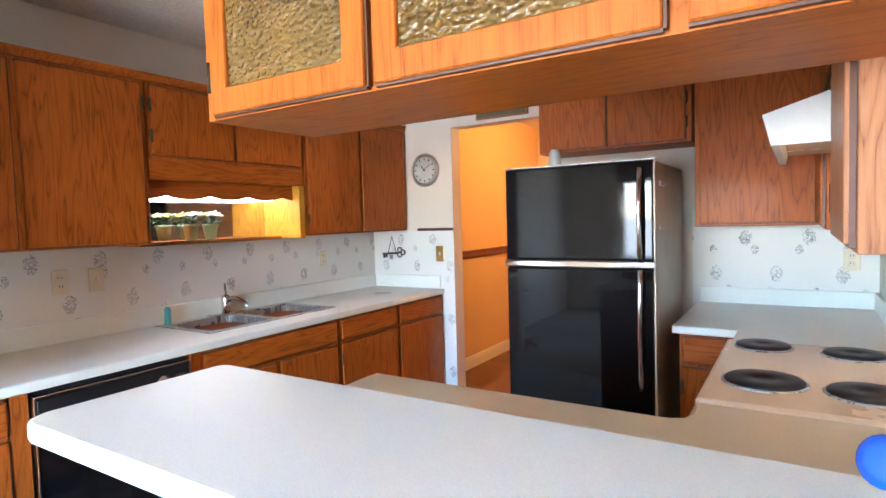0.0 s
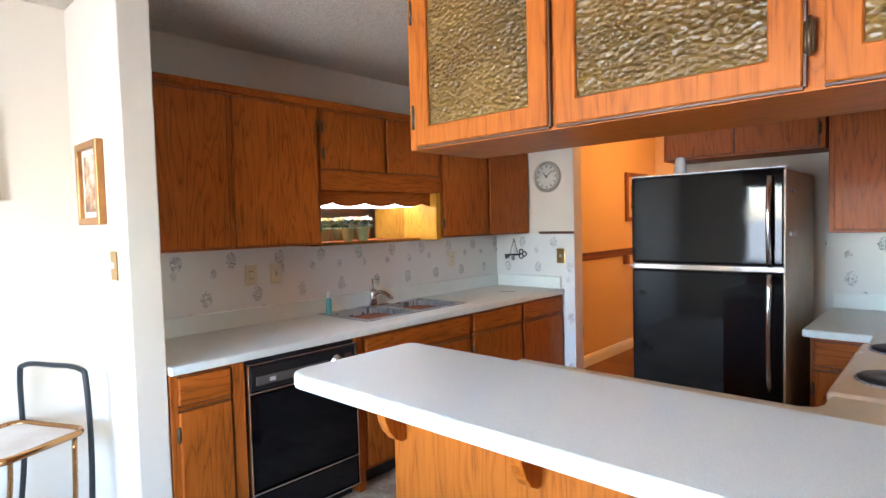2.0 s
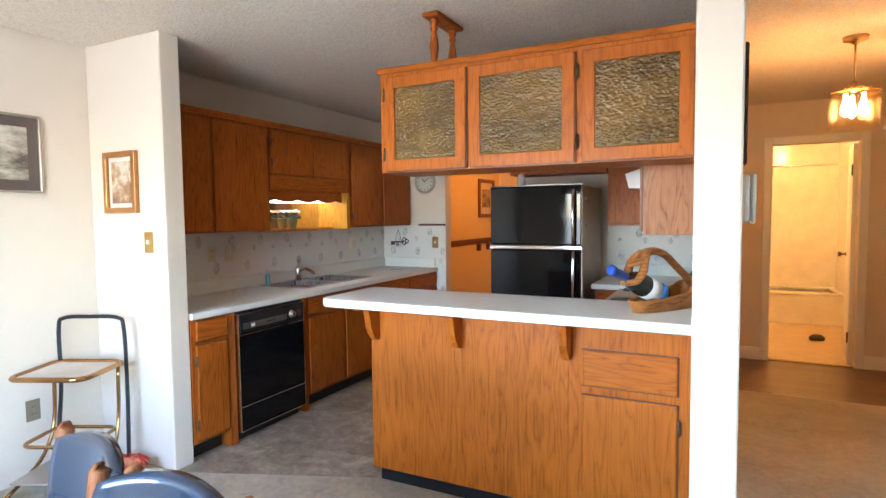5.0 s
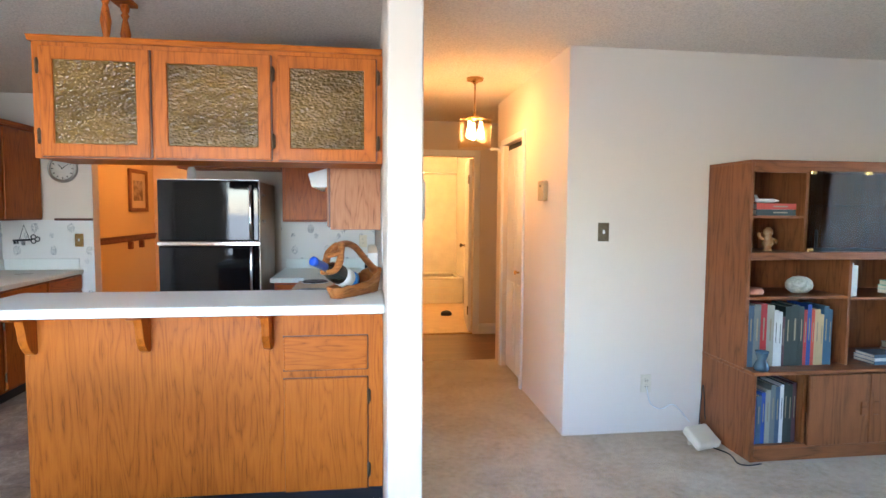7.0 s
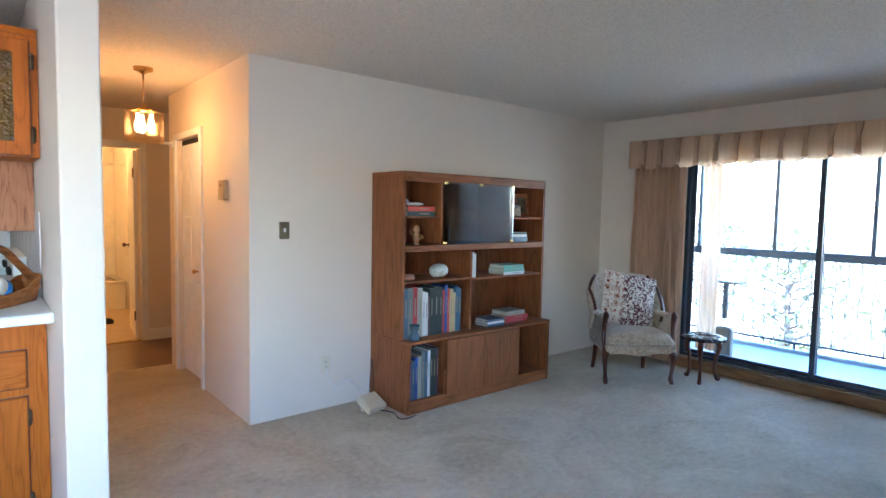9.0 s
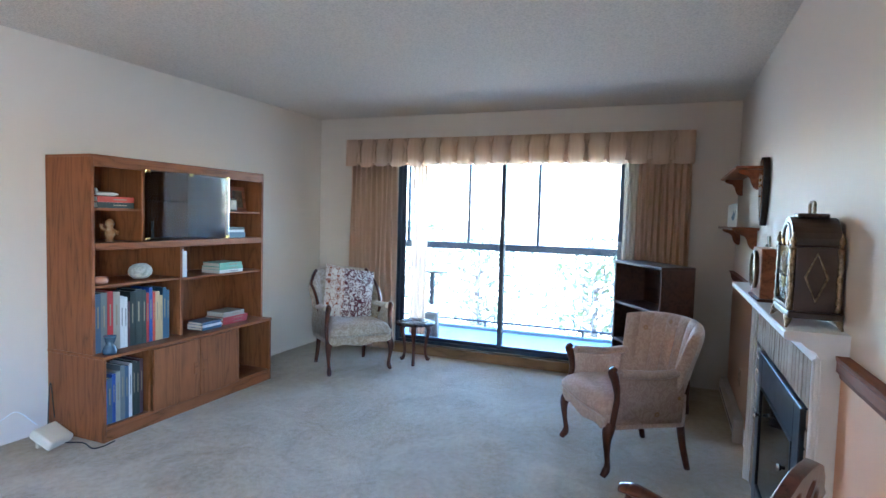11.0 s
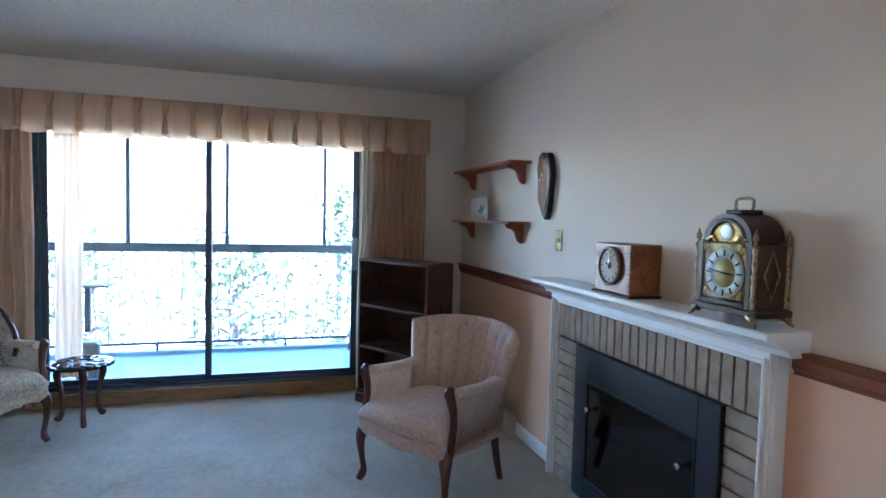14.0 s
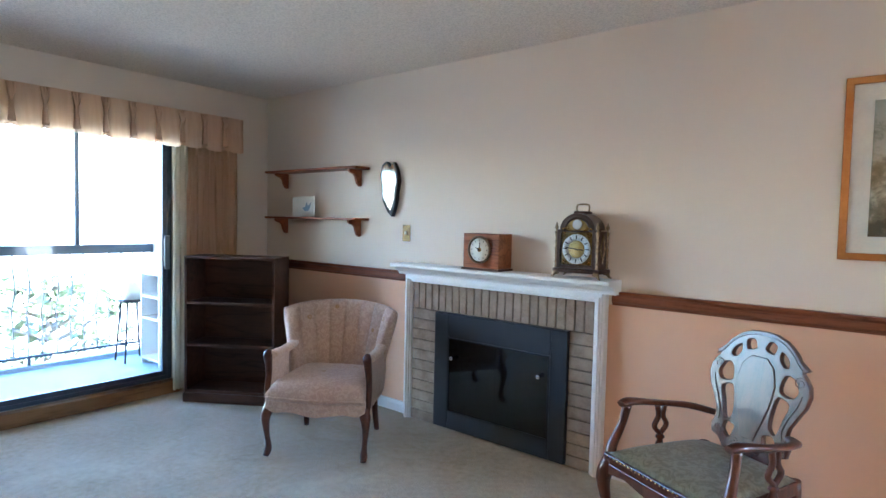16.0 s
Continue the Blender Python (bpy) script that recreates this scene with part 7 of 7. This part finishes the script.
for k in range(NP - 1):
    y = -1.135 + 3.30 * (k + 1) / NP
    pp = bmesh.new()
    for q in (-1, 0, 1):
        tube(pp, smooth_line([(6.290 + 0.004 * abs(q), y + q * 0.020, 2.158), (6.282, y + q * 0.012, 2.105), (6.288, y + q * 0.004, 2.055), (6.286, y + q * 0.007, 2.0), (6.280, y + q * 0.012, 1.922)]), [0.006, 0.010, 0.006, 0.009, 0.010], 6)
    part("pinch_pleat", pp, valance_mat, va)
part("lining", B(6.33, 6.334, -1.12, 2.15, 1.915, 2.16), sheer, va)
part("valance_board", B(6.32, 6.478, -1.13, 2.16, 2.150, 2.165), valance_mat, va)
for y in (-1.135, 2.158):
    part("valance_return", B(6.315, 6.478, y, y + 0.006, 1.905, 2.15), valance_mat, va)

# ---- balcony and outdoors ----
built("balcony_floor", B(6.60, 8.10, -1.7, 2.9, -0.12, 0.0), concrete, "grey-blue coated balcony floor", "floor")
built("balcony_ceiling", B(6.60, 8.25, -1.7, 2.9, H, H + 0.12), stucco, "balcony ceiling slab", "ceiling")
built("balcony_wall", box(B(6.60, 8.05, -1.24, -1.12, 0, H), 6.60, 8.05, 2.30, 2.42, 0, H), stucco, "pale stucco balcony side walls", "wall")
rl = thing("balcony_railing", pose(0, 0, 0), "slate balcony railing with wavy balusters and glazing posts", "railing")
RX = 7.95
part("top_rail", B(RX - 0.05, RX + 0.05, -1.12, 2.30, 1.00, 1.085, 0.006), rail_paint, rl)
part("bottom_rail", B(RX - 0.015, RX + 0.015, -1.12, 2.30, 0.095, 0.118, 0.003), rail_paint, rl)
part("kerb", B(RX - 0.04, RX + 0.05, -1.12, 2.30, 0.0, 0.035), concrete, rl)
for y in (-0.08, 1.12):
    part("foot_post", B(RX - 0.012, RX + 0.012, y - 0.012, y + 0.012, 0.03, 0.1), rail_paint, rl)
for y in (-0.46, 0.49, 1.37, 2.2):
    part("glazing_post", B(RX - 0.02, RX + 0.02, y - 0.018, y + 0.018, 1.085, H, 0.003), rail_paint, rl)
# balusters are painted paler than the rail to stand for sun and glare
bal = mesh(tube(bmesh.new(), smooth_line([(0, 0, 0.10), (0, 0.0, 0.35), (-0.012, 0.012, 0.50), (-0.030, 0.002, 0.62), (-0.012, -0.012, 0.75), (0, 0, 0.88), (0, 0, 1.01)], 3), 0.0065, 6), "baluster", plain("sunlit_baluster_paint", (0.26, 0.26, 0.25), rough=0.6))
for k in range(31):
    o = new("baluster", bal)
    o.parent = rl
    o.matrix_local = pose(RX, -1.05 + k * 0.108, 0)
bs = thing("plant_stand", pose(7.66, -0.82, 0), "tall thin wire stool holding a white pot on the balcony", "stool")
for a in (45, 135, 225, 315):
    c, s = math.cos(radians(a)), math.sin(radians(a))
    part("leg", tube(bmesh.new(), [(0.10 * c, 0.10 * s, 0.56), (0.155 * c, 0.155 * s, 0.0)], 0.009, 8), black_satin, bs)
part("stool_top", lathe(bmesh.new(), [(0.13, 0.56), (0.135, 0.57), (0.13, 0.58), (0, 0.58)], None, 24), black_satin, bs)
part("foot_ring", tube(bmesh.new(), [(0.14 * math.cos(k * 0.3927), 0.14 * math.sin(k * 0.3927), 0.17) for k in range(16)], 0.007, 6, closed=True), black_satin, bs)
single("white_pot", lathe(bmesh.new(), [(0.072, 0), (0.082, 0.15), (0.078, 0.15), (0.068, 0.02), (0, 0.02)], None, 24), white_plastic, pose(7.66, -0.82, 0.58), "plain white pot on the wire stool", "pot")
bsn = thing("balcony_shelf", pose(7.15, -1.115, 0), "narrow white shelf unit on the balcony", "shelf")
for x in (0, 0.35):
    part("side", B(x, x + 0.02, 0, 0.28, 0, 0.85), white_plastic, bsn)
for z in (0.05, 0.42, 0.62, 0.83):
    part("shelf", B(0.02, 0.35, 0, 0.28, z, z + 0.02), white_plastic, bsn)
gl = thing("sewing_stand", pose(7.0, 1.45, 0), "small dark pedestal stand on the balcony", "stand")
part("pedestal", B(-0.05, 0.05, -0.08, 0.08, 0.0, 0.34, 0.02), plain("weathered_grey_wood", (0.22, 0.20, 0.18)), gl)
part("stem", B(-0.02, 0.02, -0.02, 0.02, 0.42, 0.78), rail_paint, gl)
part("stand_top", B(-0.09, 0.09, -0.16, 0.16, 0.78, 0.80, 0.004), plain("weathered_grey_wood", (0.22, 0.20, 0.18)), gl)

gm = plain("pale_dry_ground", (0.34, 0.31, 0.25), (0.22, 0.21, 0.15), scale=0.25, rough=0.95, bump=0.3, bscale=4)
built("ground", B(-900, 1500, -1200, 1200, -7.2, -7.0), gm, "pale open ground below the building", "ground")
# out-of-view slab, added to block sunlight from the rooms
built("building_shell", B(-2.4, 6.6, -2.0, 9.0, H + 0.12, H + 0.5), stucco, "unseen flat roof added to keep the sun out", "roof")
leaf_mats = [plain("spruce_needles", (0.050, 0.085, 0.050), (0.085, 0.12, 0.065), scale=2, rough=0.8), plain("pale_leaves", (0.10, 0.13, 0.065), (0.15, 0.17, 0.09), scale=2, rough=0.8)]
bark_mat = plain("grey_bark", (0.12, 0.10, 0.085), rough=0.9, bump=0.6, bscale=20)


def tree(m, seed, h, r, conifer):
    rnd_ = random.Random(seed)
    ob = thing("tree", m, "tall green conifer beyond the balcony" if conifer else "broad-leaved tree with an open crown beyond the balcony", "tree", "trees outside")
    tr = bmesh.new()
    tube(tr, smooth_line([(0, 0, 0), (0.05 * r, 0.03 * r, h * 0.4), (0, 0, h * 0.96)]), [0.05 * r + 0.1, 0.06 * r, 0.015], 8)
    cr = bmesh.new()
    for k in range(46 if conifer else 34):
        f = (k + rnd_.random()) / (46 if conifer else 34)
        z = h * (0.12 + 0.86 * f) if conifer else h * (0.35 + 0.5 * f)
        ln = r * (1.02 - f) * rnd_.uniform(0.7, 1.1) if conifer else r * math.sin(0.5 + 2.3 * f) * rnd_.uniform(0.5, 1.1)
        a = k * 2.4
        d = Vector((math.cos(a), math.sin(a), -0.25 if conifer else rnd_.uniform(0.1, 0.6)))
        tube(tr, [(0, 0, z), Vector((0, 0, z)) + d * ln * 0.5, Vector((0, 0, z)) + d * ln], [0.05, 0.03, 0.01], 5)
        for q in range(30):
            t_ = rnd_.uniform(0.25, 1.05)
            p = Vector((0, 0, z)) + d * ln * t_ + Vector((rnd_.gauss(0, 0.16), rnd_.gauss(0, 0.16), rnd_.gauss(0, 0.12))) * r * 0.45
            s = rnd_.uniform(0.10, 0.24)
            q1 = Matrix.LocRotScale(p, Euler((rnd_.uniform(-1, 1), rnd_.uniform(-1, 1), rnd_.uniform(0, 6.3))), None)
            cr.faces.new([cr.verts.new(q1 @ Vector(c)) for c in ((-s, 0, 0), (0, -s * 0.45, 0.02), (s, 0, 0), (0, s * 0.45, 0.02))])
    part("trunk", tr, bark_mat, ob)
    tagged(part("crown", cr, leaf_mats[0 if conifer else 1], ob), kind="stuff")
    return ob


for k, (x, y, h, r, c) in enumerate(((17, -6.5, 11.5, 2.4, True), (21, -12, 14, 2.9, True), (19, 1.0, 8.2, 3.2, False), (24, 6.5, 8.6, 3.6, False), (16, -2.6, 8.0, 2.4, False), (28, -3, 10, 3.2, True), (30, 12, 9.5, 3.4, False), (23, -18, 12, 3.0, True), (34, 3, 9, 3.5, False))):
    tree(pose(x, y, -7.0), 20 + k, h, r, c)

# ---- hallway and bathroom ----
pd = thing("pendant_lamp", pose(2.21, 3.50, 1.90), "brass pendant lamp with textured glass panels, lit", "lamp")
part("canopy", lathe(bmesh.new(), [(0.065, H - 1.90), (0.062, H - 1.92), (0.03, H - 1.93), (0.012, H - 1.945)], None, 24), brass, pd)
part("chain", tube(bmesh.new(), [(0, 0, 0.26), (0, 0, H - 1.94)], 0.006, 8), brass, pd)
part("hub", lathe(bmesh.new(), [(0.02, 0.20), (0.05, 0.215), (0.05, 0.225), (0.015, 0.24), (0.010, 0.265)], None, 20), brass, pd)
shade_mat = clear_glass("textured_shade_glass", (1.0, 0.93, 0.80))
for k in range(6):
    a = k * 60
    pn = part("glass_panel", B(-0.064, 0.064, -0.004, 0.004, -0.01, 0.205, 0.003), shade_mat, pd, "textured glass panel")
    pn.matrix_local = pose(0.115 * math.cos(radians(a)), 0.115 * math.sin(radians(a)), 0, 0, 0, a + 90)
    pn.visible_shadow = False
    part("arm", tube(bmesh.new(), [(0.03 * math.cos(radians(a)), 0.03 * math.sin(radians(a)), 0.215), (0.115 * math.cos(radians(a)), 0.115 * math.sin(radians(a)), 0.205)], 0.005, 6), brass, pd)
for a in (90, 210, 330):
    bb = part("bulb", lathe(bmesh.new(), [(0.010, 0.19), (0.012, 0.15), (0.024, 0.11), (0.022, 0.075), (0, 0.055)], pose(0.05 * math.cos(radians(a)), 0.05 * math.sin(radians(a)), 0), 14), glow("bulb_glow", (1.0, 0.55, 0.18), 2.2), pd, "glowing bulb")
    bb.visible_shadow = False

cd = tagged(thing("door_2", pose(2.655, 4.215, 0, 0, 0, -90), "white panelled bifold closet door", "door"), kind="structure")
for x0 in (0.003, 0.325):
    lf = part("leaf", B(x0, x0 + 0.315, 0, 0.03, 0.015, 1.955, 0.003), trim_white, cd)
    for z0, z1 in ((0.15, 0.80), (0.92, 1.35), (1.45, 1.83)):
        part("door_panel", B(x0 + 0.06, x0 + 0.255, -0.007, 0.002, z0, z1, 0.006), trim_white, lf)
part("knob", lathe(bmesh.new(), [(0.008, 0), (0.008, 0.02), (0.018, 0.028), (0.018, 0.042), (0, 0.048)], pose(0.43, 0, 0.907, 90), 16), brass, cd)
# dark strip that stands for the shade in the gap above the leaves
part("top_gap", B(0.0, 0.645, 0.004, 0.03, 1.957, 1.995), ink, cd)
hk = thing("coat_hook", pose(2.62, 4.36, 1.985, 0, 0, -90), "white bracket arm at the closet corner", "hook")
part("arm", box(B(-0.01, 0.01, -0.10, 0, -0.012, 0.010, 0.004), -0.012, 0.012, -0.012, 0, -0.03, 0.03, 0.003), trim_white, hk)
th = thing("thermostat", pose(2.62, 3.02, 1.557, 0, 0, -90), "beige thermostat on the hallway wall", "thermostat")
part("case", B(-0.062, 0.062, -0.036, 0, -0.070, 0.070, 0.008, 2), plain("tan_thermostat", (0.52, 0.38, 0.20), rough=0.4), th)
part("window", B(-0.012, 0.012, -0.038, -0.035, 0.025, 0.040), bronze, th)
ph = thing("wall_phone", pose(1.607, 1.62, 1.46, 0, 0, 90), "white wall telephone on the hallway wall", "telephone")
ph.matrix_world = pose(1.607, 1.75, 1.46, 0, 0, 90)
part("phone_body", B(-0.05, 0.05, -0.030, 0, -0.085, 0.085, 0.012, 2), white_plastic, ph)
part("receiver", B(-0.025, 0.025, -0.052, -0.030, -0.09, 0.09, 0.012, 2), white_plastic, ph)
single("dark_wall_hanging", B(-0.05, 0.05, -0.02, 0, 0, 0.42, 0.006), walnut, pose(1.607, 1.75, 1.58, 0, 0, 90), "narrow dark wooden hanging over the telephone", "wall ornament")
bd = tagged(thing("door_1", pose(2.585, 5.70, 0, 0, 0, 84), "white bathroom door standing open inward", "door"), kind="structure")
part("slab", B(0, 0.66, -0.018, 0.018, 0.012, 2.02, 0.003), trim_white, bd)
part("door_handle", lathe(bmesh.new(), [(0.022, 0), (0.022, 0.006), (0.009, 0.012), (0.009, 0.035), (0.026, 0.045), (0.024, 0.065), (0, 0.07)], pose(0.60, 0.018, 0.98, -90), 18), bronze, bd)
for z in (0.25, 1.78):
    part("door_hinge", B(-0.006, 0.012, 0.016, 0.028, z - 0.05, z + 0.05, 0.002), bronze, bd)
tbth = thing("bathtub", pose(2.23, 8.10, 0), "cream bathtub with a panelled apron", "bathtub")
part("apron", B(-0.62, 0.62, -0.37, -0.34, 0, 0.36, 0.006), tile_white, tbth)
part("tub_rim", box(box(box(B(-0.62, 0.62, -0.38, -0.28, 0.36, 0.40, 0.012, 2), -0.62, 0.62, 0.30, 0.375, 0.36, 0.40, 0.012, 2), -0.62, -0.54, -0.28, 0.30, 0.36, 0.40, 0.012, 2), 0.54, 0.62, -0.28, 0.30, 0.36, 0.40, 0.012, 2), tile_white, tbth)
part("basin", B(-0.54, 0.54, -0.28, 0.30, 0.05, 0.08), tile_white, tbth)
for z in (0.14, 0.24):
    part("apron_groove", B(-0.55, 0.55, -0.374, -0.369, z, z + 0.008), ivory, tbth)
single("shower_rod", tube(bmesh.new(), [(1.60, 7.74, 1.98), (2.86, 7.74, 1.98)], 0.012, 10), chrome, pose(0, 0, 0), "chrome shower rod over the tub", "shower rod")
bl = thing("ceiling_light", pose(2.30, 7.05, H), "round lit ceiling light in the bathroom", "lamp")
part("base", lathe(bmesh.new(), [(0.10, 0), (0.10, -0.02), (0.08, -0.03)], None, 24), brass, bl)
g = part("globe", lathe(bmesh.new(), [(0.08, -0.03), (0.10, -0.06), (0.085, -0.10), (0.05, -0.125), (0, -0.13)], None, 24), glow("bath_globe_glow", (1.0, 0.62, 0.25), 1.5), bl, "glowing glass globe")
g.visible_shadow = False
single("floor_scoop", lathe(bmesh.new(), [(0.06, 0), (0.065, 0.03), (0.04, 0.06), (0, 0.07)], Matrix.Diagonal((1.2, 0.7, 1, 1)), 16), black_satin, pose(2.46, 6.75, 0), "small dark object on the bathroom floor", "object")
tr_ = thing("toilet_roll_holder", pose(1.60, 7.0, 0.72, 0, 0, 90), "small wall holder in the bathroom", "holder")
part("plate", B(-0.07, 0.07, -0.03, 0, -0.05, 0.05, 0.005), brass, tr_)

# ---- dining corner ----
ct = thing("serving_cart", pose(-1.50, 1.16, 0, 0, 0, 25), "folding brass serving cart with a black handle and marbled tray", "cart")
hw, hd = 0.19, 0.20
part("handle_frame", tube(bmesh.new(), smooth_line([(-hw - 0.02, hd - 0.05, 0.0), (-hw, hd, 0.45), (-hw + 0.005, hd, 0.80), (-hw + 0.04, hd, 0.865), (0, hd, 0.872), (hw - 0.04, hd, 0.865), (hw - 0.005, hd, 0.80), (hw, hd, 0.45), (hw + 0.02, hd - 0.05, 0.0)], 8), 0.011, 8), black_satin, ct, "black tubular handle frame")
tray = part("tray", B(-hw + 0.008, hw - 0.008, -hd + 0.045, hd - 0.02, 0.612, 0.622), plain("marbled_laminate", (0.72, 0.68, 0.62), (0.55, 0.48, 0.42), scale=5, rough=0.3), ct, "marbled tray surface")
rr = 0.06
def loop(z, y0, y1, hw_):
    pts = []
    for cx, cy, a0 in ((hw_ - rr, y0 + rr, -90), (hw_ - rr, y1 - rr, 0), (-hw_ + rr, y1 - rr, 90), (-hw_ + rr, y0 + rr, 180)):
        pts += [(cx + rr * math.cos(radians(a0 + q)), cy + rr * math.sin(radians(a0 + q)), z) for q in (0, 22, 45, 68, 90)]
    return pts
gilt = plain("dark_gilt_rail", (0.46, 0.26, 0.11), (0.30, 0.15, 0.06), rough=0.2, metal=1.0, bump=0.02)
part("tray_rail", tube(bmesh.new(), loop(0.622, -hd + 0.030, hd - 0.012, hw + 0.004), 0.014, 8, closed=True), gilt, ct, "brass tray rail")
part("lower_rail", tube(bmesh.new(), loop(0.27, -hd + 0.06, hd - 0.06, hw - 0.02), 0.010, 8, closed=True), gilt, ct, "brass lower rail")
part("lower_shelf", B(-hw + 0.01, hw - 0.01, -hd, hd - 0.04, 0.10, 0.11), plain("smoky_shelf", (0.35, 0.28, 0.22), rough=0.3), ct)
for sx in (-1, 1):
    part("brass_leg", tube(bmesh.new(), smooth_line([(sx * (hw - 0.01), hd - 0.06, 0.61), (sx * (hw - 0.01), hd - 0.08, 0.30), (sx * hw, 0.02, 0.13), (sx * (hw + 0.01), -hd, 0.035)]), 0.010, 8), gilt, ct)
    for y in (-hd, hd - 0.05):
        part("caster", lathe(bmesh.new(), [(0.022, -0.010), (0.025, 0), (0.022, 0.010)], pose(sx * (hw + 0.015), y, 0.025, 0, 90, 0), 14), brass, ct)
bk = thing("red_basket", pose(-1.30, 1.30, 0), "red and cream fringed basket on the floor", "basket")
part("basket_body", lathe(bmesh.new(), [(0.07, 0), (0.09, 0.05), (0.095, 0.10), (0.085, 0.10), (0.07, 0.02), (0, 0.02)], None, 20), plain("red_weave", (0.50, 0.03, 0.015), (0.62, 0.30, 0.15), scale=30, rough=0.8, bump=0.5), bk)
fb = bmesh.new()
rnd = random.Random(9)
for k in range(60):
    a = k * 0.105
    tube(fb, [(0.088 * math.cos(a), 0.088 * math.sin(a), 0.10), ((0.10 + rnd.uniform(0, 0.02)) * math.cos(a), (0.10 + rnd.uniform(0, 0.02)) * math.sin(a), 0.115), ((0.12 + rnd.uniform(0, 0.02)) * math.cos(a), (0.12 + rnd.uniform(0, 0.02)) * math.sin(a), 0.09)], 0.003, 4)
part("fringe", fb, plain("red_fringe", (0.55, 0.03, 0.012), rough=0.8), bk)
